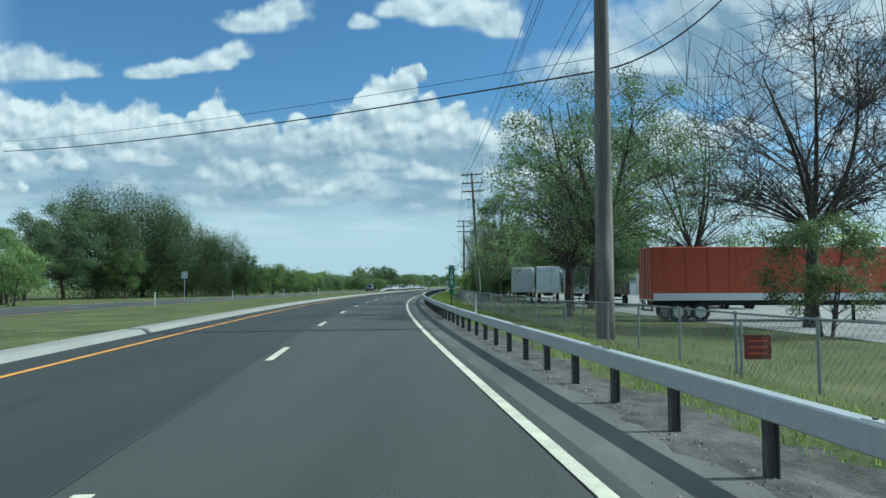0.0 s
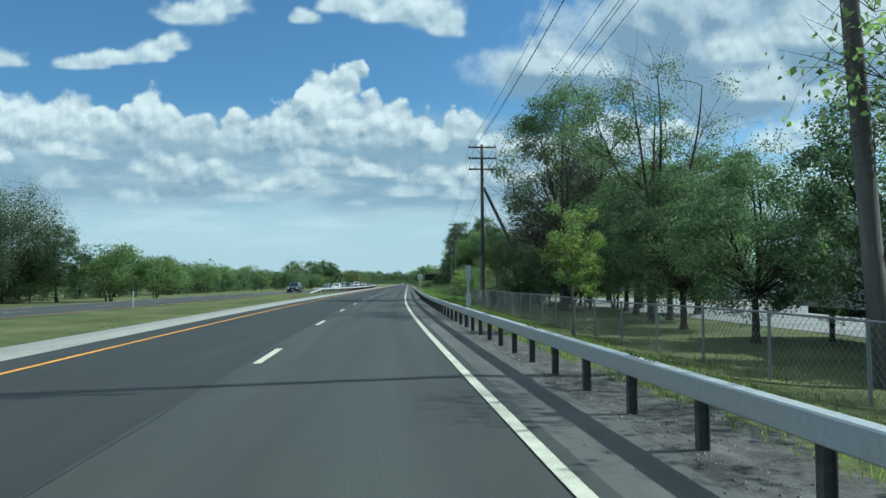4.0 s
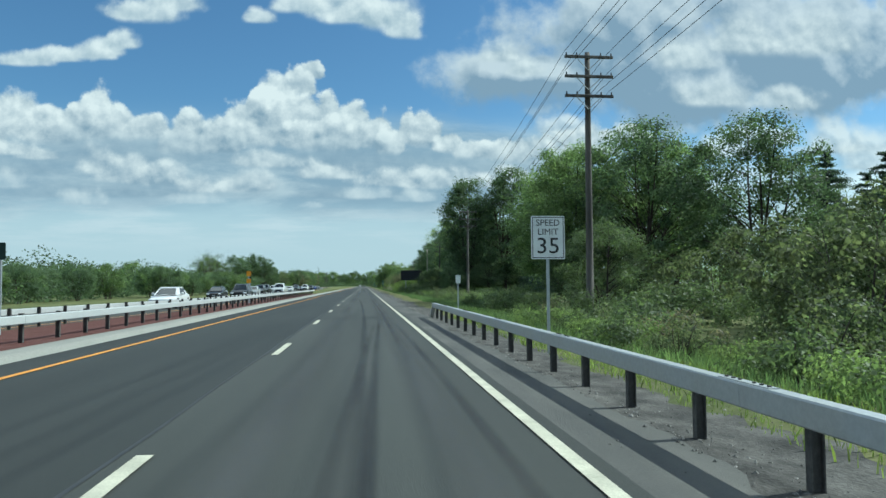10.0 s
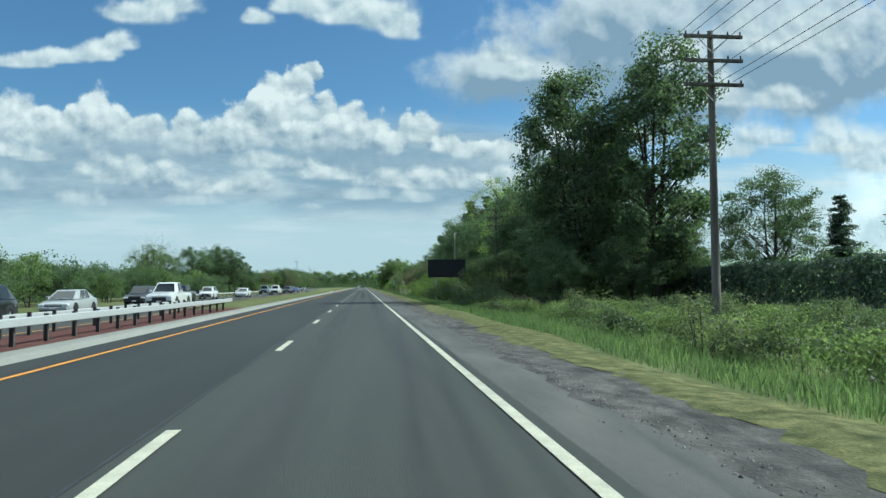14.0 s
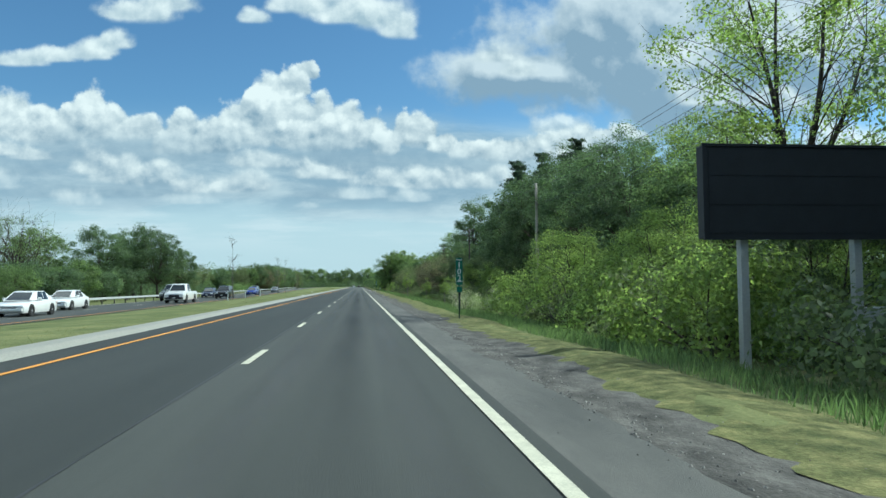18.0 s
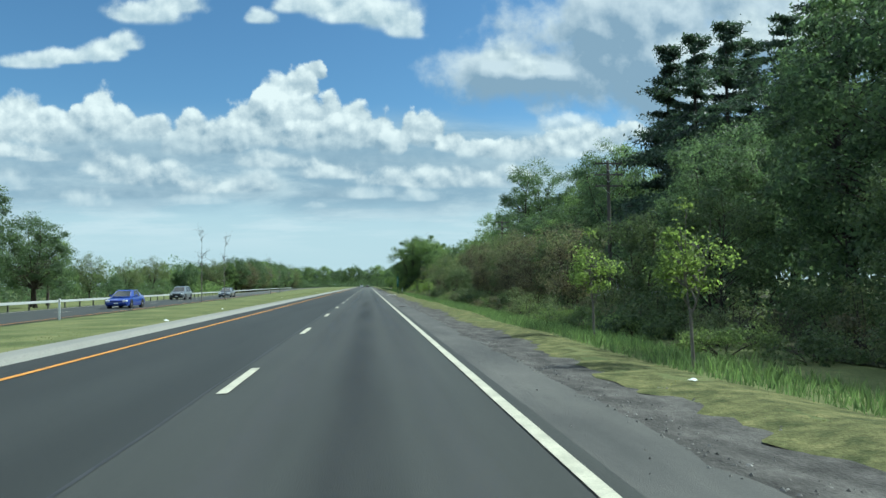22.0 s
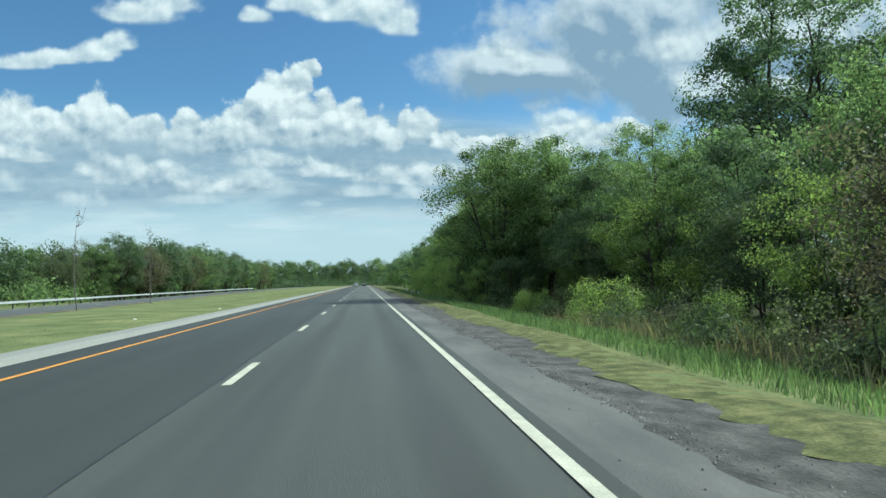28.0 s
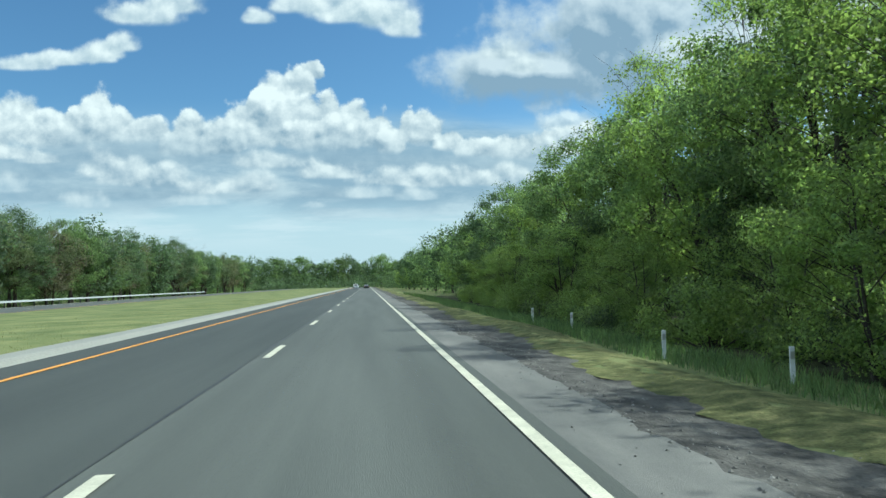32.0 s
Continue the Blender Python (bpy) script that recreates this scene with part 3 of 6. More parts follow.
strip("gravel_verge", GRAVEL, 2.6, lambda s: 4.22 + ragged(s, 1), -110, 1100, 0.4, 0.0, 3, label="loose grey gravel along the shoulder", zfun=lambda s, o: ground_z(s, o) + (0.008 if o > 3.3 else -0.03 if o < 2.7 else 0.0))
strip("other_carriageway", ASPHALT_OLD, lambda s: far_edge(s) - OTHER_WIDTH, far_edge, -110, 1500, 6, 0.03, 3, label="grey asphalt of the opposite carriageway", zfun=lambda s, o: other_z(s))
strip("median_mulch", MULCH, lambda s: far_edge(s) + 0.35, -7.45, 196, 302, 3, 0.03, 3, label="reddish brown paved median between the guardrails", zfun=ground_z)


def kerb(s0, s1):
    """A low sloping concrete kerb with a flat back."""
    profile = ((-6.80, -0.03), (-6.84, 0.015), (-6.96, 0.105), (-7.03, 0.13), (-7.48, 0.145), (-7.50, 0.02))
    n = int((s1 - s0) / 4)
    verts, faces = [], []
    for i in range(n + 1):
        s = s0 + (s1 - s0) * i / n
        verts += [spot(s, o, z) for o, z in profile]
    k = len(profile)
    for i in range(n):
        for j in range(k - 1):
            a = i * k + j
            faces.append((a, a + k, a + k + 1, a + 1))
    tagged(mesh_object("kerb", verts, faces, CONCRETE), "pale concrete mountable kerb along the median", "", "", "structure")


strip("mown_verge", MOWN, lambda s: 4.08 + ragged(s, 1), lambda s: 5.55 + 0.2 * math.sin(s * 0.23) + 0.1 * math.sin(s * 0.9), 214, 1100, 0.4, 0.0, 4, label="mown yellowish grass strip along the gravel", zfun=lambda s, o: ground_z(s, o) + 0.014 + 0.016 * math.sin(s * 4.1 + o * 7) * math.sin(s * 1.7 - o * 5))
kerb(-110, 1100)


# ---- road markings ----
strip("edge_line", PAINT_WHITE, 1.70, 1.845, -110, 1400, 5, 0.010, label="solid white edge line")
strip("median_line", PAINT_YELLOW, -5.83, -5.69, -110, 1400, 5, 0.006, label="solid orange-yellow median line")
strip("other_edge_line", PAINT_WHITE, lambda s: far_edge(s) - 8.0, lambda s: far_edge(s) - 7.86, -110, 900, 6, 0.04, zfun=lambda s, o: other_z(s), label="solid white edge line")
strip("other_median_line", PAINT_YELLOW, lambda s: far_edge(s) - 0.5, lambda s: far_edge(s) - 0.38, -110, 900, 6, 0.04, zfun=lambda s, o: other_z(s), label="solid yellow line")
strip("lane_seam", SEAL, lambda s: -2.09 + 0.015 * math.sin(s * 0.9), lambda s: -2.05 + 0.02 * math.sin(s * 0.7 + 1), -110, 900, 3, 0.002, label="dark paving seam between the lanes")


def lane_dashes():
    for k in range(-8, 90):
        end = 17.61 + 12.192 * k
        ob = strip("lane_dash", PAINT_WHITE, -1.905, -1.755, end - 3.05, end, 1.5, 0.010, label="white lane dash")
        ob["group"] = "lane dashes"
    for k in range(-6, 60):
        end = 10.0 + 12.192 * k
        strip("lane_dash", PAINT_WHITE, lambda s: far_edge(s) - 4.3, lambda s: far_edge(s) - 4.15, end - 3.05, end, 1.5, 0.04, zfun=lambda s, o: other_z(s), label="white lane dash")["group"] = "lane dashes"


lane_dashes()


def tyre_mark(s0, s1, o0, o1, bow, w, z):
    f = lambda s: o0 + (o1 - o0) * (s - s0) / (s1 - s0) + bow * math.sin(math.pi * (s - s0) / (s1 - s0))
    strip("tyre_mark", RUBBER_MARK, lambda s: f(s) - w / 2, lambda s: f(s) + w / 2, s0, s1, 1.5, z, 4, across=True, label="dark curved tyre mark on the asphalt")


strip("oil_streak", OIL, -0.55, 0.65, 330, 478, 2, 0.003, 4, across=True, label="dark oil streak along the middle of the lane")
for _o in (-0.95, 0.95):
    strip("wheel_track", WORN, _o - 0.45, _o + 0.45, 20, 640, 3, -0.0036, 4, across=True, label="pale polished wheel track in the asphalt")
for _k, (_s0, _s1, _o0, _o1, _bow, _w) in enumerate(((128, 212, -1.3, 0.5, -0.25, 0.22), (140, 215, -0.35, 0.75, -0.3, 0.2), (150, 214, 0.75, 1.2, 0.25, 0.2), (158, 260, -0.4, -0.5, 0.5, 0.24), (196, 262, 0.9, 0.6, 0.15, 0.18))):
    tyre_mark(_s0, _s1, _o0, _o1, _bow, _w, 0.001 * _k - 0.003)


# ---- guardrails ----
def guardrail(name, s0, s1, off, side, label, spacing=1.83, drop_start=False, drop_end=False, beam=STEEL, step=5.49, front_posts=False):
    """A box beam on posts. side: -1 where its traffic passes on the lower offset. off may be a function."""
    fo = off if callable(off) else (lambda s: off)
    base = thing(name, Matrix.Identity(4), label, "guardrail")
    w, z0, z1, c = 0.075, 0.49, 0.69, 0.014
    prof = ((-w + c, z0), (w - c, z0), (w, z0 + c), (w, z1 - c), (w - c, z1), (-w + c, z1), (-w, z1 - c), (-w, z0 + c))

    def fall(s):
        d = 0.0
        if drop_start:
            d = max(d, 1 - (s - s0) / 5.0)
        if drop_end:
            d = max(d, 1 - (s1 - s) / 0.8)
        return max(0.0, min(1.0, d))

    def level(s):
        return ground_z(s, fo(s)) - 0.52 * fall(s)

    n = int((s1 - s0) / step)
    for i in range(n):
        a, b = s0 + (s1 - s0) * i / n, s0 + (s1 - s0) * (i + 1) / n
        verts, faces = [], []
        cuts = 14 if (drop_start and i < 2) or (drop_end and i > n - 2) else 1
        for q in range(cuts + 1):
            s = a + (b - a - 0.008) * q / cuts
            verts += [spot(s, fo(s) + x, level(s) + z) for x, z in prof]
        for q in range(cuts):
            for j in range(8):
                faces.append((q * 8 + j, q * 8 + (j + 1) % 8, q * 8 + 8 + (j + 1) % 8, q * 8 + 8 + j))
        faces += [tuple(range(8))[::-1], tuple(range(cuts * 8, cuts * 8 + 8))]
        mesh_object("rail", verts, faces, beam, base)
        mid = spot(a, fo(a), level(a) + z1)
        along = (spot(a + 1, fo(a + 1), level(a + 1) + z1) - mid).normalized()
        side_ = Vector((along.y, -along.x, 0.0)) * 0.045
        if i and not fall(a):
            m = bmesh.new()
            low = [m.verts.new(mid + along * x + side_ * y) for x, y in ((-0.4, -1), (0.4, -1), (0.4, 1), (-0.4, 1))]
            high = [m.verts.new(v.co + Vector((0, 0, 0.008))) for v in low]
            m.faces.new(high)
            for q in range(4):
                m.faces.new((low[q], low[(q + 1) % 4], high[(q + 1) % 4], high[q]))
            plate_ = part("splice_plate", m, beam, base)
            for d in (-0.33, -0.22, -0.11, 0.11, 0.22, 0.33):
                part("bolt", rodded(mid + along * d, mid + along * d + Vector((0, 0, 0.02)), 0.018, n=6), POST, plate_) if a < 216 and off == 3.15 else None
    bm = bmesh.new()
    head = z1 + 0.045 if beam is STEEL_PALE else z1 - 0.06
    box(bm, (-0.05, -0.006, -0.25), (0.05, 0.006, head))
    box(bm, (-0.052, -0.04, -0.25), (-0.040, 0.04, head))
    box(bm, (0.040, -0.04, -0.25), (0.052, 0.04, head))
    first = part("post", bm, POST, base)
    used = False
    for i in range(int((s1 - s0) / spacing) + 1):
        s = s0 + 0.25 + i * spacing
        if s > s1 or fall(s) > 0.8:
            continue
        p = first
        if used:
            p = first.copy()
            scene.collection.objects.link(p)
        used = True
        place = spot(s, fo(s) + (side if front_posts else -side) * (w + 0.054), level(s))
        p.matrix_world = pose(place.x, place.y, place.z, 0, 0, bearing(s))
    return base


guardrail("guardrail", -24, 215.2, 3.15, -1, "grey galvanised box-beam guardrail on dark posts beside the shoulder", drop_end=True)
guardrail("guardrail", 178, 299, lambda s: -7.85 if s > 203 else -7.85 - 3.9 * ((203 - s) / 25) ** 1.5, 1, "pale galvanised box-beam guardrail along the median kerb", drop_start=True, beam=STEEL_PALE)
guardrail("guardrail", 193, 299, lambda s: far_edge(s) + 0.75, -1, "pale galvanised box-beam guardrail facing the opposite carriageway", beam=STEEL_PALE)
guardrail("guardrail", 338, 790, lambda s: far_edge(s) - OTHER_WIDTH - 0.45, 1, "long pale box-beam guardrail beyond the opposite carriageway", spacing=3.66, step=10.98, beam=STEEL_PALE)


# ---- plants ----
def tubes(paths):
    """Verts and faces of tapered five-sided tubes; each path is a list of (point, radius)."""
    verts, faces = [], []
    n = 5
    for path in paths:
        base = len(verts)
        for i, (c, r) in enumerate(path):
            q = path[min(i + 1, len(path) - 1)][0] - path[max(i - 1, 0)][0]
            q = q.normalized() if q.length > 1e-6 else Vector((0, 0, 1))
            side = q.orthogonal().normalized()
            if abs(q.z) > 0.6:
                side = (Vector((1, 0, 0)) - q * q.x).normalized()
            up = q.cross(side)
            for k in range(n):
                verts.append(c + (side * math.cos(k * math.tau / n) + up * math.sin(k * math.tau / n)) * r)
        for i in range(len(path) - 1):
            for k in range(n):
                a, b = base + i * n + k, base + i * n + (k + 1) % n
                faces.append((a, b, b + n, a + n))
    return verts, faces


def leaf_mesh(name, centres, size, mat, rng, flat=0.35, slim=0.6, out=None, hang=0.0):
    """Many small folded leaves as one mesh. out: outward directions that the leaves tend to face."""
    n = len(centres)
    nor = rng.normal(size=(n, 3))
    if out is not None:
        nor = nor * 0.75 + out * 1.1
    nor[:, 2] += flat
    nor /= np.linalg.norm(nor, axis=1)[:, None]
    t = rng.normal(size=(n, 3))
    t[:, 2] -= hang
    t -= nor * (t * nor).sum(1)[:, None]
    t /= np.linalg.norm(t, axis=1)[:, None] + 1e-9
    b = np.cross(nor, t)
    size = np.asarray(size) * rng.uniform(0.6, 1.35, n)
    l, w = (size * 0.5)[:, None], (size * 0.5 * slim)[:, None]
    verts = np.empty((n, 4, 3))
    verts[:, 0] = centres - t * l
    verts[:, 1] = centres + b * w + nor * w * 0.35
    verts[:, 2] = centres + t * l
    verts[:, 3] = centres - b * w + nor * w * 0.35
    data = bpy.data.meshes.new(name)
    data.vertices.add(4 * n)
    data.vertices.foreach_set("co", verts.astype(np.float32).ravel())
    data.loops.add(4 * n)
    data.loops.foreach_set("vertex_index", np.arange(4 * n, dtype=np.int32))
    data.polygons.add(n)
    data.polygons.foreach_set("loop_start", np.arange(0, 4 * n, 4, dtype=np.int32))
    data.update(calc_edges=True)
    data.validate()
    data.materials.append(mat)
    return data




def ball(rng, n):
    """Points that fill a lumpy ball, denser near its skin."""
    d = rng.normal(size=(n, 3))
    d /= np.linalg.norm(d, axis=1)[:, None]
    lump = 1 + 0.22 * np.sin(d[:, 0] * 5 + rng.uniform(0, 6)) * np.sin(d[:, 1] * 5 + rng.uniform(0, 6)) + 0.15 * np.sin(d[:, 2] * 7 + rng.uniform(0, 6))
    return d * (rng.uniform(size=n) ** 0.42 * lump)[:, None]



def plant(name, trunk_paths, leaves, bark, label, category, trunk_name="trunk", crown_name="crown", second=None):
    base = new(name)
    stem = trunk_paths if leaves is not None else trunk_paths[:1]
    v, f = tubes(stem)
    if f:
        mesh_object(trunk_name, v, f, bark, base, smooth=True)
    if leaves is None:
        v, f = tubes(trunk_paths[1:])
        mesh_object("bare_crown", v, f, bark, base, smooth=True)
    if leaves is not None:
        ob = new(crown_name, leaves)
        ob.parent = base
    if second is not None:
        ob = new("blossom_and_young_leaves", second)
        ob.parent = base
    tagged(base, label, category)
    base.matrix_world = pose(0, 0, -400)
    return base


def bend(a, b, r0, r1, rng, lift=0.25, steps=5, wob=0.06):
    """A limb from a to b that rises first and then arches."""
    d = b - a
    mid = a + d * 0.5 + Vector((0, 0, 1)) * d.length * lift * 0.5 + Vector(rng.normal(size=3)) * d.length * wob
    out = []
    for i in range(steps + 1):
        t = i / steps
        out.append((a * (1 - t) ** 2 + mid * 2 * t * (1 - t) + b * t * t, r0 + (r1 - r0) * t))
    return out


def broad_tree(seed, height, spread, base_h, clumps, per, clump_r, size, mat, bark=BARK, label="", shape=1.0, twigs=0, limbs=1.0, lean=0.0, hollow=0.45, stems=1, hang=0.0, name="tree", thick=0.42, forks=4, girth=1.0):
    """A leafy tree: trunk, limbs to every clump, and clumps of leaves in an uneven crown."""
    rng = np.random.default_rng(seed)
    paths, centres, outs = [], [], []
    ch = height - base_h
    mid = Vector((lean, 0, base_h + ch * 0.5))
    trunks = []
    sway = 0.3 * min(1.0, height / 14)
    for k in range(stems):
        a = k * math.tau / max(1, stems) + rng.uniform(0, 1)
        foot = Vector((0.25 * math.cos(a), 0.25 * math.sin(a), -0.15)) if stems > 1 else Vector((0, 0, -0.2))
        tip = Vector((lean + (spread * 0.35 * math.cos(a) if stems > 1 else rng.normal() * sway), spread * 0.35 * math.sin(a) if stems > 1 else rng.normal() * sway, base_h + ch * 0.78))
        r = max(0.03, height * 0.019) / math.sqrt(stems) * girth
        if stems == 1 and forks:
            knee = Vector((lean * 0.3 + rng.normal() * sway * 0.5, rng.normal() * sway * 0.5, base_h + ch * rng.uniform(0.02, 0.12)))
            bole = bend(foot, knee, r * 1.15, r * 0.86, rng, 0.02, 4, 0.02)
            bole[0] = (foot, r * 1.7)
            paths.append(bole)
            turn = rng.uniform(0, math.tau)
            for q in range(forks):
                b = turn + (q + rng.uniform(-0.25, 0.25)) * math.tau / forks
                wide = spread * rng.uniform(0.25, 0.6) if q else spread * 0.1
                top = Vector((lean + wide * math.cos(b), wide * math.sin(b), base_h + ch * (rng.uniform(0.62, 0.86) if q else 0.88)))
                t = bend(bole[-1][0] - Vector((0, 0, 0.1)), top, r * rng.uniform(0.5, 0.66), r * 0.12, rng, -0.25, 8, 0.07)
                trunks.append(t)
                paths.append(t)
            continue
        t = bend(foot, tip, r * 1.15, r * 0.22, rng, 0.02, 9, 0.03)
        t[0] = (t[0][0], r * 1.7)
        trunks.append(t)
        paths.append(t)
    lobes = [(rng.uniform(0, math.tau), rng.uniform(-0.6, 0.9), rng.uniform(0.75, 1.2)) for _ in range(7)]
    for i in range(clumps):
        d = rng.normal(size=3)
        d /= np.linalg.norm(d)
        rad = hollow + (1 - hollow) * rng.uniform() ** 0.6
        az = math.atan2(d[1], d[0])
        stretch = 1.0
        for la, lz, ls in lobes:
            near = math.exp(-((math.remainder(az - la, math.tau) / 0.7) ** 2 + ((d[2] - lz) / 0.5) ** 2))
            stretch += (ls - 1.0) * near
        c = Vector((d[0] * spread * rad * stretch, d[1] * spread * rad * stretch, d[2] * ch * 0.5 * rad * stretch))
        if c.z < 0:
            c.x, c.y = c.x * shape, c.y * shape
        c += mid
        if c.z < base_h * 0.75:
            c.z = base_h * 0.75 + rng.uniform(0, 0.5)
        n = int(per * 1.3 * rng.uniform(0.6, 1.4))
        r = clump_r * 0.9 * rng.uniform(0.65, 1.3)
        q = ball(rng, n)
        pts = q * np.array([r, r, r * (0.72 + hang)]) + np.array(c) - np.array([0, 0, hang * r * 0.5])
        centres.append(pts)
        o = (pts - np.array(mid))
        outs.append(q * 1.3 + 0.35 * o / (np.linalg.norm(o, axis=1)[:, None] + 1e-6))
        if rng.uniform() < limbs:
            t = min(trunks, key=lambda g: (g[-1][0] - c).length * rng.uniform(0.8, 1.2))
            near = min(t, key=lambda g: abs(g[0].z - c.z))[0]
            reach = math.hypot(c.x - near.x, c.y - near.y)
            h = max(base_h * 0.8, c.z - reach * rng.uniform(0.5, 0.95))
            k = min(range(len(t)), key=lambda q: abs(t[q][0].z - h))
            limb = bend(t[k][0], c, max(0.018, t[k][1] * thick), 0.008, rng, 0.3)
            paths.append(limb)
            for _ in range(twigs):
                p = limb[int(rng.integers(2, len(limb)))][0]
                q = p + Vector(rng.normal(size=3)) * clump_r * 0.9 + Vector((0, 0, clump_r * 0.35))
                paths.append(bend(p, q, 0.012, 0.004, rng, 0.2, 2))
    crown = None
    if per:
        crown = leaf_mesh("crown", np.concatenate(centres), size * 0.86, mat, rng, out=np.concatenate(outs), hang=hang * 2)
    return plant(name, paths, crown, bark, label, name.replace("_", " "))


def conifer(seed, height, spread, base_h, mat, label, droop=0.25, whorl=0.55, ragged=0.3):
    """A conifer: straight trunk, whorls of boughs, and sprays of needles along each bough."""
    rng = np.random.default_rng(seed)
    paths = [[(Vector((0, 0, -0.2)), height * 0.02), (Vector((0, 0, height * 0.5)), height * 0.011), (Vector((0, 0, height)), 0.02)]]
    cs = []
    z = base_h
    while z < height - 0.3:
        f = (height - z) / (height - base_h)
        reach = spread * (0.12 + 0.88 * f ** 0.8)
        for k in range(int(rng.integers(4, 7))):
            a = rng.uniform(0, math.tau)
            r = reach * rng.uniform(1 - ragged * 1.5, 1 + ragged * 0.5)
            tip = Vector((math.cos(a) * r, math.sin(a) * r, z - droop * r + (0.12 + rng.normal() * 0.16) * r + rng.normal() * whorl * 0.3))
            limb = bend(Vector((0, 0, z)), tip, 0.05 + 0.03 * f, 0.012, rng, 0.25, 4)
            paths.append(limb)
            n = int(50 + 95 * r)
            t = rng.uniform(0.15, 1.05, n)
            along = np.array([0, 0, z])[None] * (1 - t)[:, None] + np.array(tip)[None] * t[:, None]
            along[:, 2] += 0.25 * r * 0.5 * np.sin(np.pi * np.clip(t, 0, 1))
            w = 0.10 + 0.20 * r * t
            along += rng.normal(size=(n, 3)) * np.stack([w, w, 0.05 + w * 0.20], 1)
            cs.append(along)
        z += whorl * rng.uniform(0.75, 1.3)
    crown = leaf_mesh("crown", np.concatenate(cs), 0.36, mat, rng, flat=0.9, slim=0.36)
    return plant("conifer", paths, crown, BARK, label, "conifer")


def bush_form(seed, height, spread, count, size, mat, label, stems=7, name="bush", low=0.06, hang=0.0, clumps=16):
    """A shrub: many thin stems from the ground and lumpy leaf clumps down to the foot."""
    rng = np.random.default_rng(seed)
    paths, cs, os_ = [], [], []
    for k in range(clumps):
        a, q = rng.uniform(0, math.tau), math.sqrt(rng.uniform())
        top = height * (1 - 0.55 * q * q) * rng.uniform(0.55, 1.1)
        z = max(height * low, top * rng.uniform(0.25, 0.95))
        c = Vector((math.cos(a) * q * spread, math.sin(a) * q * spread, z))
        n = int(count / clumps * rng.uniform(0.6, 1.4))
        r = spread * 0.36 * rng.uniform(0.7, 1.25)
        q = ball(rng, n)
        pts = q * np.array([r, r, min(r, height * 0.24)]) + np.array(c)
        pts[:, 2] = np.abs(pts[:, 2]) + 0.03
        cs.append(pts)
        o = pts - np.array([0, 0, height * 0.3])
        os_.append(q * 1.2 + 0.4 * o / (np.linalg.norm(o, axis=1)[:, None] + 1e-6))
        if k < stems:
            paths.append(bend(Vector((math.cos(a) * 0.2, math.sin(a) * 0.2, -0.1)), c, 0.025 + 0.006 * height, 0.008, rng, 0.3, 4))
    crown = leaf_mesh("foliage", np.concatenate(cs), size, mat, rng, out=np.concatenate(os_), hang=hang)
    return plant(name, paths, crown, BARK, label, name.replace("_", " "), "stem", "foliage")


MAPLE = broad_tree(1, 13, 5.0, 2.4, 95, 190, 1.25, 0.235, LEAF_MID, label="broad green roadside tree with a dense uneven crown")
OAK = broad_tree(2, 15, 5.8, 2.0, 110, 190, 1.4, 0.255, LEAF_DARK, label="large dark green broadleaf tree, shade worked into its leaf colour")
TALL = broad_tree(3, 21, 4.9, 2.4, 150, 130, 1.45, 0.34, LEAF_DARK, label="tall dark tree with a ragged upright crown", shape=0.9)
BRIGHT = broad_tree(4, 11, 4.0, 1.6, 80, 170, 1.1, 0.21, LEAF_BRIGHT, label="spring-green broadleaf tree in fresh leaf")
MAPLE_NEAR = broad_tree(31, 13, 5.0, 2.2, 120, 230, 1.2, 0.20, LEAF_MID, label="broad green roadside tree with a dense uneven crown", twigs=1)
OAK_NEAR = broad_tree(32, 13, 5.3, 1.8, 130, 230, 1.25, 0.205, LEAF_DARK, label="large dark green broadleaf tree, shade worked into its leaf colour", twigs=1)
BRIGHT_NEAR = broad_tree(33, 12, 4.6, 1.4, 110, 230, 1.1, 0.19, LEAF_BRIGHT, label="spring-green broadleaf tree in fresh leaf", twigs=1)
TALL_NEAR = broad_tree(34, 17, 4.6, 2.0, 125, 210, 1.25, 0.21, LEAF_DARK, label="tall dark tree with a ragged upright crown", shape=0.9)
LIMBED = broad_tree(39, 14, 6.4, 3.2, 105, 130, 1.1, 0.15, LEAF_DARK, label="dark leafy tree with strong forking limbs showing", twigs=6, hollow=0.25, forks=5, thick=0.3, girth=0.85)
COTTON = broad_tree(51, 29, 9.0, 6.0, 190, 120, 1.9, 0.36, LEAF_MID, label="very tall cottonwood with forking limbs, rising behind the wood", hollow=0.35, forks=5, thick=0.34)
COTTON_DARK = broad_tree(52, 27, 7.6, 5.0, 190, 130, 1.8, 0.34, LEAF_DARK, label="very tall dark green tree in the back of the wood", hollow=0.35, forks=5)
MAPLE_FAR = broad_tree(36, 13, 5.0, 0.8, 62, 60, 1.95, 0.55, LEAF_MID, label="distant green broadleaf tree with a rounded crown")
OAK_FAR = broad_tree(37, 15, 5.8, 0.8, 66, 60, 2.1, 0.6, LEAF_DARK, label="distant dark green broadleaf tree in the wood")
OPEN = broad_tree(5, 15, 5.5, 4.0, 95, 120, 1.1, 0.165, LEAF_BRIGHT, label="tall open tree in young leaf with its limbs showing", twigs=3, name="open_tree", thick=0.27)
HALF = broad_tree(6, 12, 5.5, 2.6, 80, 26, 1.4, 0.25, LEAF_MID, label="half-bare tree with many twigs and few leaves", twigs=7, name="half_bare_tree", thick=0.3)
BARE = broad_tree(7, 12, 5.0, 2.6, 120, 0, 1.2, 0.2, LEAF_MID, bark=BARK, label="bare tree with many fine dark twigs", twigs=18, name="bare_tree", thick=0.26)
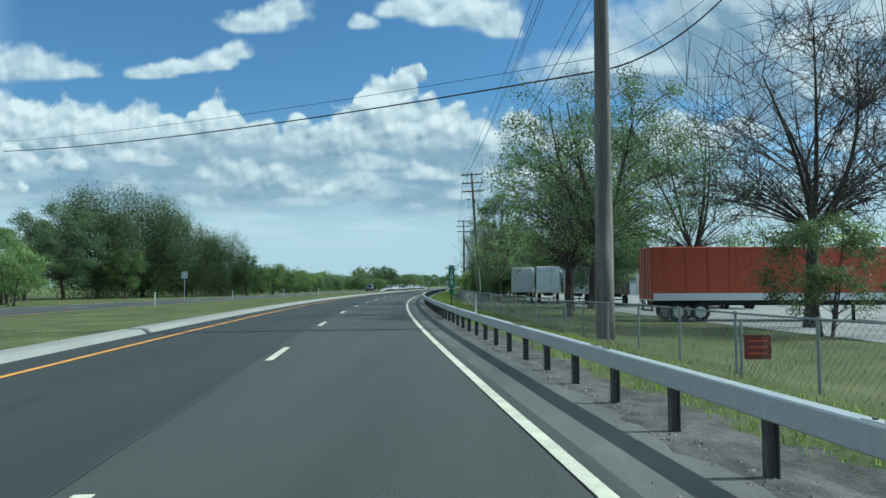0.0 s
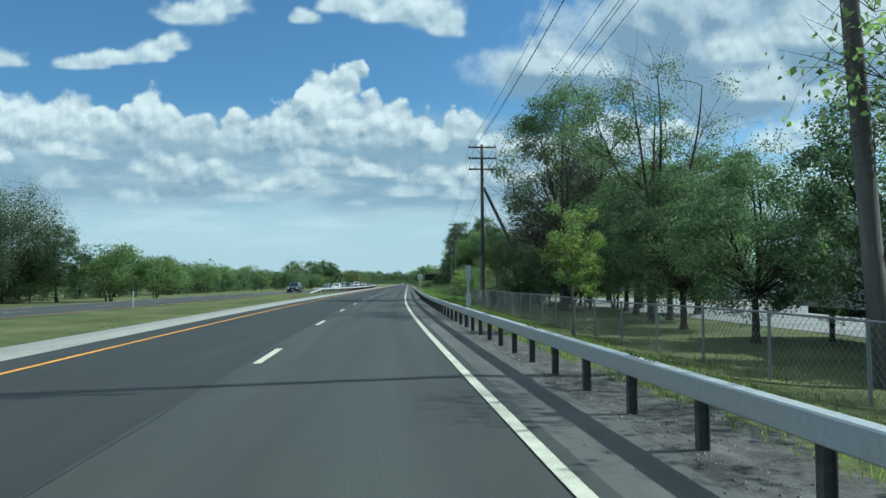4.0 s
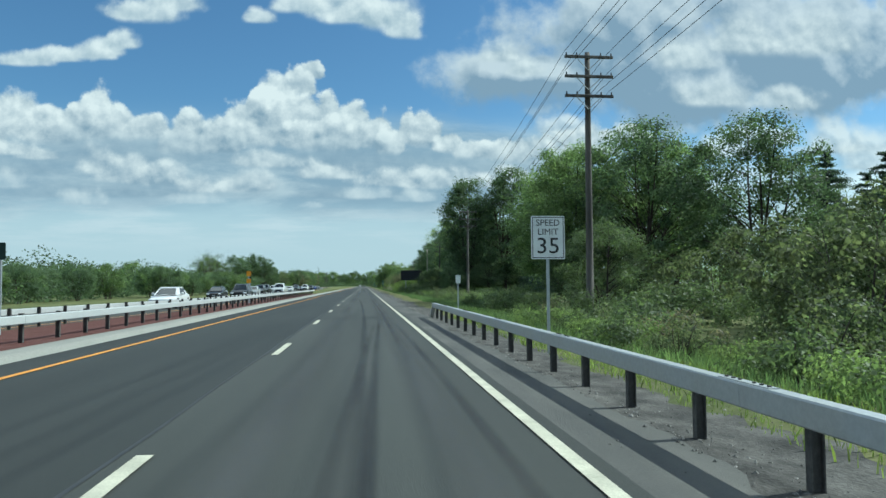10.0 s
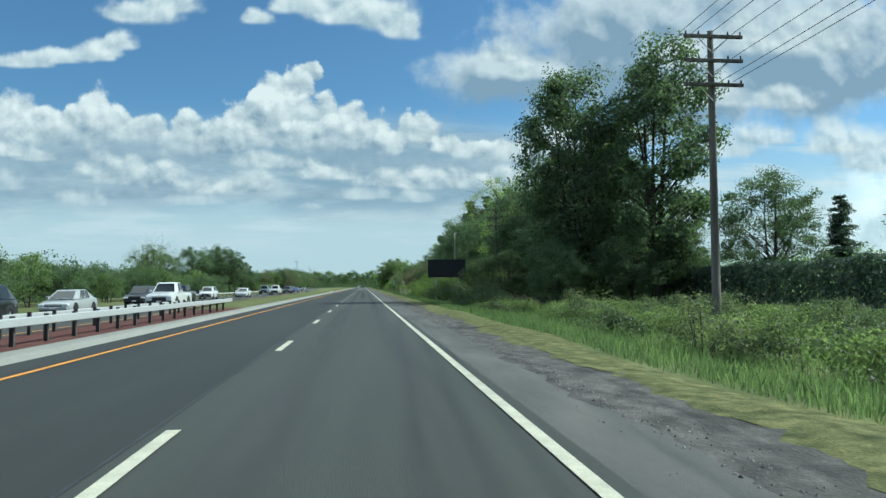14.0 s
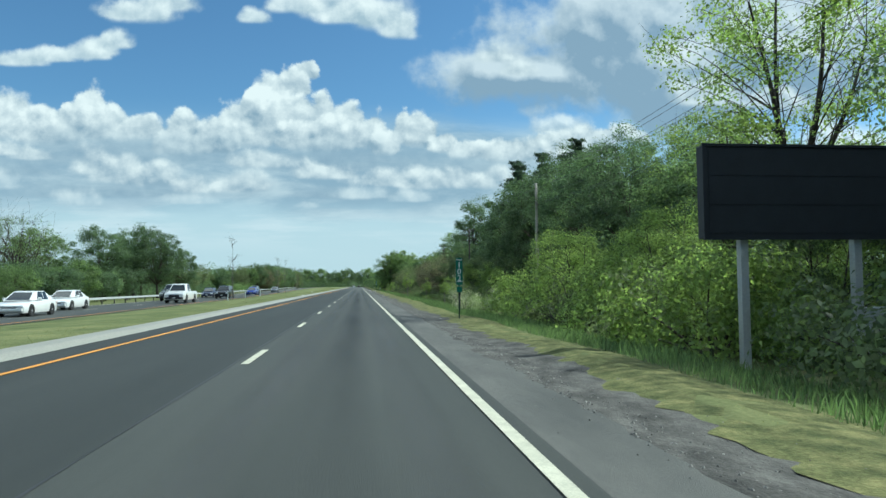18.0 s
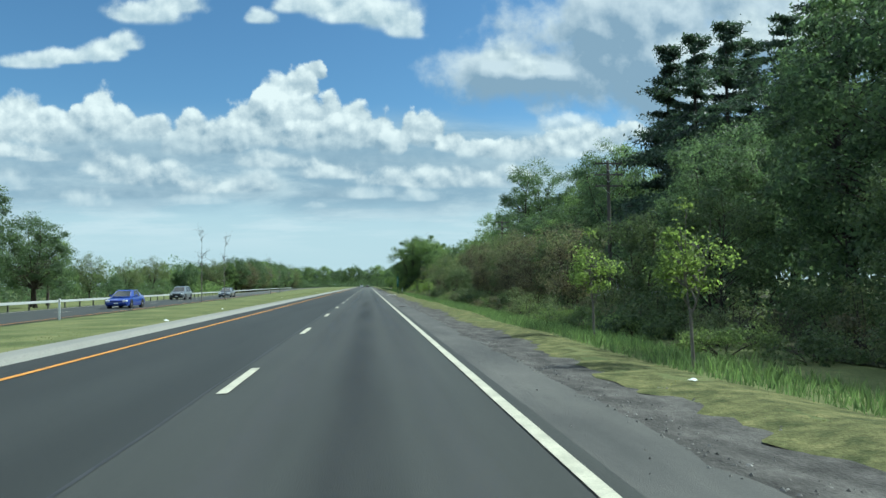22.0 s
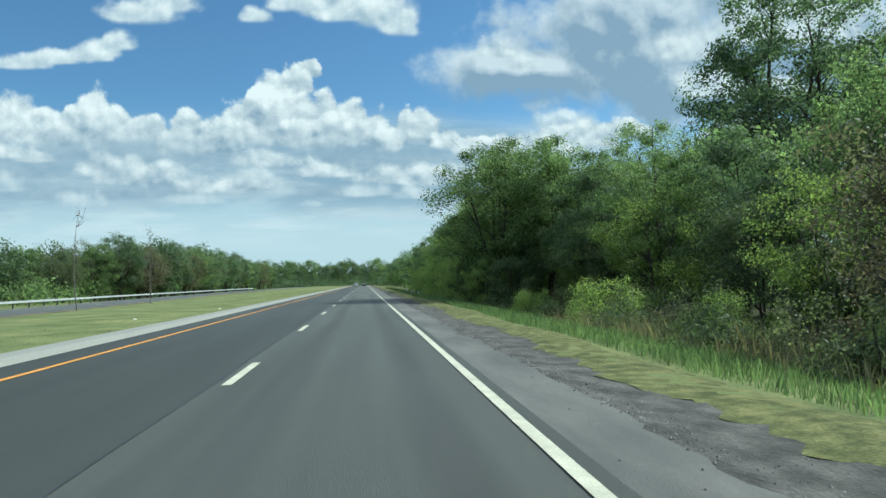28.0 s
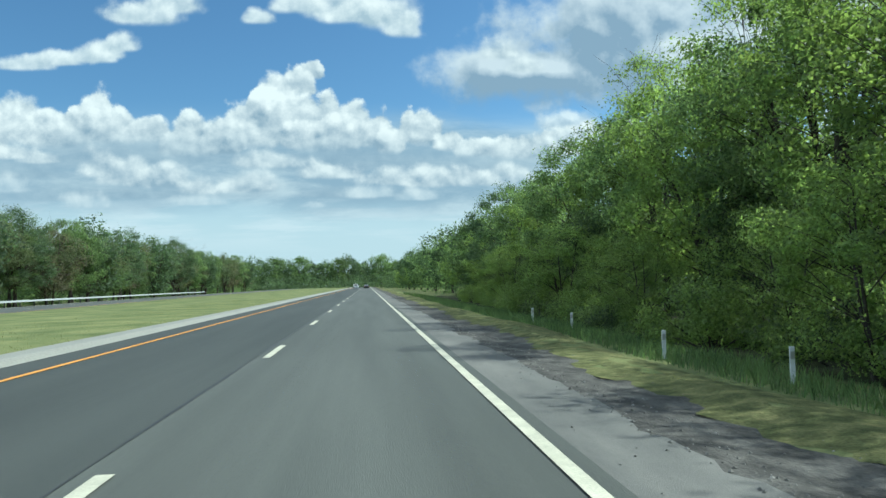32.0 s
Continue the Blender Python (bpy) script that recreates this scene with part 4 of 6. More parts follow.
OLIVE = broad_tree(8, 10, 4.2, 1.2, 75, 140, 1.25, 0.19, LEAF_OLIVE, label="olive-green tree coming into leaf")
RUSSET = broad_tree(9, 8, 3.2, 0.8, 64, 80, 1.2, 0.20, LEAF_RUSSET, label="russet budding tree with thin twigs", twigs=4, stems=3, name="budding_tree")
WILLOW = broad_tree(10, 12, 6.0, 0.4, 210, 250, 1.65, 0.18, LEAF_WILLOW, label="weeping willow with a heavy drooping dome", hang=0.9, shape=1.1, name="willow")
SCRUB = broad_tree(11, 6.5, 3.6, 0.6, 40, 130, 1.1, 0.26, LEAF_MID, label="low green scrub tree in the hedgerow", stems=3, name="scrub_tree")
SCRUB_DARK = broad_tree(45, 6.5, 3.6, 0.5, 44, 130, 1.1, 0.25, LEAF_DARK, label="low dark green scrub tree in the hedgerow", stems=3, name="scrub_tree")
SCRUB_NEAR = broad_tree(41, 6.5, 3.4, 0.5, 62, 190, 0.85, 0.145, LEAF_BUSH, label="leafy green scrub tree beside the road", stems=3, name="scrub_tree")
SCRUB_GREEN = broad_tree(42, 6.5, 3.2, 0.5, 60, 180, 0.8, 0.135, LEAF_BRIGHT, label="spring-green scrub tree at the wood edge", stems=3, name="scrub_tree")
SCRUB_OLIVE = broad_tree(12, 5.8, 3.4, 0.5, 38, 120, 1.05, 0.26, LEAF_OLIVE, label="low olive scrub tree in the hedgerow", stems=3, name="scrub_tree")
YOUNG = broad_tree(13, 4.4, 0.95, 1.2, 40, 130, 0.36, 0.078, LEAF_BRIGHT, label="young planted tree on a thin stem", bark=PALE_BARK, name="young_tree", girth=0.6)
SAPLING = broad_tree(43, 2.5, 0.55, 0.85, 22, 75, 0.27, 0.075, LEAF_BRIGHT, label="small planted sapling with fresh green leaves", bark=PALE_BARK, name="young_tree", girth=0.6)
WISP = broad_tree(14, 6.0, 1.2, 1.5, 36, 60, 0.5, 0.11, LEAF_MID, label="slender young tree with sparse leaves", bark=PALE_BARK, twigs=2, name="young_tree", girth=0.5)
PINE = conifer(15, 20, 4.8, 2.5, NEEDLE, "tall dark pine with ragged spreading boughs", 0.05, 0.8, 0.5)
SPRUCE = conifer(16, 14, 3.4, 0.8, NEEDLE, "dark green spruce with a pointed top", 0.35, 0.5, 0.2)
BUSH = bush_form(17, 3.0, 2.3, 4200, 0.135, LEAF_BUSH, "dense green leafy roadside bush")
BUSH_BRIGHT = bush_form(18, 3.4, 2.2, 5200, 0.115, LEAF_BRIGHT, "spring-green leafy bush lit by the sun")
BUSH_LOW = bush_form(19, 1.7, 1.9, 2000, 0.15, LEAF_BUSH, "low tangled green shrub on the bank", name="low_shrub")
BUSH_VINE = bush_form(25, 1.6, 2.4, 3000, 0.13, LEAF_VINE, "lush tangle of bright green vines and weeds", low=0.1, name="vine_tangle")
BUSH_GREY = bush_form(20, 2.2, 1.8, 1500, 0.13, LEAF_OLIVE, "greyish olive shrub with thin stems", stems=14)
BUSH_DRY = bush_form(21, 1.8, 1.6, 1300, 0.13, LEAF_RUSSET, "brownish twiggy shrub with few leaves", stems=16, name="twiggy_shrub")
SPROUT = broad_tree(23, 7.5, 0.4, 2.0, 16, 0, 0.35, 0.1, LEAF_MID, label="bare thin sapling in a pale tube", bark=PALE_BARK, twigs=3, name="sapling", forks=0, girth=0.3)

BUSH_FLOWER = bush_form(24, 2.6, 1.7, 2600, 0.075, LEAF_PALE, "shrub covered with pale cream blossom", stems=12)

_rng = np.random.default_rng(77)
_used = set()


def put(kind, s, off, scale=1.0, turn=None, z=None, tall=1.0):
    """Plant a copy (the first one moves the pattern itself)."""
    m = at(s, off, z, _rng.uniform(0, 360) if turn is None else turn) @ Matrix.Diagonal((scale, scale, scale * tall, 1))
    if kind.name not in _used:
        _used.add(kind.name)
        kind.matrix_world = m
        return kind
    ob = copy_thing(kind, Matrix.Identity(4))
    ob.matrix_world = m
    return ob


# ---- planting: right-hand side ----
def grove(rows):
    for kind, s, off, sc in rows:
        put(kind, s, off, sc)


grove((
    # beside the truck yard
    (HALF, 46, 11.9, 1.05), (LIMBED, 37.8, 11.8, 0.95), (LIMBED, 46, 20, 0.95), (BARE, 33, 20.5, 1.3), (SCRUB_NEAR, 27, 17.6, 0.75), (LIMBED, 62, 17.5, 1.25), (OAK_NEAR, 66, 19, 0.85), (BARE, 56, 14.5, 0.95),
    (HALF, 84, 11.8, 0.8), (OAK_NEAR, 97, 12.5, 0.5), (OAK_NEAR, 104, 13, 0.55), (OAK, 90, 12, 0.42),
    (LIMBED, 109.3, 13.6, 0.95), (BARE, 124, 12.6, 1.05), (OAK_NEAR, 112, 15.5, 0.66), (OAK_NEAR, 119, 16, 0.7), (TALL_NEAR, 140, 16.4, 1.2), (OAK_NEAR, 144, 19.5, 1.05), (OAK_NEAR, 138, 15.5, 0.6), (MAPLE_NEAR, 146, 22, 0.95), (MAPLE_NEAR, 130, 20, 0.9), (MAPLE_NEAR, 124, 17, 0.7), (MAPLE_NEAR, 119, 20, 0.8), (WISP, 141.5, 10.4, 1.25), (OAK_NEAR, 135, 16.5, 0.55), (SCRUB_NEAR, 132, 15, 0.9), (OAK_NEAR, 128, 15.5, 0.5), (OAK_NEAR, 133.5, 13.6, 0.48), (SCRUB_NEAR, 126, 13.6, 0.85), (SCRUB_NEAR, 137.5, 12.8, 0.9), (SCRUB_NEAR, 130, 18, 1.0),
    # clump round the fourth pole
    (MAPLE_NEAR, 236, 16.8, 0.95), (MAPLE_NEAR, 241, 16.2, 0.88), (MAPLE_NEAR, 245.5, 18.5, 1.12), (OAK, 233, 20.5, 0.92), (MAPLE, 240, 23, 1.1), (OAK, 229, 27, 0.9), (OAK, 243, 27, 0.9),
    # tall pair and the dark trees beyond
    (TALL, 316, 26.2, 1.16), (TALL, 320, 19.8, 1.10), (TALL, 324, 24.5, 0.85), (OAK_NEAR, 318, 17.6, 0.55), (OAK_NEAR, 323, 21.5, 0.6), (OAK_NEAR, 314, 23, 0.55), (OAK_NEAR, 317, 28, 0.55), (OAK, 311, 34, 0.75), (OAK_NEAR, 311, 15.5, 0.42), (SCRUB_NEAR, 321, 13.4, 0.8), (SCRUB_NEAR, 327.5, 14.6, 0.85), (SCRUB_NEAR, 333, 13.6, 0.8), (OAK_NEAR, 337, 20.5, 0.75), (TALL_NEAR, 343, 26, 1.15), (OAK_NEAR, 346.5, 23.6, 1.3), (OAK_NEAR, 352, 27.5, 1.35), (OAK, 335, 27, 1.0),
    (OPEN, 366, 23.4, 1.38), (BRIGHT, 368, 19, 0.45), (BRIGHT, 362, 22, 0.45), (MAPLE, 383, 26, 0.95), (OPEN, 388, 31, 1.2), (MAPLE, 362, 37, 1.0), (MAPLE, 372, 41, 1.1), (OAK, 355, 45, 0.9), (MAPLE, 383, 38, 1.0), (BRIGHT, 366, 30, 0.6), (BRIGHT, 376, 31, 0.7), (OAK, 346, 36, 0.8), (BRIGHT, 353, 18, 0.48),
    # wood by the second mile marker
    (OAK, 393, 25, 0.85), (OAK, 386, 26, 0.75), (OAK, 378, 26, 0.7), (OAK, 400, 26, 1.05), (OAK, 410, 26, 1.1), (MAPLE, 417, 28, 1.1), (OAK, 424, 25, 1.1), (OAK, 434, 24, 1.1), (MAPLE, 428, 33, 1.2),
    (COTTON_DARK, 439, 33, 0.88), (COTTON_DARK, 441, 43.5, 1.0), (COTTON, 431, 51, 0.9), (COTTON_DARK, 450, 39, 0.9), (COTTON_DARK, 420, 46, 0.85), (TALL, 446, 28, 0.95),
    # pines
    (PINE, 476, 33.0, 1.34), (PINE, 481, 39, 1.5), (PINE, 486, 34.5, 1.45), (PINE, 489, 46, 1.55), (PINE, 471, 44, 1.55), (PINE, 484, 48, 1.6), (OAK, 462, 31, 0.95), (OAK, 468, 36, 1.1), (OAK, 458, 26, 0.8),
    # mixed edge
    (OLIVE, 476, 21, 0.8), (RUSSET, 483, 20, 1.05), (OAK, 489, 24, 0.72), (RUSSET, 494, 18.5, 1.0), (MAPLE, 499, 25, 0.8), (OLIVE, 505, 20, 0.9), (RUSSET, 511, 21.5, 1.2), (OAK, 515, 27, 0.85), (RUSSET, 520, 18.5, 1.05), (OLIVE, 526, 22, 1.0), (RUSSET, 532, 19, 1.1), (OAK, 535, 28, 0.95), (HALF, 539, 24, 1.0), (RUSSET, 544, 20, 1.15), (OLIVE, 549, 23, 1.0),
    (MAPLE_NEAR, 554, 22, 0.85), (MAPLE, 559, 27, 1.0), (OAK_NEAR, 563, 19.5, 0.75),
    # very tall trees behind
    (COTTON_DARK, 548, 49, 1.12), (COTTON, 556, 60, 1.15), (COTTON_DARK, 543, 68, 1.2), (COTTON, 567, 50, 0.95), (COTTON, 576, 64, 1.05), (COTTON_DARK, 600, 44.5, 1.3), (COTTON_DARK, 612, 51, 1.0), (COTTON, 622, 40, 0.85), (COTTON_DARK, 606, 60, 1.05), (COTTON_DARK, 590, 57, 1.25), (COTTON_DARK, 520, 62, 0.95), (COTTON, 508, 56, 0.9),
    # woods that close in at the end
    (MAPLE_NEAR, 567, 16.5, 0.72), (OAK_NEAR, 574, 16.2, 0.76), (MAPLE_NEAR, 580.5, 16.5, 0.9), (MAPLE_NEAR, 585.6, 10.6, 1.0), (MAPLE_NEAR, 583.5, 14.6, 0.98), (MAPLE_NEAR, 592.0, 13.8, 1.1), (BRIGHT_NEAR, 599, 16.5, 0.95), (SCRUB_GREEN, 583, 9.4, 0.6), (SCRUB_NEAR, 587.5, 9.0, 0.6), (SCRUB_GREEN, 592.5, 9.4, 0.6), (SCRUB_NEAR, 580.5, 11.0, 0.6), (BRIGHT_NEAR, 595, 17.5, 1.0), (MAPLE_NEAR, 602, 18.0, 0.95), (BRIGHT_NEAR, 606.5, 16.2, 0.95), (BRIGHT_NEAR, 613, 15.8, 1.0), (BRIGHT_NEAR, 620, 16.0, 1.0), (BRIGHT_NEAR, 627, 15.5, 0.98), (MAPLE_NEAR, 634, 17, 1.0),
    (BRIGHT_NEAR, 641, 16.5, 1.05), (OPEN, 636, 18.5, 1.05), (MAPLE, 648, 17, 0.95), (BRIGHT, 655, 16.5, 1.1), (MAPLE, 662, 16.5, 0.95), (BRIGHT, 670, 16.5, 1.05), (MAPLE, 678, 16, 0.9), (OAK, 687, 16, 0.82), (BRIGHT, 696, 15.5, 0.9), (OPEN, 655, 22, 1.2)))
for _i in range(16):
    put((MAPLE_FAR, OAK_FAR, BRIGHT, OAK_FAR)[_i % 4], 574 + _i * 11, 24 + 5 * _rng.uniform(), 0.78 + 0.15 * _rng.uniform())
for _i in range(18):
    put((MAPLE_FAR, OAK_FAR, BRIGHT)[_i % 3], 704 + _i * 13, 15 + 5 * _rng.uniform(), 0.75 + 0.2 * _rng.uniform())
grove(((PINE, 321.3, 61.4, 1.2), (SPRUCE, 350.6, 68, 1.05), (PINE, 304, 48, 0.75), (PINE, 291, 74, 1.1), (PINE, 285, 70, 1.1), (PINE, 280, 76, 1.05), (SPRUCE, 305, 66, 0.9), (PINE, 268, 64, 0.8), (PINE, 262, 70, 0.85), (SPRUCE, 250, 64, 0.95)))
# young planted trees along the verge
grove(((YOUNG, 96.7, 6.4, 1.0), (YOUNG, 103, 8.5, 0.95), (WISP, 149.3, 9.7, 0.78), (YOUNG, 158, 9.5, 0.9), (YOUNG, 163.3, 8.5, 0.85), (YOUNG, 168.5, 8.6, 0.85), (WISP, 176, 9.6, 0.7), (YOUNG, 184, 9.2, 0.75),
       (BRIGHT, 418.9, 14.0, 0.42), (BRIGHT, 405.5, 14.2, 0.40), (SAPLING, 403.2, 7.0, 0.95), (YOUNG, 411, 10.2, 0.7), (SAPLING, 420, 6.3, 1.25), (SAPLING, 427.4, 6.7, 1.25), (SAPLING, 384, 7.4, 0.9), (SAPLING, 390, 7.3, 0.9),
       (BUSH_BRIGHT, 525.3, 9.5, 0.85), (BUSH_LOW, 516.2, 5.2, 0.3), (YOUNG, 534, 9.5, 0.7), (SAPLING, 523, 8.0, 1.05), (WISP, 516.5, 9.7, 0.6), (SAPLING, 505, 8, 1.0), (SAPLING, 497, 7.8, 1.0)))


def thicket(s0, s1, step, lo, hi, kinds, sc0=0.7, sc1=1.1):
    s, i = s0, 0
    while s < s1:
        put(kinds[i % len(kinds)], s, lo + (hi - lo) * _rng.uniform(), sc0 + (sc1 - sc0) * _rng.uniform())
        s += step * _rng.uniform(0.6, 1.4)
        i += 1


thicket(138, 168, 4.0, 11, 17, (BUSH, BUSH_GREY, BUSH_DRY))
thicket(166, 232, 2.4, 8.6, 13, (BUSH, BUSH_GREY, BUSH, BUSH_GREY, BUSH_DRY, BUSH_LOW), 0.7, 1.05)
thicket(192, 235, 3.6, 13, 20, (SCRUB_NEAR, BUSH, SCRUB_OLIVE), 0.7, 0.92)
thicket(166, 214, 1.5, 6.9, 9.0, (BUSH_LOW, BUSH_VINE, BUSH_GREY, BUSH_LOW), 0.45, 0.7)
thicket(168, 206, 4.0, 13, 19, (BUSH, BUSH_GREY, BUSH_LOW), 0.7, 1.0)
thicket(214, 312, 1.5, 9.0, 14.5, (BUSH_LOW, BUSH_VINE, BUSH_VINE, BUSH_LOW, BUSH_GREY), 0.55, 0.85)
thicket(236, 308, 2.0, 14, 24, (BUSH_VINE, BUSH_VINE, BUSH_LOW), 0.6, 0.9)
thicket(244, 302, 3.4, 13, 24, (BUSH_LOW, BUSH), 0.5, 0.75)
thicket(310, 345, 2.6, 9.5, 13, (BUSH, BUSH_LOW, BUSH_GREY), 0.8, 1.1)
thicket(347, 375, 1.9, 9.2, 13.5, (BUSH_BRIGHT, BUSH_BRIGHT, BUSH_BRIGHT, BUSH_GREY), 0.9, 1.35)
thicket(356, 378, 4.0, 12, 15, (SCRUB_GREEN,), 0.65, 0.85)
thicket(350, 372, 4.0, 14, 19, (SCRUB_NEAR, BUSH_BRIGHT), 0.55, 0.8)
thicket(150, 192, 2.6, 10, 17, (BUSH_GREY, BUSH, BUSH_GREY, BUSH), 0.6, 0.9)
thicket(424, 452, 2.2, 8.4, 11.5, (BUSH_LOW, BUSH_VINE, BUSH_GREY), 0.45, 0.7)
thicket(596, 668, 2.4, 9.6, 12.5, (BUSH_VINE, SCRUB_GREEN, BUSH_BRIGHT), 0.5, 0.85)
thicket(376, 448, 3.0, 9.5, 15, (BUSH_GREY, BUSH_LOW, BUSH_DRY), 0.55, 0.9)
thicket(410, 470, 4.0, 14, 18, (BUSH, SCRUB_NEAR, BUSH_GREY), 0.7, 1.0)
for _s, _o, _c, _h in ((376.8, 7.0, 0.62, 1.65), (381.0, 9.6, 0.5, 1.5)):
    put(BUSH_FLOWER, _s, _o, _c, tall=_h)
thicket(448, 478, 2.4, 10.0, 15, (BUSH_DRY, BUSH_GREY, RUSSET, BUSH_LOW), 0.5, 0.85)
thicket(378, 402, 2.2, 8.8, 13, (BUSH, BUSH_GREY, BUSH_VINE), 0.6, 0.85)
thicket(476, 548, 3.0, 12, 16.5, (RUSSET, BUSH_GREY, SCRUB_NEAR, BUSH_DRY, OLIVE, BUSH), 0.45, 0.8)
thicket(476, 548, 5.0, 9.0, 11, (BUSH_LOW, BUSH_GREY), 0.6, 0.9)
thicket(548, 700, 3.2, 9.6, 13, (BUSH_BRIGHT, BUSH_GREY, BUSH_LOW, BUSH_BRIGHT), 0.5, 0.9)
thicket(548, 700, 6.5, 13, 17, (SCRUB_GREEN, SCRUB_NEAR), 0.7, 1.05)

# ---- planting: left-hand side ----
grove(((WILLOW, 150, -58, 1.75), (WILLOW, 140, -62, 1.8), (WILLOW, 158, -52, 1.45), (WILLOW, 163, -46, 1.15), (OAK, 166, -41, 0.62), (SCRUB, 169, -36, 1.2), (SCRUB, 171.5, -31, 0.95), (OAK, 128, -62, 1.1), (OAK, 120, -64, 0.95), (MAPLE, 110, -62, 0.85), (MAPLE, 134, -54, 0.7),
       (SCRUB, 84, -44, 1.1), (SCRUB, 76, -46, 1.0), (SCRUB, 68, -48, 1.1), (SCRUB_OLIVE, 60, -46, 1.0), (SCRUB, 52, -48, 1.0), (SCRUB, 44, -50, 1.1), (SCRUB, 92, -50, 1.1), (SCRUB, 100, -54, 1.1)))
for _i in range(64):
    _s = 176 + _i * 4.6
    put((SCRUB, SCRUB_DARK, SCRUB_OLIVE, SCRUB_DARK, SCRUB)[_i % 5] if _s < 250 else (SCRUB_DARK, SCRUB_DARK, SCRUB)[_i % 3], _s, far_edge(_s) - 22 - 10 * _rng.uniform() - (10 if _s < 330 else 0), 0.75 + 0.4 * _rng.uniform())
for _i in range(36):
    _s = 190 + _i * 8.0
    put((MAPLE_FAR, OLIVE, OAK_FAR)[_i % 3], _s, far_edge(_s) - 55 - 25 * _rng.uniform(), 0.55 + 0.3 * _rng.uniform())
grove(((HALF, 452, -53, 1.2), (HALF, 458, -58, 1.25), (OAK, 486, -41, 0.92), (OAK, 492, -46, 1.0), (OAK_NEAR, 481, -51, 1.15), (OAK, 500, -40, 0.72), (MAPLE, 476, -60, 1.05), (OAK, 497, -49, 0.95), (HALF, 506, -43, 0.85), (MAPLE, 500, -53, 0.8), (OPEN, 513, -44, 0.7)))
for _i in range(26):
    _s = 520 + _i * 9.0
    put((SCRUB_DARK, SCRUB, OLIVE)[_i % 3], _s, far_edge(_s) - 34 - 10 * _rng.uniform(), 0.8 + 0.4 * _rng.uniform())
grove(((MAPLE, 668, -49, 0.8), (OLIVE, 676, -47, 1.1), (RUSSET, 684, -46, 1.2), (OLIVE, 692, -46, 1.15), (OLIVE, 700, -45, 1.2), (MAPLE, 709, -46, 0.85), (OLIVE, 718, -45, 1.1), (MAPLE, 727, -45, 0.75), (SCRUB, 736, -44, 1.2), (OLIVE, 660, -52, 1.0), (OLIVE, 682, -56, 1.2), (OLIVE, 703, -55, 1.25), (MAPLE, 748, -46, 0.7), (SCRUB, 760, -48, 1.1)))
for _i in range(26):
    put((MAPLE_FAR, OAK_FAR, OLIVE)[_i % 3], 765 + _i * 9, -62 - 16 * _rng.uniform(), 0.6 + 0.25 * _rng.uniform())
for _i in range(9):
    put((OAK_FAR, MAPLE_FAR, OAK_FAR)[_i % 3], 655 + _i * 11, -57 - 5 * _rng.uniform(), 0.72 + 0.15 * _rng.uniform())
for _i in range(32):
    put((OAK, RUSSET, MAPLE, OAK_FAR, OLIVE)[_i % 5], 674 + _i * 7, -43 - 6 * _rng.uniform(), (0.80, 1.45, 0.95, 0.85, 1.2)[_i % 5] * _rng.uniform(0.9, 1.1))
# far end of the road
for _i in range(30):
    put((MAPLE_FAR, OAK_FAR)[_i % 2], 985 + 50 * _rng.uniform(), -105 + _i * 5.5 + 4 * _rng.uniform(), 1.0 + 0.4 * _rng.uniform())
# bare whips in pale tubes on the median
for _s, _o in ((417, -14.4), (481, -16.2), (490, -15.6), (552, -18.8), (583.5, -20.6), (601, -20.4)):
    put(SPROUT, _s, _o, 1.1)


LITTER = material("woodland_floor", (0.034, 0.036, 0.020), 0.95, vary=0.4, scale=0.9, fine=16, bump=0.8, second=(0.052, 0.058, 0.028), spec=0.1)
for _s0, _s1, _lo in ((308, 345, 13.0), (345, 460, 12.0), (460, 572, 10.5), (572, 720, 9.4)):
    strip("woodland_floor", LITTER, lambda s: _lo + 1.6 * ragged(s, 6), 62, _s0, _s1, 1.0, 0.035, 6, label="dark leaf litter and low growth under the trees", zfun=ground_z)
thicket(452, 560, 2.0, 8.7, 12.5, (BUSH_DRY, BUSH_LOW, BUSH_GREY, BUSH_VINE), 0.5, 0.8)


# ---- woods behind the first trees ----
def far_wood(s0, s1, lo, hi, h0, h1, clumps, per, size, mat, label, seed, foot=0.0):
    """Dense growth behind the edge of a wood: lumps of leaves under an uneven top."""
    rng = np.random.default_rng(seed)
    s, f = rng.uniform(s0, s1, clumps), rng.uniform(size=clumps)
    flo = np.array([lo(q) if callable(lo) else lo for q in s])
    o = flo + (hi - lo if not callable(lo) else hi) * f
    wave = 0.5 + 0.25 * np.sin(s * 0.31 + 1.7 * seed) + 0.25 * np.sin(s * 0.83 + o * 0.4 + seed)
    top = h0 + (h1 - h0) * wave
    z = foot + (top - foot) * rng.uniform(size=clumps) ** 0.7
    a = np.radians(np.interp(s, STATIONS, BEARING))
    x = np.interp(s, GRID, LINE_X) + o * np.cos(a)
    y = np.interp(s, GRID, LINE_Y) + o * np.sin(a)
    c = np.stack([x, y, z - 0.6], 1)
    per, size = int(per * 1.5), size * 0.8
    r = size * 4.2
    d = rng.normal(size=(clumps, per, 3))
    d *= (rng.uniform(size=(clumps, per)) ** 0.45 / np.linalg.norm(d, axis=2))[:, :, None]
    pts = (c[:, None, :] + d * rng.uniform(0.7, 1.2, (clumps, 1, 1)) * np.array([r, r, r * 0.75])).reshape(-1, 3)
    pts[:, 2] = np.maximum(pts[:, 2], -0.5)
    data = leaf_mesh("woodland", pts, size, mat, rng, flat=0.7)
    return tagged(new("woodland", data), label, "woodland", "", "stuff")


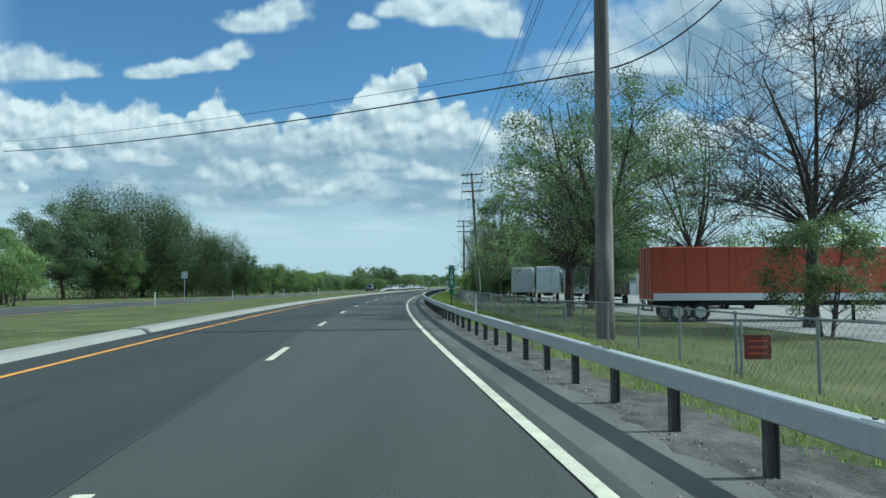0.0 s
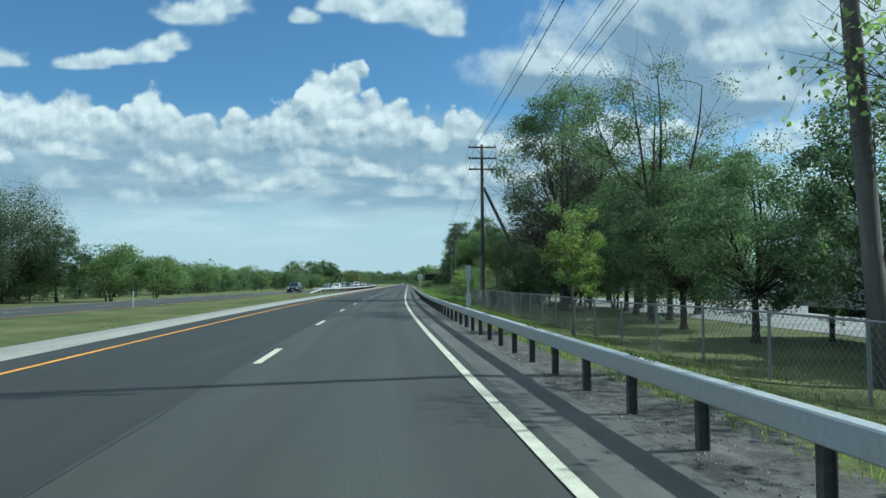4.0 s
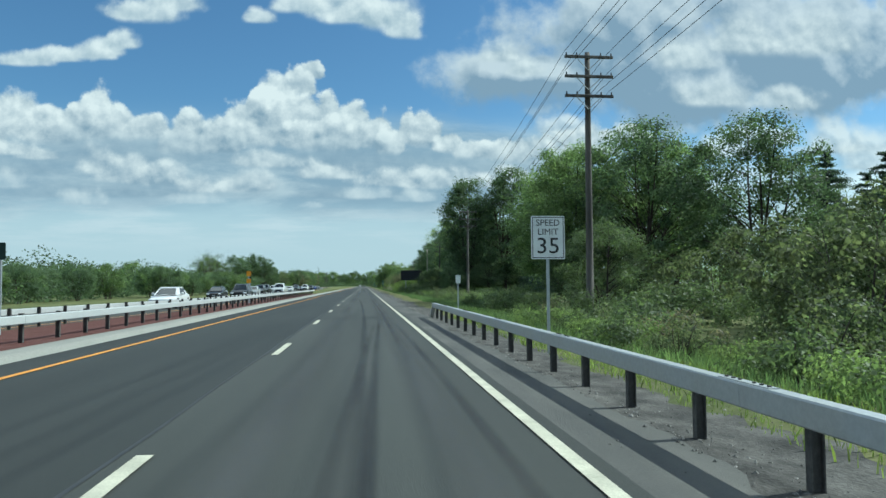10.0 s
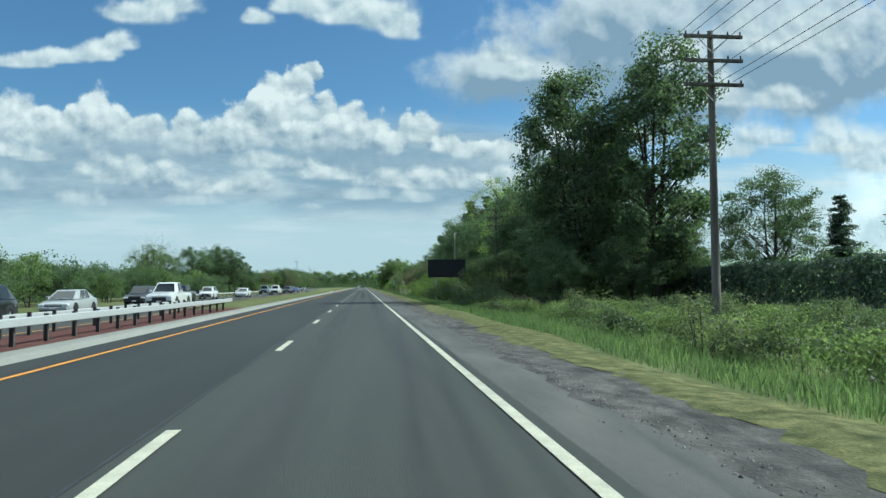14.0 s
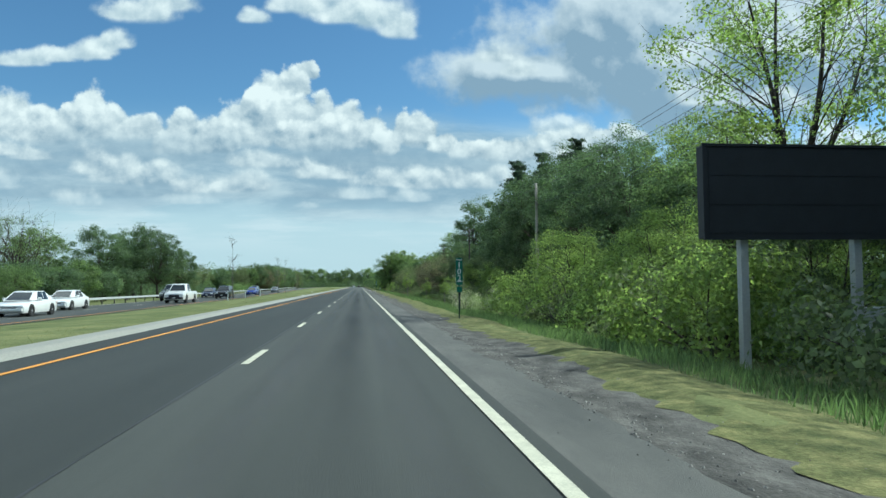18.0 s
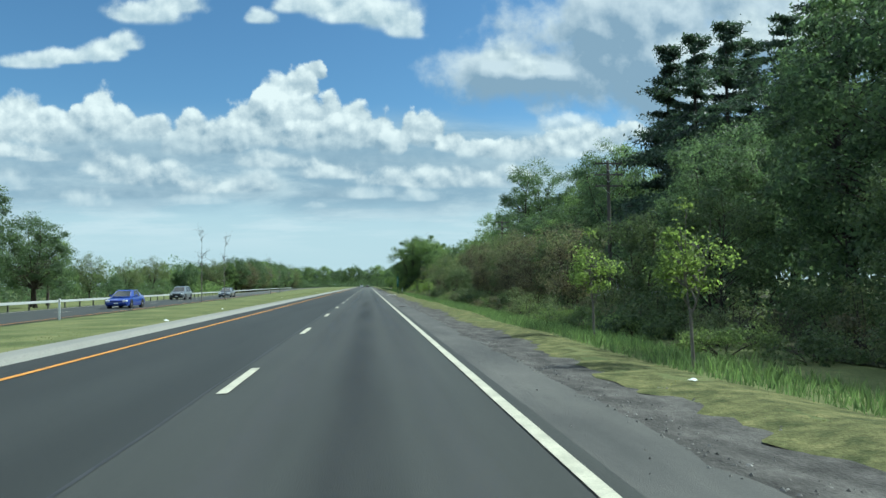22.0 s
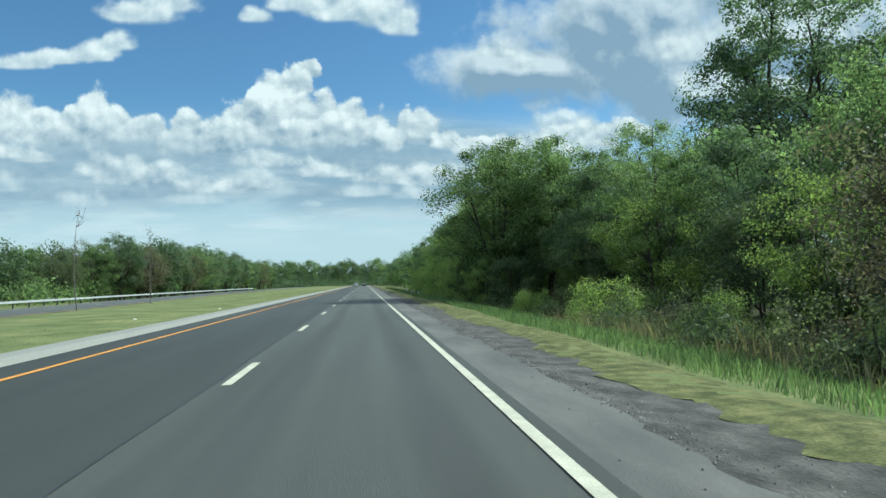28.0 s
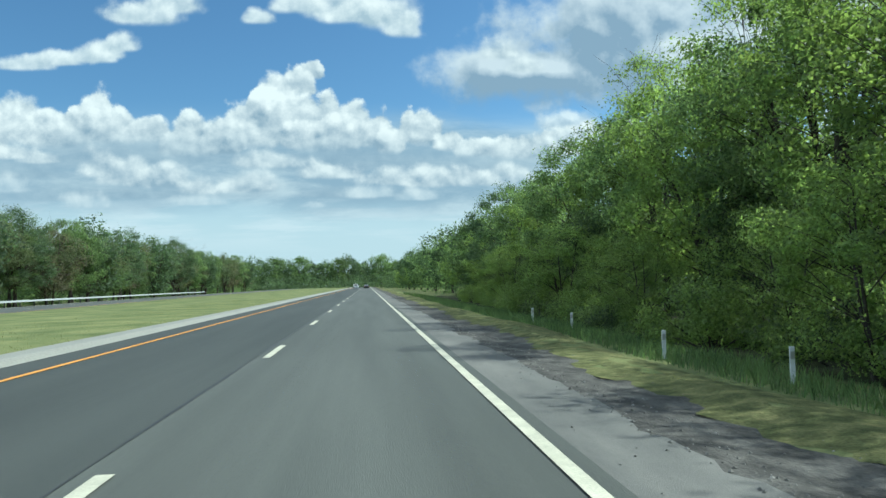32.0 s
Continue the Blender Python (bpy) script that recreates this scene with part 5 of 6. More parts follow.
far_wood(392, 480, 34, 50, 9, 16, 1200, 30, 0.5, LEAF_DARK, "dark wood behind the roadside trees", 1)
far_wood(470, 720, 31, 44, 5, 10, 1000, 26, 0.7, LEAF_DARK, "dark wood behind the roadside trees", 2)
far_wood(570, 720, 18, 30, 1, 5, 700, 26, 0.4, LEAF_MID, "shaded undergrowth inside the roadside wood", 3)
far_wood(372, 560, 20, 32, 1, 7, 800, 26, 0.45, LEAF_DARK, "shaded undergrowth inside the roadside wood", 4)
far_wood(720, 1000, 14, 34, 6, 14, 700, 20, 0.8, LEAF_MID, "distant green wood beside the road", 5)
far_wood(255, 420, 56, 95, 4, 7, 1300, 24, 0.5, LEAF_MID, "distant hedgerow trees beyond the field", 6)
far_wood(316, 345, 20, 32, 2, 12, 260, 26, 0.5, LEAF_DARK, "shaded undergrowth inside the roadside wood", 7)
far_wood(60, 250, 45, 80, 6, 11, 500, 22, 0.7, LEAF_MID, "distant hedgerow trees beyond the yard", 8)
far_wood(0, 330, lambda s: far_edge(s) - 100, 30, 5, 10, 900, 22, 0.8, LEAF_MID, "distant tree line across the field", 9)
far_wood(330, 640, lambda s: far_edge(s) - 85, 30, 6, 11, 900, 22, 0.8, LEAF_DARK, "distant tree line across the field", 10)
far_wood(640, 1000, lambda s: far_edge(s) - 62, 26, 6, 12, 900, 22, 0.8, LEAF_MID, "distant tree line across the field", 11)
far_wood(990, 1060, -150, 60, 3, 13, 2400, 22, 1.0, LEAF_DARK, "hazy wood at the far end of the road", 12)
far_wood(952, 985, -150, 60, 2, 7, 700, 22, 0.8, LEAF_DARK, "hazy undergrowth at the far end of the road", 14)
far_wood(180, 640, lambda s: far_edge(s) - 42, 8, 1.0, 3.8, 1300, 22, 0.5, LEAF_DARK, "green hedgerow along the far field", 15)
far_wood(640, 960, lambda s: far_edge(s) - 30, 8, 1.0, 4.0, 700, 22, 0.6, LEAF_MID, "green hedgerow along the far field", 16)


def long_hedge(s0, s1, lo, hi, top, count, label, seed):
    """A tall clipped hedge: a slab of small dark leaves with a slightly wavy top."""
    rng = np.random.default_rng(seed)
    s, f, g = rng.uniform(s0, s1, count), rng.uniform(size=count), rng.uniform(size=count)
    skin = rng.uniform(size=count) < 0.55
    f = np.where(skin, 0.12 * f ** 2, f)
    h = top * (1 + 0.03 * np.sin(s * 0.5) + 0.03 * np.sin(s * 1.7 + 1))
    z = -0.7 + h * np.where(skin, g, g ** 0.4)
    x = np.interp(s, GRID, LINE_X) + lo + (hi - lo) * f + rng.normal(size=count) * 0.12
    y = np.interp(s, GRID, LINE_Y)
    pts = np.stack([x, y, z], 1)
    out = np.stack([np.where(f < 0.5, -1.0, 1.0), np.zeros(count), np.where(z > h - 1.2, 0.8, 0.0)], 1)
    tagged(new("hedge", leaf_mesh("hedge", pts, 0.27, NEEDLE, rng, out=out)), label, "hedge", "", "stuff")


long_hedge(262, 336, 28.5, 31.0, 3.5, 46000, "long dark clipped hedge behind the open ground", 21)


# ---- grasses ----
def blades(name, s0, s1, count, lo, hi, h0, h1, mat, label, seed):
    """Grass as one mesh of bent blades."""
    rng = np.random.default_rng(seed)
    s, o = rng.uniform(s0, s1, count), lo + (hi - lo) * rng.uniform(size=count)
    clump = np.sin(s * 1.3) * np.sin(s * 0.37 + o) * 0.5 + 0.5
    h = (h0 + (h1 - h0) * rng.uniform(size=count) ** 1.5) * (0.55 + 0.6 * clump)
    a = np.radians(np.interp(s, STATIONS, BEARING))
    x = np.interp(s, GRID, LINE_X) + o * np.cos(a)
    y = np.interp(s, GRID, LINE_Y) + o * np.sin(a)
    z = np.array([ground_z(float(q), float(w)) for q, w in zip(s, o)]) - 0.02
    d = rng.uniform(0, math.tau, count)
    w = 0.005 + 0.006 * rng.uniform(size=count) + h * 0.003
    lean = h * rng.uniform(0.1, 0.55, count)
    e = rng.uniform(0, math.tau, count)
    verts = np.empty((count, 5, 3))
    for k, (f, side) in enumerate(((0, -1), (0, 1), (0.6, 0.7), (1.0, 0), (0.6, -0.7))):
        verts[:, k, 0] = x + np.cos(d) * w * side + np.cos(e) * lean * f * f
        verts[:, k, 1] = y + np.sin(d) * w * side + np.sin(e) * lean * f * f
        verts[:, k, 2] = z + h * f
    data = bpy.data.meshes.new(name)
    data.vertices.add(5 * count)
    data.vertices.foreach_set("co", verts.astype(np.float32).ravel())
    data.loops.add(5 * count)
    data.loops.foreach_set("vertex_index", np.arange(5 * count, dtype=np.int32))
    data.polygons.add(count)
    data.polygons.foreach_set("loop_start", np.arange(0, 5 * count, 5, dtype=np.int32))
    data.update(calc_edges=True)
    data.materials.append(mat)
    return tagged(new(name, data), label, "grass", "", "stuff")


blades("verge_grass", 210, 720, 170000, 4.2, 5.7, 0.012, 0.045, MOWN_BLADE, "short yellowish green grass at the edge of the gravel", 1)
blades("roadside_weeds", -10, 216, 60000, 4.0, 6.2, 0.05, 0.22, WEED, "bright green grass and weeds behind the guardrail", 14)
blades("roadside_weeds", 140, 216, 30000, 6.0, 10.0, 0.10, 0.45, LUSH, "rank weeds between the guardrail and the shrubs", 15)
blades("tall_grass", 216, 720, 190000, 5.6, 8.6, 0.10, 0.42, LUSH, "tall rank grass on the bank", 2)
blades("yard_grass", 8, 170, 26000, 5.2, 14, 0.04, 0.22, BLADE, "rough lawn grass beyond the guardrail", 3)
blades("dry_grass", 142, 166, 8000, 9.0, 14.0, 0.4, 1.0, STRAW, "pale dry standing grass and stalks", 4)
blades("dry_grass", 508, 560, 9000, 8.0, 13.0, 0.4, 1.0, STRAW, "pale dry grass at the wood's edge", 6)
blades("median_grass", -10, 200, 30000, -16, -7.6, 0.015, 0.045, BLADE, "mown median grass", 7)
blades("median_grass", 300, 690, 46000, -15.0, -7.6, 0.015, 0.045, MOWN_BLADE, "mown median grass", 8)
blades("bank_grass", 225, 330, 46000, 8.2, 17, 0.2, 0.6, LUSH, "rank green growth below the trees", 9)


def pebbles(name, s0, s1, count, lo, hi, size, label, seed):
    rng = np.random.default_rng(seed)
    verts, faces = [], []
    for i in range(count):
        s, o = rng.uniform(s0, s1), rng.uniform(lo, hi)
        p = spot(s, o, ground_z(s, o))
        r = size * rng.uniform(0.5, 1.6)
        k = len(verts)
        for q in range(4):
            t = q * math.tau / 4 + rng.uniform(-0.4, 0.4)
            verts.append(p + Vector((math.cos(t) * r * rng.uniform(0.7, 1.2), math.sin(t) * r * rng.uniform(0.7, 1.2), 0.0)))
        verts.append(p + Vector((0, 0, r * rng.uniform(0.5, 0.9))))
        faces += [(k, k + 1, k + 4), (k + 1, k + 2, k + 4), (k + 2, k + 3, k + 4), (k + 3, k, k + 4)]
    return tagged(mesh_object(name, verts, faces, STONE), label, "gravel", "", "stuff")


STONE = material("loose_stone", (0.12, 0.116, 0.108), 0.9, vary=0.2, scale=4, fine=30, island=0.5, second=(0.19, 0.183, 0.17))
pebbles("loose_gravel", 0, 640, 44000, 2.95, 4.4, 0.019, "loose grey gravel stones along the shoulder", 11)
pebbles("loose_gravel", 0, 640, 1600, 2.2, 3.0, 0.014, "scattered grit on the shoulder", 12)

# ---- utility poles ----
def utility_pole(s, off, top, arms, lean=0.0, r=0.2, arm_w=2.5, brace_pole=False):
    words = {0: "thick weathered utility pole with no crossarms", 1: "weathered utility pole coloured pale as if sunlit, standing before the wood", 3: "weathered wooden utility pole with three crossarms"}[arms]
    base = thing("utility_pole", at(s, off) @ pose(0, 0, 0, 0, lean, 0), words, "utility pole", "utility poles along the road")
    h = top - ground_z(s, off)
    bm = bmesh.new()
    for k in range(6):
        rod(bm, (0, 0, h * k / 6 - (0.6 if k == 0 else 0)), (0, 0, h * (k + 1) / 6), r * (1 - 0.06 * k), r * (1 - 0.06 * (k + 1)), 12, caps=(k in (0, 5)))
    bmesh.ops.remove_doubles(bm, verts=bm.verts, dist=0.002)
    part("pole", bm, POLE_AS_LIT if arms == 1 else TIMBER, base, smooth=True)
    for k in range(arms if arms != 1 else 0):
        z, w = h - 0.3 - k * 1.0, arm_w / 2
        part("crossarm", boxed((-w, -r - 0.12, z - 0.07), (w, -r, z + 0.07), 0.012), TIMBER, base)
        brace = rodded((-w * 0.5, -r - 0.04, z - 0.06), (0, -r * 0.8, z - 0.65), 0.02, n=5)
        rod(brace, (w * 0.5, -r - 0.04, z - 0.06), (0, -r * 0.8, z - 0.65), 0.02, n=5)
        part("brace", brace, STEEL, base)
        for x in (-w * 0.93, -w * 0.5, w * 0.5, w * 0.93):
            part("insulator", rodded((x, -r - 0.06, z + 0.07), (x, -r - 0.06, z + 0.22), 0.045, 0.025, 6), WIRE, base)
    if brace_pole:
        part("push_brace", rodded((0.15, 0.1, h * 0.73), (5.4, 0.6, -0.1), 0.14, 0.16, 10), TIMBER, base, "slanting timber prop")
    return base


POLES = ((25.3, 8.3, 19.0, 0, 0, 0.33), (87, 9.7, 15.0, 3, -3.6, 0.2), (139.7, 8.75, 14.0, 3, 0, 0.2), (217.3, 11.3, 13.2, 3, 0.3, 0.2), (281.9, 14.33, 11.8, 3, 0.3, 0.19), (345.2, 17.0, 11.2, 3, 0, 0.19), (407.1, 19.5, 12.4, 1, 0, 0.2), (469.2, 21.5, 12.2, 3, 0, 0.2), (534, 24, 12.5, 3, 0, 0.2))
for _s, _o, _t, _n, _l, _r in POLES:
    utility_pole(_s, _o, _t, _n, _l, _r, brace_pole=abs(_s - 139.7) < 1)


def cable(points, r, sag=0.7, label="thin black overhead power line"):
    path = []
    for a, b in zip(points, points[1:]):
        for i in range(12):
            t = i / 12
            path.append((a.lerp(b, t) - Vector((0, 0, 4 * sag * t * (1 - t))), r))
    path.append((points[-1], r))
    v, f = tubes([path])
    return tagged(mesh_object("power_line", v, f, WIRE), label, "power line", "overhead power lines")


for _dx, _dz in ((-1.15, 0.0), (-0.6, 0.0), (1.15, 0.0), (-1.15, -1.0), (1.15, -1.0), (0.6, -2.0), (1.15, -2.0)):
    cable([spot(-60, 5.5 + _dx, 15 + _dz)] + [spot(s, o + _dx + (-0.8 if abs(s - 87) < 1 else 0), min(t, 15.5) + _dz) for s, o, t, n, l, r in POLES] + [spot(600, 27 + _dx, 12.5 + _dz)], 0.013)
cable([spot(25, 13.3, 12.9), spot(25.3, 8.5, 9.7), spot(60, -30.9, 13.2)], 0.012, 0.4)
cable([spot(25, 13.3, 12.4), spot(25.3, 8.5, 9.2), spot(60, -30.9, 12.4)], 0.032, 0.5, "thick black cable crossing over the road")

# ---- signs ----
SIGN_GREEN = material("sign_green", (0.012, 0.13, 0.085), 0.45, vary=0.12, scale=3, fine=20)
SIGN_WHITE = material("sign_white", (0.72, 0.74, 0.74), 0.45, vary=0.06, scale=3, fine=20)
SIGN_BACK = material("sign_back_metal", (0.42, 0.45, 0.47), 0.5, 0.4, vary=0.1, scale=3, fine=20)
SIGN_YELLOW = material("sign_amber", (0.75, 0.33, 0.02), 0.45, vary=0.08, scale=3)
SIGN_MAROON = material("sign_maroon", (0.13, 0.025, 0.022), 0.6, vary=0.15, scale=3)
SIGN_BLACK = material("matt_black", (0.012, 0.015, 0.020), 0.6, vary=0.2, scale=2, fine=30)
DARK_GREEN = material("dark_green_back", (0.012, 0.035, 0.028), 0.6, vary=0.1)
LETTER_BLACK = material("lettering_black", (0.02, 0.02, 0.02), 0.5, vary=0.02)


def writing(words, size, mat, parent, x, z, y, stretch=1.0):
    """Lettering as a thin mesh on a sign that faces the traffic."""
    c = bpy.data.curves.new("lettering", "FONT")
    c.body, c.size, c.align_x, c.align_y, c.extrude, c.resolution_u = words, size, "CENTER", "CENTER", 0.002, 3
    tmp = new("lettering", c)
    dg = bpy.context.evaluated_depsgraph_get()
    data = bpy.data.meshes.new_from_object(tmp.evaluated_get(dg))
    bpy.data.objects.remove(tmp)
    data.materials.clear()
    data.materials.append(mat)
    ob = new("lettering", data)
    ob.parent = parent
    ob.matrix_world = parent.matrix_world @ pose(x, y, z, 90, 0, 0) @ Matrix.Diagonal((stretch, 1, 1, 1))
    return ob


def plate(parent, name, x0, x1, z0, z1, mat, y=-0.03, round_=0.03, label=""):
    bm = bmesh.new()
    pts = []
    for cx, cz, a0 in ((x1 - round_, z1 - round_, 0), (x0 + round_, z1 - round_, 90), (x0 + round_, z0 + round_, 180), (x1 - round_, z0 + round_, 270)):
        for k in range(4):
            a = radians(a0 + k * 30)
            pts.append((cx + round_ * math.cos(a), cz + round_ * math.sin(a)))
    f = bm.faces.new([bm.verts.new((x, y, z)) for x, z in pts])
    g = bmesh.ops.extrude_face_region(bm, geom=[f])
    bmesh.ops.translate(bm, verts=[v for v in g["geom"] if isinstance(v, bmesh.types.BMVert)], vec=(0, 0.006, 0))
    bmesh.ops.recalc_face_normals(bm, faces=bm.faces)
    ob = part(name, bm, mat, parent, label)
    return ob


def u_post(parent, h, mat, y=0.0):
    bm = boxed((-0.028, y, -0.3), (0.028, y + 0.012, h))
    box(bm, (-0.032, y + 0.012, -0.3), (-0.022, y + 0.04, h))
    box(bm, (0.022, y + 0.012, -0.3), (0.032, y + 0.04, h))
    part("post", bm, mat, parent)


def mile_marker(s, off, digits, label):
    base = thing("mile_marker", at(s, off), label, "road sign", "mile markers")
    u_post(base, 2.45, DARK_GREEN)
    plate(base, "panel", -0.15, 0.15, 1.42, 2.62, SIGN_GREEN)
    writing("MILE", 0.115, SIGN_WHITE, base, 0, 2.53, -0.034)
    for k, ch in enumerate(digits):
        writing(ch, 0.36, SIGN_WHITE, base, 0, 2.30 - k * 0.29, -0.034)
    part("rule", boxed((-0.13, -0.034, 1.575), (0.13, -0.031, 1.59)), SIGN_WHITE, base)
    plate(base, "lower_panel", -0.12, 0.12, 1.12, 1.38, SIGN_GREEN)


mile_marker(38.6, 4.0, "104", "tall narrow green mile marker reading 104 on a post")
mile_marker(361.0, 4.6, "102", "tall narrow green mile marker reading 102 on a post")
mile_marker(515.5, 4.6, "101", "tall narrow green mile marker reading 101 on a post")


def speed_sign(s, off):
    base = thing("speed_limit_sign", at(s, off), "white speed limit sign reading 35 on a thin post", "road sign")
    u_post(base, 3.0, SIGN_BACK)
    plate(base, "panel", -0.38, 0.38, 2.1, 3.06, SIGN_WHITE)
    rim = bmesh.new()
    for lo, hi in (((-0.355, -0.034, 2.125), (0.355, -0.031, 2.14)), ((-0.355, -0.034, 3.02), (0.355, -0.031, 3.035)), ((-0.355, -0.034, 2.14), (-0.34, -0.031, 3.02)), ((0.34, -0.034, 2.14), (0.355, -0.031, 3.02))):
        box(rim, lo, hi)
    part("border", rim, LETTER_BLACK, base)
    writing("SPEED", 0.20, LETTER_BLACK, base, 0, 2.90, -0.034)
    writing("LIMIT", 0.20, LETTER_BLACK, base, 0, 2.70, -0.034)
    writing("35", 0.50, LETTER_BLACK, base, 0, 2.38, -0.034, 1.1)


speed_sign(197.5, 4.1)


def plate_post(s, off, plates, mat, h, label, post=SIGN_BACK, w=0.15):
    base = thing("sign_post", at(s, off), label, "road sign")
    u_post(base, h, post)
    for z0, z1 in plates:
        plate(base, "panel", -w, w, z0, z1, mat)


plate_post(99.4, 3.42, ((1.62, 2.12), (0.72, 1.2)), SIGN_BACK, 2.1, "grey post with two blank metal plates behind the guardrail", w=0.09)
plate_post(157.9, 3.45, ((1.7, 2.25), (0.85, 1.35)), SIGN_BACK, 2.2, "grey post with two blank metal plates behind the guardrail", w=0.09)
plate_post(240.5, -9.0, ((2.15, 2.55), (1.6, 1.95)), SIGN_YELLOW, 2.5, "post with two amber plates standing between the guardrails", w=0.17)
plate_post(243, -9.3, ((1.9, 2.6),), DARK_GREEN, 2.5, "narrow dark green sign turned away, between the guardrails", w=0.12)
plate_post(200, -9.3, ((2.3, 2.85),), DARK_GREEN, 2.8, "dark green sign turned away, on a thin post in the median", w=0.17)
plate_post(204, -10.4, ((2.2, 2.7),), DARK_GREEN, 2.7, "dark green sign turned away, on a thin post in the median", w=0.15)
plate_post(84.4, -24.5, ((2.5, 3.3),), SIGN_BACK, 3.2, "back of a metal road sign beyond the opposite carriageway", w=0.35)
plate_post(217, 4.6, ((1.6, 2.0),), SIGN_WHITE, 2.0, "small white marker plate on a post by the guardrail end", w=0.12)


def message_board():
    base = thing("message_board", at(345.8, 8.3), "black electronic message board, blank, on two grey posts", "message board")
    part("cabinet", boxed((0.0, 0.0, 2.9), (4.75, 0.35, 5.1), 0.02), SIGN_BLACK, base)
    for k in range(3):
        part("display_panel", boxed((0.12, -0.012, 3.02 + k * 0.68), (4.63, -0.002, 3.62 + k * 0.68)), SIGN_BLACK, base)
    frame_ = bmesh.new()
    for lo, hi in (((-0.03, -0.04, 2.87), (4.78, 0.0, 2.93)), ((-0.03, -0.04, 5.07), (4.78, 0.0, 5.13)), ((-0.03, -0.04, 2.93), (0.04, 0.0, 5.07)), ((4.71, -0.04, 2.93), (4.78, 0.0, 5.07))):
        box(frame_, lo, hi)
    part("bezel", frame_, SIGN_BLACK, base)
    for x in (1.02, 3.9):
        part("post", boxed((x - 0.1, 0.1, -0.4), (x + 0.1, 0.3, 2.9), 0.01), STEEL, base)
    part("control_box", boxed((4.0, -0.05, 0.0), (4.75, 0.45, 1.25), 0.02), STEEL, base, "grey steel control cabinet")


message_board()

# ---- truck yard ----
LOT = material("yard_asphalt", (0.17, 0.17, 0.165), 0.85, vary=0.2, scale=0.3, fine=30, second=(0.22, 0.215, 0.2))
strip("truck_yard", LOT, 17.5, 75, 15, 172, 6, 0.03, 4, label="pale worn asphalt of the truck yard", zfun=ground_z)
TRAILER_WHITE = material("trailer_white", (0.68, 0.71, 0.74), 0.45, vary=0.08, scale=0.8, fine=10, second=(0.58, 0.61, 0.64))
TRAILER_RED = material("trailer_orange_red", (0.42, 0.075, 0.03), 0.5, vary=0.12, scale=0.6, fine=8, second=(0.36, 0.065, 0.03))
TRAILER_BROWN = material("trailer_dull_brown", (0.20, 0.17, 0.14), 0.6, vary=0.15, scale=0.8, fine=10)
RUBBER = material("tyre_rubber", (0.02, 0.02, 0.02), 0.9, vary=0.1)
HUB = material("wheel_metal", (0.5, 0.5, 0.5), 0.4, 0.7, vary=0.08)
CHASSIS = material("dark_chassis", (0.025, 0.026, 0.028), 0.8, vary=0.2)


def wheel(parent, x, y, r, w, side):
    """side: +1 where the outside faces +x."""
    bm = bmesh.new()
    prof = ((0.62, -0.5), (0.95, -0.5), (1.0, -0.35), (1.0, 0.35), (0.95, 0.5), (0.62, 0.5))
    n = 18
    rings = [[bm.verts.new((x + q * w, y + r * p * math.cos(k * math.tau / n), r + r * p * math.sin(k * math.tau / n))) for k in range(n)] for p, q in prof]
    for a, b in zip(rings, rings[1:] + rings[:1]):
        for k in range(n):
            bm.faces.new((a[k], a[(k + 1) % n], b[(k + 1) % n], b[k]))
    bmesh.ops.recalc_face_normals(bm, faces=bm.faces)
    tyre = part("wheel", bm, RUBBER, parent, smooth=True)
    hub = rodded((x - w * 0.42, y, r), (x + w * 0.42, y, r), r * 0.64, r * 0.58, 14)
    rod(hub, (x + side * w * 0.4, y, r), (x + side * w * 0.52, y, r), r * 0.2, r * 0.15, 8)
    part("rim", hub, HUB, tyre)


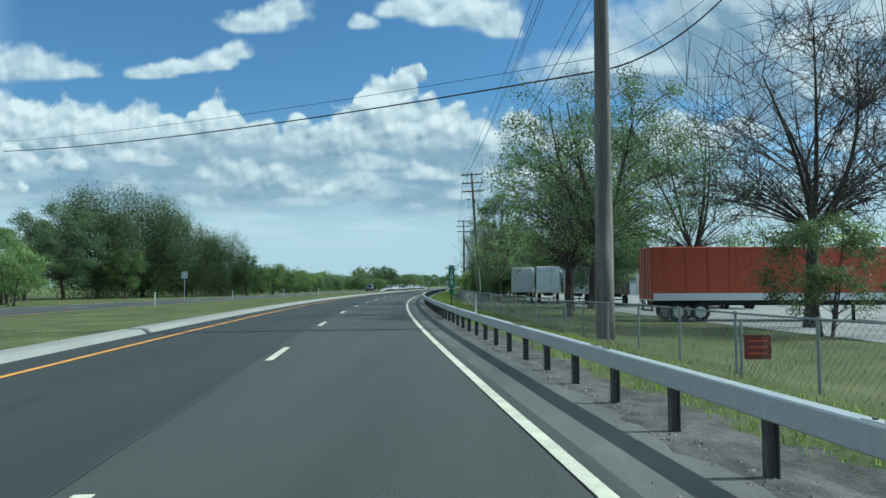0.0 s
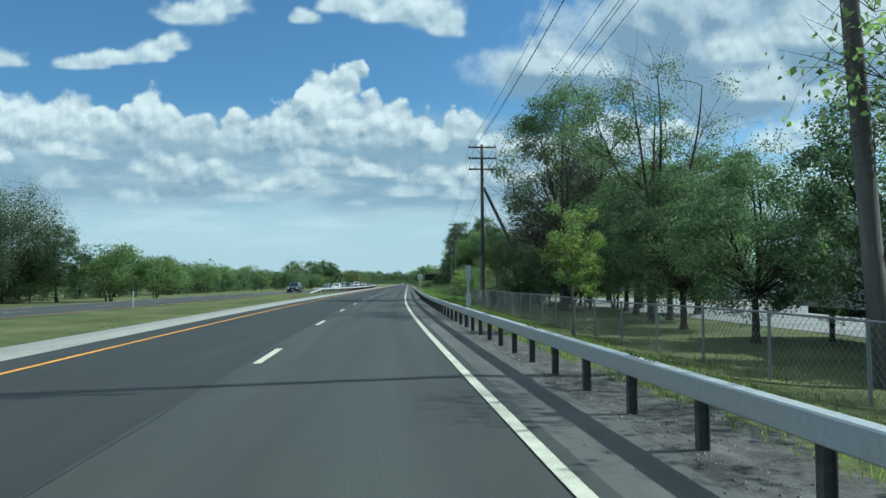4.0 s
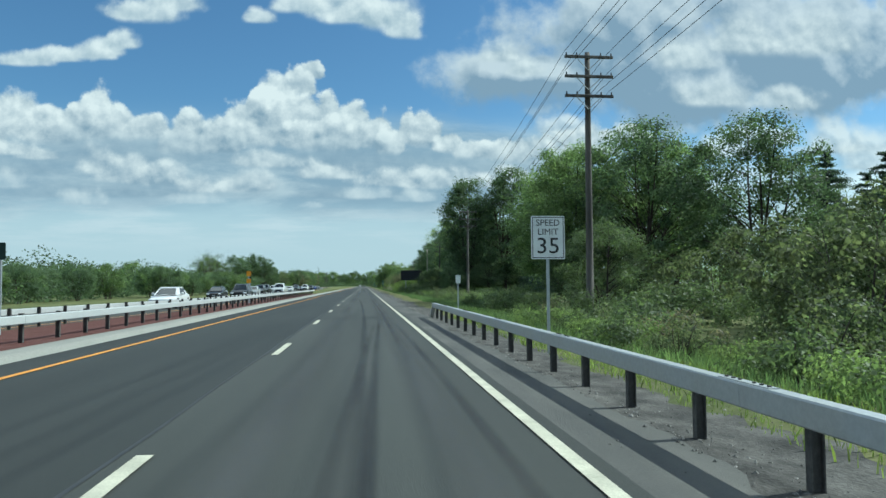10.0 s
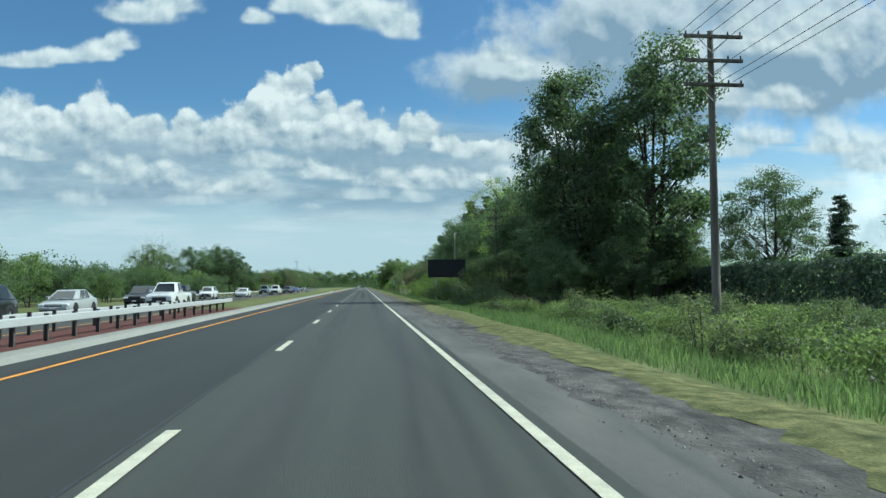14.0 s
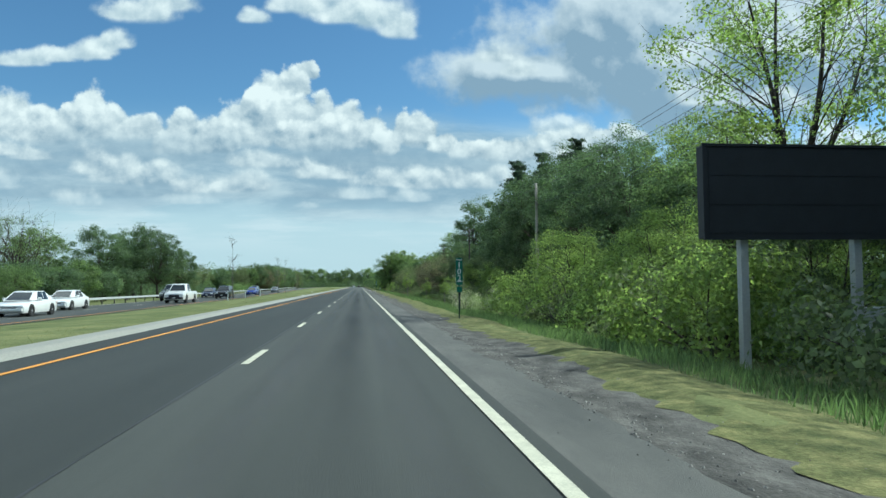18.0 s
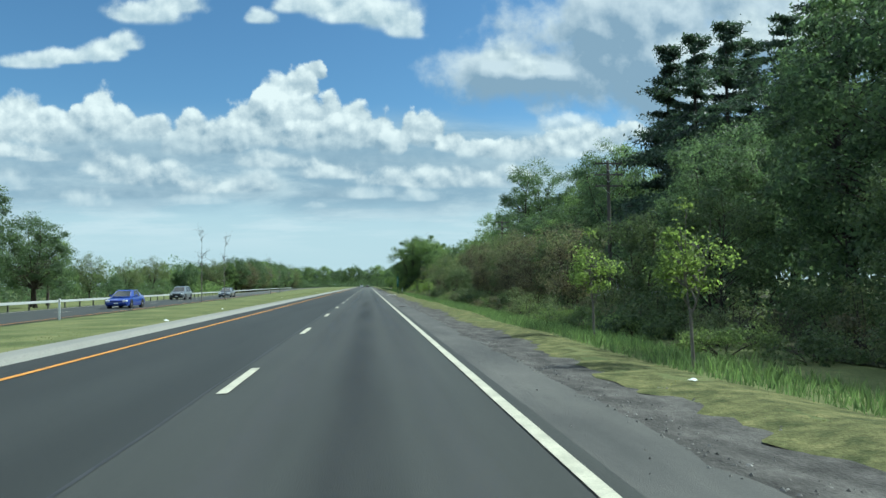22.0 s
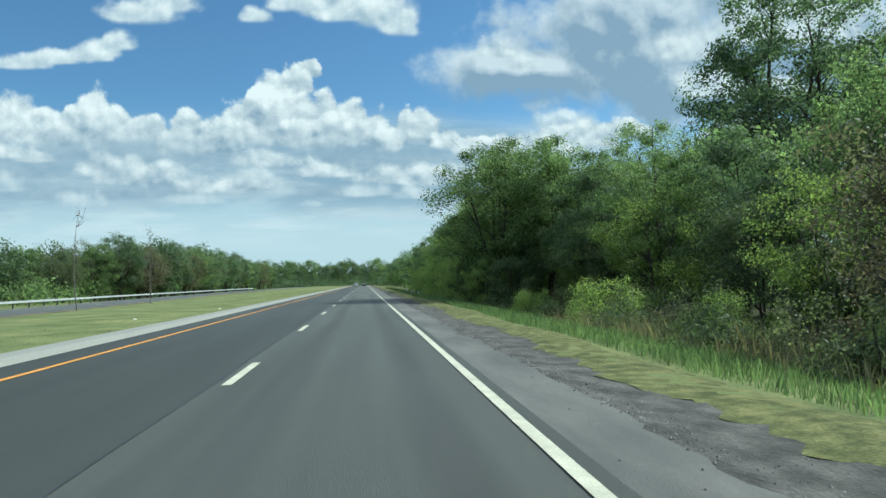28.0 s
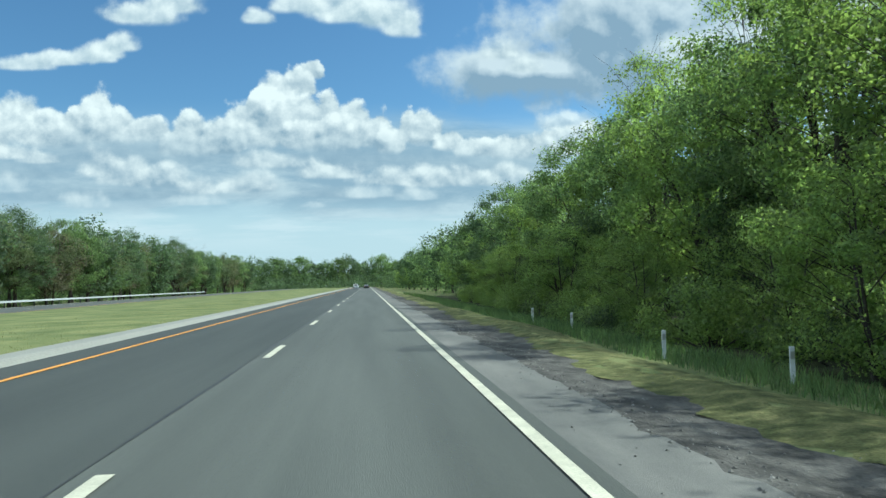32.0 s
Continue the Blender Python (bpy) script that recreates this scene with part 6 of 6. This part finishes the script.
def trailer(s, off, turn, skin, length, label, low=None):
    """A box trailer: its length runs along its own y, its near end at y = 0."""
    base = thing("semi_trailer", at(s, off, turn=turn), label, "semi trailer", "parked semi trailers")
    w, z0, z1 = 1.28, 1.15, 4.1
    part("body", boxed((-w, 0, z0 + (0.4 if low else 0)), (w, length, z1), 0.03), skin, base)
    if low:
        part("lower_panel", boxed((-w - 0.004, 0.01, z0), (w + 0.004, length - 0.01, z0 + 0.4)), low, base)
    rib_data, k = None, 0.6
    while k < length - 0.3:
        for sx in (-1, 1):
            if rib_data is None:
                rib = part("rib", boxed((-0.02, -0.02, z0 + 0.45), (0.02, 0.02, z1 - 0.1)), skin, base)
                rib_data = rib.data
            else:
                rib = new("rib", rib_data)
                rib.parent = base
            rib.location = (sx * (w + 0.003), k, 0)
        k += 1.22
    for sx in (-1, 1):
        door = part("rear_door", boxed((min(sx * 0.02, sx * (w - 0.06)), -0.035, z0 + 0.08), (max(sx * 0.02, sx * (w - 0.06)), 0.0, z1 - 0.08), 0.008), skin, base)
        for x in (0.35, 0.8):
            part("lock_bar", rodded((sx * x, -0.06, z0 + 0.05), (sx * x, -0.06, z1 - 0.1), 0.018, n=6), HUB, door)
    for sx in (-1, 1):
        part("tail_light", boxed((sx * 1.0 - 0.14, -0.06, z0 - 0.12), (sx * 1.0 + 0.14, -0.02, z0 - 0.02)), TRAILER_RED, base)
    ch = boxed((-0.5, 0.2, 0.85), (0.5, length - 0.3, z0))
    box(ch, (-1.1, -0.02, 0.55), (1.1, 0.08, 0.65))
    box(ch, (-0.9, 0.0, 0.6), (-0.8, 0.08, z0))
    box(ch, (0.8, 0.0, 0.6), (0.9, 0.08, z0))
    part("chassis", ch, CHASSIS, base)
    for y in (1.4, 2.65):
        for sx in (-1, 1):
            wheel(base, sx * 1.05, y, 0.52, 0.3, sx)
    legs = boxed((-0.9, length - 2.9, 0.0), (-0.78, length - 2.75, z0))
    box(legs, (0.78, length - 2.9, 0.0), (0.9, length - 2.75, z0))
    part("landing_gear", legs, CHASSIS, base)
    return base


trailer(40.5, 15.2, -92, TRAILER_RED, 14.2, "orange-red semi trailer with a white lower band, parked in the yard", TRAILER_WHITE)
trailer(86, 14.6, -8, TRAILER_WHITE, 14.0, "white semi trailer parked with its doors to the road")
trailer(81, 16.9, -8, TRAILER_WHITE, 14.0, "white semi trailer parked beside another")
trailer(76.5, 19.3, -8, TRAILER_WHITE, 14.0, "white semi trailer parked in the row")
trailer(72.5, 22.4, -8, TRAILER_BROWN, 13.0, "dull brown semi trailer at the end of the row")
trailer(66.5, 26.0, -8, TRAILER_WHITE, 13.0, "white semi trailer half hidden by trees")
trailer(60.5, 30.0, -8, TRAILER_BROWN, 13.0, "dull brown semi trailer half hidden by trees")

# chain-link fence
FENCE = material("fence_steel", (0.22, 0.23, 0.23), 0.6, 0.4, vary=0.15)


def fence(s0, s1, off, h=1.25):
    base = thing("chain_link_fence", Matrix.Identity(4), "low grey chain-link fence on thin posts along the yard", "fence")
    n = int((s1 - s0) / 2.8)
    post = None
    for i in range(n + 1):
        s = s0 + i * 2.8
        p = spot(s, off, ground_z(s, off))
        if post is None:
            post = part("post", rodded((0, 0, -0.2), (0, 0, h + 0.04), 0.032, n=8), FENCE, base)
            q = post
        else:
            q = post.copy()
            scene.collection.objects.link(q)
        q.matrix_world = pose(p.x, p.y, p.z, random.uniform(-1.5, 1.5), random.uniform(-1.5, 1.5), 0)
    path = [(spot(s0 + i * 2.8, off, ground_z(s0 + i * 2.8, off) + h), 0.022) for i in range(n + 1)]
    v, f = tubes([path])
    mesh_object("top_rail", v, f, FENCE, base)
    paths = []
    step = 0.16
    m = int((s1 - s0) / step)
    for i in range(m):
        s = s0 + i * step
        for d in (-h, h):
            e = s + d
            if s0 <= e <= s1:
                paths.append([(spot(s, off, ground_z(s, off) + 0.02), 0.0028), (spot(e, off, ground_z(e, off) + h), 0.0028)])
    v, f = tubes(paths)
    ob = mesh_object("mesh", v, f, FENCE, base)
    ob["kind"] = "stuff"


fence(6, 138, 7.6)
_sign = thing("fence_sign", at(13.4, 7.5), "small maroon notice with unreadable pale lines on the fence", "sign")
plate(_sign, "panel", -0.27, 0.27, 0.40, 0.86, SIGN_MAROON)
_bars = bmesh.new()
for _k in range(3):
    box(_bars, (-0.20, -0.036, 0.49 + _k * 0.12), (0.20, -0.031, 0.53 + _k * 0.12))
part("lines", _bars, TRAILER_RED, _sign)
_post = part("post", rodded((-0.31, 0, -0.1), (-0.31, 0, 1.15), 0.03), FENCE, _sign)

# low buildings behind the yard
WALL_GREY = material("block_wall", (0.36, 0.38, 0.39), 0.85, vary=0.12, scale=0.5, fine=8, second=(0.30, 0.32, 0.33))
ROOF_GREY = material("flat_roof", (0.12, 0.12, 0.12), 0.9, vary=0.15)
GLASS_DARK = material("dark_glass", (0.02, 0.025, 0.03), 0.08, vary=0.05, spec=0.6)


def low_building(s, off, w, d, h, wall, label, doors=3):
    base = thing("low_building", at(s, off), label, "building")
    part("wall", boxed((0, 0, -0.2), (w, d, h)), wall, base)
    part("roof", boxed((-0.3, -0.3, h), (w + 0.3, d + 0.3, h + 0.25), 0.03), ROOF_GREY, base)
    for k in range(doors):
        x = w * (k + 0.5) / doors
        door = part("door", boxed((x - 1.3, -0.05, 0), (x + 1.3, 0.0, 2.3), 0.01), TRAILER_WHITE, base)
        for q in range(4):
            part("door_panel", boxed((x - 1.2, -0.07, 0.12 + q * 0.55), (x + 1.2, -0.05, 0.55 + q * 0.55)), TRAILER_WHITE, door)
    for k in range(doors + 1):
        x = w * k / doors
        if 1 < x < w - 1:
            win = part("window", boxed((x - 0.5, -0.03, 1.2), (x + 0.5, 0.0, 2.2)), GLASS_DARK, base)
            part("sill", boxed((x - 0.6, -0.1, 1.12), (x + 0.6, 0.0, 1.2)), WALL_GREY, win)


low_building(158, 40, 32, 14, 3.4, WALL_GREY, "long low grey building at the back of the yard")
low_building(236, 52, 24, 10, 3.0, TRAILER_WHITE, "low white shed seen between the shrubs", 4)
low_building(497, 31, 10, 8, 2.9, TRAILER_WHITE, "small pale building deep in the trees", 2)


def cone(s, off):
    base = thing("traffic_cone", at(s, off), "orange traffic cone standing in the yard", "traffic cone")
    part("base", boxed((-0.2, -0.2, 0.03), (0.2, 0.2, 0.07), 0.01), TRAILER_RED, base)
    part("body", rodded((0, 0, 0.07), (0, 0, 0.75), 0.14, 0.03, 12), CONE, base, smooth=True)
    part("band", rodded((0, 0, 0.42), (0, 0, 0.52), 0.088, 0.07, 12, caps=False), SIGN_WHITE, base)


CONE = material("cone_orange", (0.75, 0.08, 0.03), 0.5, vary=0.06)
cone(142.3, 30.8)
cone(88, 12.2)

# white rag on the shoulder
def rag(s, off):
    rng = np.random.default_rng(5)
    bm = bmesh.new()
    nx, ny = 14, 7
    vs = [[bm.verts.new(((i / nx - 0.5) * 1.5 + rng.normal() * 0.015, (j / ny - 0.5) * 0.55 * (1 - 0.35 * abs(i / nx - 0.6)) + rng.normal() * 0.015, 0.03 + 0.03 * abs(math.sin(i * 1.3 + j * 0.9)) + 0.02 * rng.uniform())) for j in range(ny + 1)] for i in range(nx + 1)]
    for i in range(nx):
        for j in range(ny):
            bm.faces.new((vs[i][j], vs[i + 1][j], vs[i + 1][j + 1], vs[i][j + 1]))
    ob = part("discarded_sheet", bm, SIGN_WHITE)
    ob.matrix_world = at(s, off, ground_z(s, off) + 0.004, 8)
    tagged(ob, "crumpled white plastic sheet lying on the shoulder gravel", "litter")


rag(510.7, 3.5)


def litter(s, off, size, mat, label, name="litter_scrap"):
    rng = np.random.default_rng(int(s * 7) % 1000)
    bm = bmesh.new()
    ring = [bm.verts.new((math.cos(k) * size * rng.uniform(0.5, 1.1), math.sin(k) * size * rng.uniform(0.5, 1.1), rng.uniform(0, size * 0.4))) for k in np.arange(0, math.tau - 0.1, math.tau / 7)]
    top = bm.verts.new((0, 0, size * 0.6))
    for k in range(len(ring)):
        bm.faces.new((ring[k], ring[(k + 1) % len(ring)], top))
    ob = part(name, bm, mat)
    ob.matrix_world = at(s, off)
    tagged(ob, label, "litter")


for _s, _o, _z in ((417.2, 5.0, 0.10), (437, -7.9, 0.14), (452, -8.6, 0.12), (546, -9.2, 0.10), (561, -9.8, 0.12), (572, -8.3, 0.11), (498, -10.4, 0.13), (362, 3.9, 0.08), (62, 5.4, 0.14), (146, 4.3, 0.09)):
    litter(_s, _o, _z, SIGN_WHITE, "small scrap of white litter on the grass")
litter(155, -6.4, 0.13, CHASSIS, "dark scrap of tyre lying by the kerb")
litter(46, 3.8, 0.25, CHASSIS, "dark rubber scrap at the foot of a guardrail post")


# tangle of wire on the shoulder
def wire_tangle(s, off):
    rng = np.random.default_rng(3)
    base = spot(s, off, ground_z(s, off) + 0.02)
    path, a = [], 0.0
    for k in range(46):
        a += 0.45 + 0.25 * rng.normal()
        path.append((base + Vector((0.17 * math.cos(a) * (0.4 + k / 60) + 0.04 * rng.normal(), 0.26 * math.sin(a * 0.8) + 0.05 * rng.normal(), 0.03 * rng.uniform())), 0.006))
    v, f = tubes([path])
    tagged(mesh_object("wire_tangle", v, f, CHASSIS), "dark tangle of wire lying on the asphalt shoulder", "litter")


wire_tangle(454.3, 2.35)


# white marker posts
def marker_post(s, off, h=1.05):
    base = thing("marker_post", at(s, off), "thin white plastic marker post in the grass", "marker post", "white marker posts")
    part("blade", boxed((-0.045, -0.012, -0.15), (0.045, 0.012, h), 0.006), SIGN_WHITE, base)
    part("reflector", boxed((-0.035, -0.018, h - 0.2), (0.035, -0.0121, h - 0.08)), HUB, base)


for _s, _o in ((36, 5.0), (56, -17.2), (76, -16.6), (98, -16.0), (122, -15.7), (414, -14.4), (428, -14.6), (444, -14.8), (623.5, 6.3), (620.0, 6.95), (635.9, 6.4), (633.8, 7.3), (529, 5.9)):
    marker_post(_s, _o, 0.6 if _s > 600 else 1.05)


# ---- vehicles on the opposite carriageway ----
CAR_GLASS = material("car_glass", (0.015, 0.02, 0.024), 0.05, vary=0.05, spec=0.7)
LAMP = material("headlamp", (0.8, 0.82, 0.85), 0.1, vary=0.03, spec=0.8)
TRIM = material("black_trim", (0.02, 0.02, 0.022), 0.6, vary=0.1)
PAINTS = {}


def car_paint(name, rgb):
    if name not in PAINTS:
        PAINTS[name] = material("car_paint_" + name, rgb, 0.28, 0.1, vary=0.05, scale=1, coat=0.7, spec=0.5)
    return PAINTS[name]


def loft(rings):
    """A closed skin through rings of equal length."""
    bm = bmesh.new()
    vs = [[bm.verts.new(p) for p in ring] for ring in rings]
    n = len(rings[0])
    for a, b in zip(vs, vs[1:]):
        for k in range(n):
            bm.faces.new((a[k], a[(k + 1) % n], b[(k + 1) % n], b[k]))
    bm.faces.new(vs[0][::-1]), bm.faces.new(vs[-1])
    bmesh.ops.recalc_face_normals(bm, faces=bm.faces)
    return bm


SHAPES = {
    # length, half width, clearance, stations of (y, deck height, width factor), cabin (y0, y1, y2, y3), roof height, wheel radius, wheel stations
    "sedan": (4.7, 0.90, 0.20, ((0.0, 0.62, 0.80), (0.12, 0.70, 0.93), (0.7, 0.80, 0.99), (1.3, 0.90, 1.0), (3.3, 0.95, 1.0), (4.2, 0.98, 0.98), (4.62, 0.92, 0.90), (4.7, 0.80, 0.82)), (1.05, 1.95, 3.35, 4.25), 1.45, 0.32, (0.92, 3.68)),
    "suv": (4.7, 0.94, 0.24, ((0.0, 0.80, 0.82), (0.12, 0.90, 0.95), (0.6, 1.00, 1.0), (1.2, 1.06, 1.0), (3.6, 1.08, 1.0), (4.5, 1.08, 0.97), (4.65, 1.00, 0.92), (4.7, 0.80, 0.86)), (1.0, 1.75, 4.0, 4.58), 1.72, 0.36, (0.92, 3.68)),
    "pickup": (5.8, 1.00, 0.32, ((0.0, 0.95, 0.86), (0.12, 1.08, 0.96), (0.8, 1.16, 1.0), (1.5, 1.20, 1.0), (3.7, 1.22, 1.0), (3.75, 1.20, 1.0), (5.7, 1.20, 1.0), (5.8, 1.10, 0.97)), (1.35, 2.05, 3.3, 3.65), 1.92, 0.41, (1.05, 4.6)),
}


def soften(bm, angle=0.6):
    """Rounded shading but for true creases."""
    for e in bm.edges:
        e.smooth = len(e.link_faces) == 2 and e.calc_face_angle(0.0) < angle
    return bm


def car(kind, paint, s, off, label, turn=0.0):
    """A vehicle that faces the camera's way of coming: its nose towards lower stations."""
    length, hw, clear, deck, cab, roof, wr, axles = SHAPES[kind]
    base = thing("pickup_truck" if kind == "pickup" else "car", at(s, off, other_z(s) + 0.035, turn), label, "pickup truck" if kind == "pickup" else "car", "vehicles on the opposite carriageway")
    rings = []
    for y, z, f in deck:
        w = hw * f
        low = clear + (0.12 if y in (deck[0][0], deck[-1][0]) else 0)
        rings.append([(-w * 0.94, y, low), (-w, y, low + 0.14), (-w, y, z * 0.72), (-w * 0.94, y, z * 0.93), (-w * 0.80, y, z), (w * 0.80, y, z), (w * 0.94, y, z * 0.93), (w, y, z * 0.72), (w, y, low + 0.14), (w * 0.94, y, low)])
    part("body", soften(loft(rings)), paint, base, smooth=True)
    y0, y1, y2, y3 = cab
    zb = float(np.interp((y1 + y2) / 2, [d[0] for d in deck], [d[1] for d in deck])) - 0.03
    wb, wt = hw * 0.90, hw * 0.70
    bm = bmesh.new()
    lowr = [bm.verts.new(p) for p in ((-wb * 0.93, y0, zb), (wb * 0.93, y0, zb), (wb, (y0 + y1) / 2 + 0.2, zb), (wb, y2, zb), (wb * 0.93, y3, zb), (-wb * 0.93, y3, zb), (-wb, y2, zb), (-wb, (y0 + y1) / 2 + 0.2, zb))]
    topr = [bm.verts.new(p) for p in ((-wt * 0.92, y1, roof - 0.06), (wt * 0.92, y1, roof - 0.06), (wt, y1 + 0.25, roof - 0.02), (wt, y2 - 0.1, roof - 0.02), (wt * 0.92, y2, roof - 0.06), (-wt * 0.92, y2, roof - 0.06), (-wt, y2 - 0.1, roof - 0.02), (-wt, y1 + 0.25, roof - 0.02))]
    for k in range(8):
        bm.faces.new((lowr[k], lowr[(k + 1) % 8], topr[(k + 1) % 8], topr[k]))
    crown = [bm.verts.new((v.co.x * 0.72, v.co.y * 0.8 + (y1 + y2) * 0.1, roof)) for v in topr]
    for k in range(8):
        bm.faces.new((topr[k], topr[(k + 1) % 8], crown[(k + 1) % 8], crown[k]))
    bm.faces.new(crown)
    bmesh.ops.recalc_face_normals(bm, faces=bm.faces)
    part("cabin", soften(bm), paint, base, smooth=True)

    def pane(name, corners, lift):
        m = bmesh.new()
        c = sum((Vector(p) for p in corners), Vector()) / 4
        q = [Vector(p) * 0.88 + c * 0.12 for p in corners]
        nrm = (q[1] - q[0]).cross(q[2] - q[0]).normalized()
        if nrm.dot(lift) < 0:
            nrm.negate()
        a = [m.verts.new(p + nrm * 0.012) for p in q]
        b = [m.verts.new(p - nrm * 0.01) for p in q]
        m.faces.new(a), m.faces.new(b[::-1])
        for k in range(4):
            m.faces.new((a[k], b[k], b[(k + 1) % 4], a[(k + 1) % 4]))
        bmesh.ops.recalc_face_normals(m, faces=m.faces)
        part(name, m, CAR_GLASS, base)

    pane("windscreen", ((-wb * 0.93, y0, zb), (wb * 0.93, y0, zb), (wt * 0.92, y1, roof - 0.06), (-wt * 0.92, y1, roof - 0.06)), Vector((0, -1, 0.3)))
    pane("rear_window", ((-wb * 0.93, y3, zb), (wb * 0.93, y3, zb), (wt * 0.92, y2, roof - 0.06), (-wt * 0.92, y2, roof - 0.06)), Vector((0, 1, 0.3)))
    ym, ys = (y1 + y2) / 2 + 0.1, (y0 + y1) / 2 + 0.2
    for sx in (-1, 1):
        pane("side_window", ((sx * wb, ys, zb), (sx * wb, ym, zb), (sx * wt, ym, roof - 0.02), (sx * wt, y1 + 0.25, roof - 0.02)), Vector((sx, 0, 0)))
        pane("side_window", ((sx * wb, ym, zb), (sx * wb, y2, zb), (sx * wt, y2 - 0.1, roof - 0.02), (sx * wt, ym, roof - 0.02)), Vector((sx, 0, 0)))
        part("headlight", boxed((sx * hw * 0.72 - 0.17, -0.03, deck[0][1] * 0.82), (sx * hw * 0.72 + 0.17, 0.2, deck[0][1] * 0.82 + 0.15), 0.03), LAMP, base)
        part("tail_light", boxed((sx * hw * 0.76 - 0.1, length - 0.12, deck[-1][1] * 0.75), (sx * hw * 0.76 + 0.1, length + 0.02, deck[-1][1] * 0.98), 0.02), TRAILER_RED, base)
        part("mirror", boxed((sx * (hw + 0.09) - 0.09, ys - 0.05, zb + 0.02), (sx * (hw + 0.09) + 0.09, ys + 0.08, zb + 0.17), 0.03), paint, base)
        for y in axles:
            wheel(base, sx * (hw - 0.09), y, wr, 0.22, sx)
            arch = rodded((sx * (hw - 0.2), y, wr + 0.02), (sx * (hw + 0.006), y, wr + 0.02), wr * 1.16, n=16)
            part("wheel_arch", arch, TRIM, base)
    part("grille", boxed((-hw * 0.5, -0.025, deck[0][1] * 0.55), (hw * 0.5, 0.1, deck[0][1] * 0.88), 0.02), TRIM, base)
    part("front_bumper", boxed((-hw * 0.86, -0.06, clear + 0.1), (hw * 0.86, 0.16, clear + 0.28), 0.03), TRIM if kind != "sedan" else paint, base)
    part("number_plate", boxed((-0.16, -0.075, clear + 0.16), (0.16, -0.06, clear + 0.26)), SIGN_WHITE, base)
    if kind == "pickup":
        part("load_bed", boxed((-hw * 0.84, 3.85, 1.16), (hw * 0.84, 5.65, 1.208)), TRIM, base)
    return base


BLACK, NAVY, WHITE_P, SILVER, GREY_P, BLUE = (car_paint("black", (0.012, 0.013, 0.016)), car_paint("navy", (0.012, 0.02, 0.06)), car_paint("white", (0.72, 0.73, 0.73)), car_paint("silver", (0.38, 0.40, 0.40)), car_paint("grey", (0.13, 0.15, 0.17)), car_paint("blue", (0.01, 0.04, 0.28)))
for _k, _p, _s, _f, _l in (
        ("suv", BLACK, 193, 2.4, "black boxy off-road car"), ("sedan", BLACK, 246, 6.2, "black sedan with its headlights towards us"), ("suv", BLACK, 262, 2.4, "dark sport utility car"),
        ("sedan", WHITE_P, 232, 2.4, "white sedan behind the median rails"), ("sedan", BLACK, 268, 6.2, "black sedan following another car"), ("suv", BLACK, 286, 6.2, "dark sport utility car on the far lane"),
        ("sedan", SILVER, 297, 6.2, "silver hatchback car on the far carriageway"), ("suv", BLACK, 318, 6.2, "black sport utility car"), ("pickup", WHITE_P, 308, 2.4, "white pickup truck on the far carriageway"), ("pickup", BLACK, 340, 6.2, "black pickup truck on the far carriageway"),
        ("suv", WHITE_P, 356, 6.2, "white estate car with a dark lower edge"), ("sedan", WHITE_P, 373, 4.0, "white sedan on the far carriageway"), ("pickup", GREY_P, 417, 6.2, "grey pickup truck on the far carriageway"),
        ("pickup", WHITE_P, 404, 2.4, "white pickup truck on the far carriageway"), ("sedan", NAVY, 441, 6.2, "navy blue sedan on the far carriageway"), ("sedan", BLUE, 466, 2.6, "bright blue sedan on the far carriageway"), ("suv", GREY_P, 503, 6.0, "silver-grey car on the far carriageway"), ("sedan", GREY_P, 519, 2.4, "grey car on the far carriageway"),
        ("sedan", WHITE_P, 385, 6.2, "white car far off on the opposite carriageway"), ("suv", BLACK, 430, 2.4, "dark car far off on the opposite carriageway")):
    car(_k, _p, _s, far_edge(_s) - _f, _l)
for _k, _p, _s, _o, _l in (("sedan", BLACK, 868, 0.0, "dark car far ahead on the road"), ("suv", WHITE_P, 884, -3.8, "white car far ahead on the road")):
    car(_k, _p, _s, _o, _l, 180)
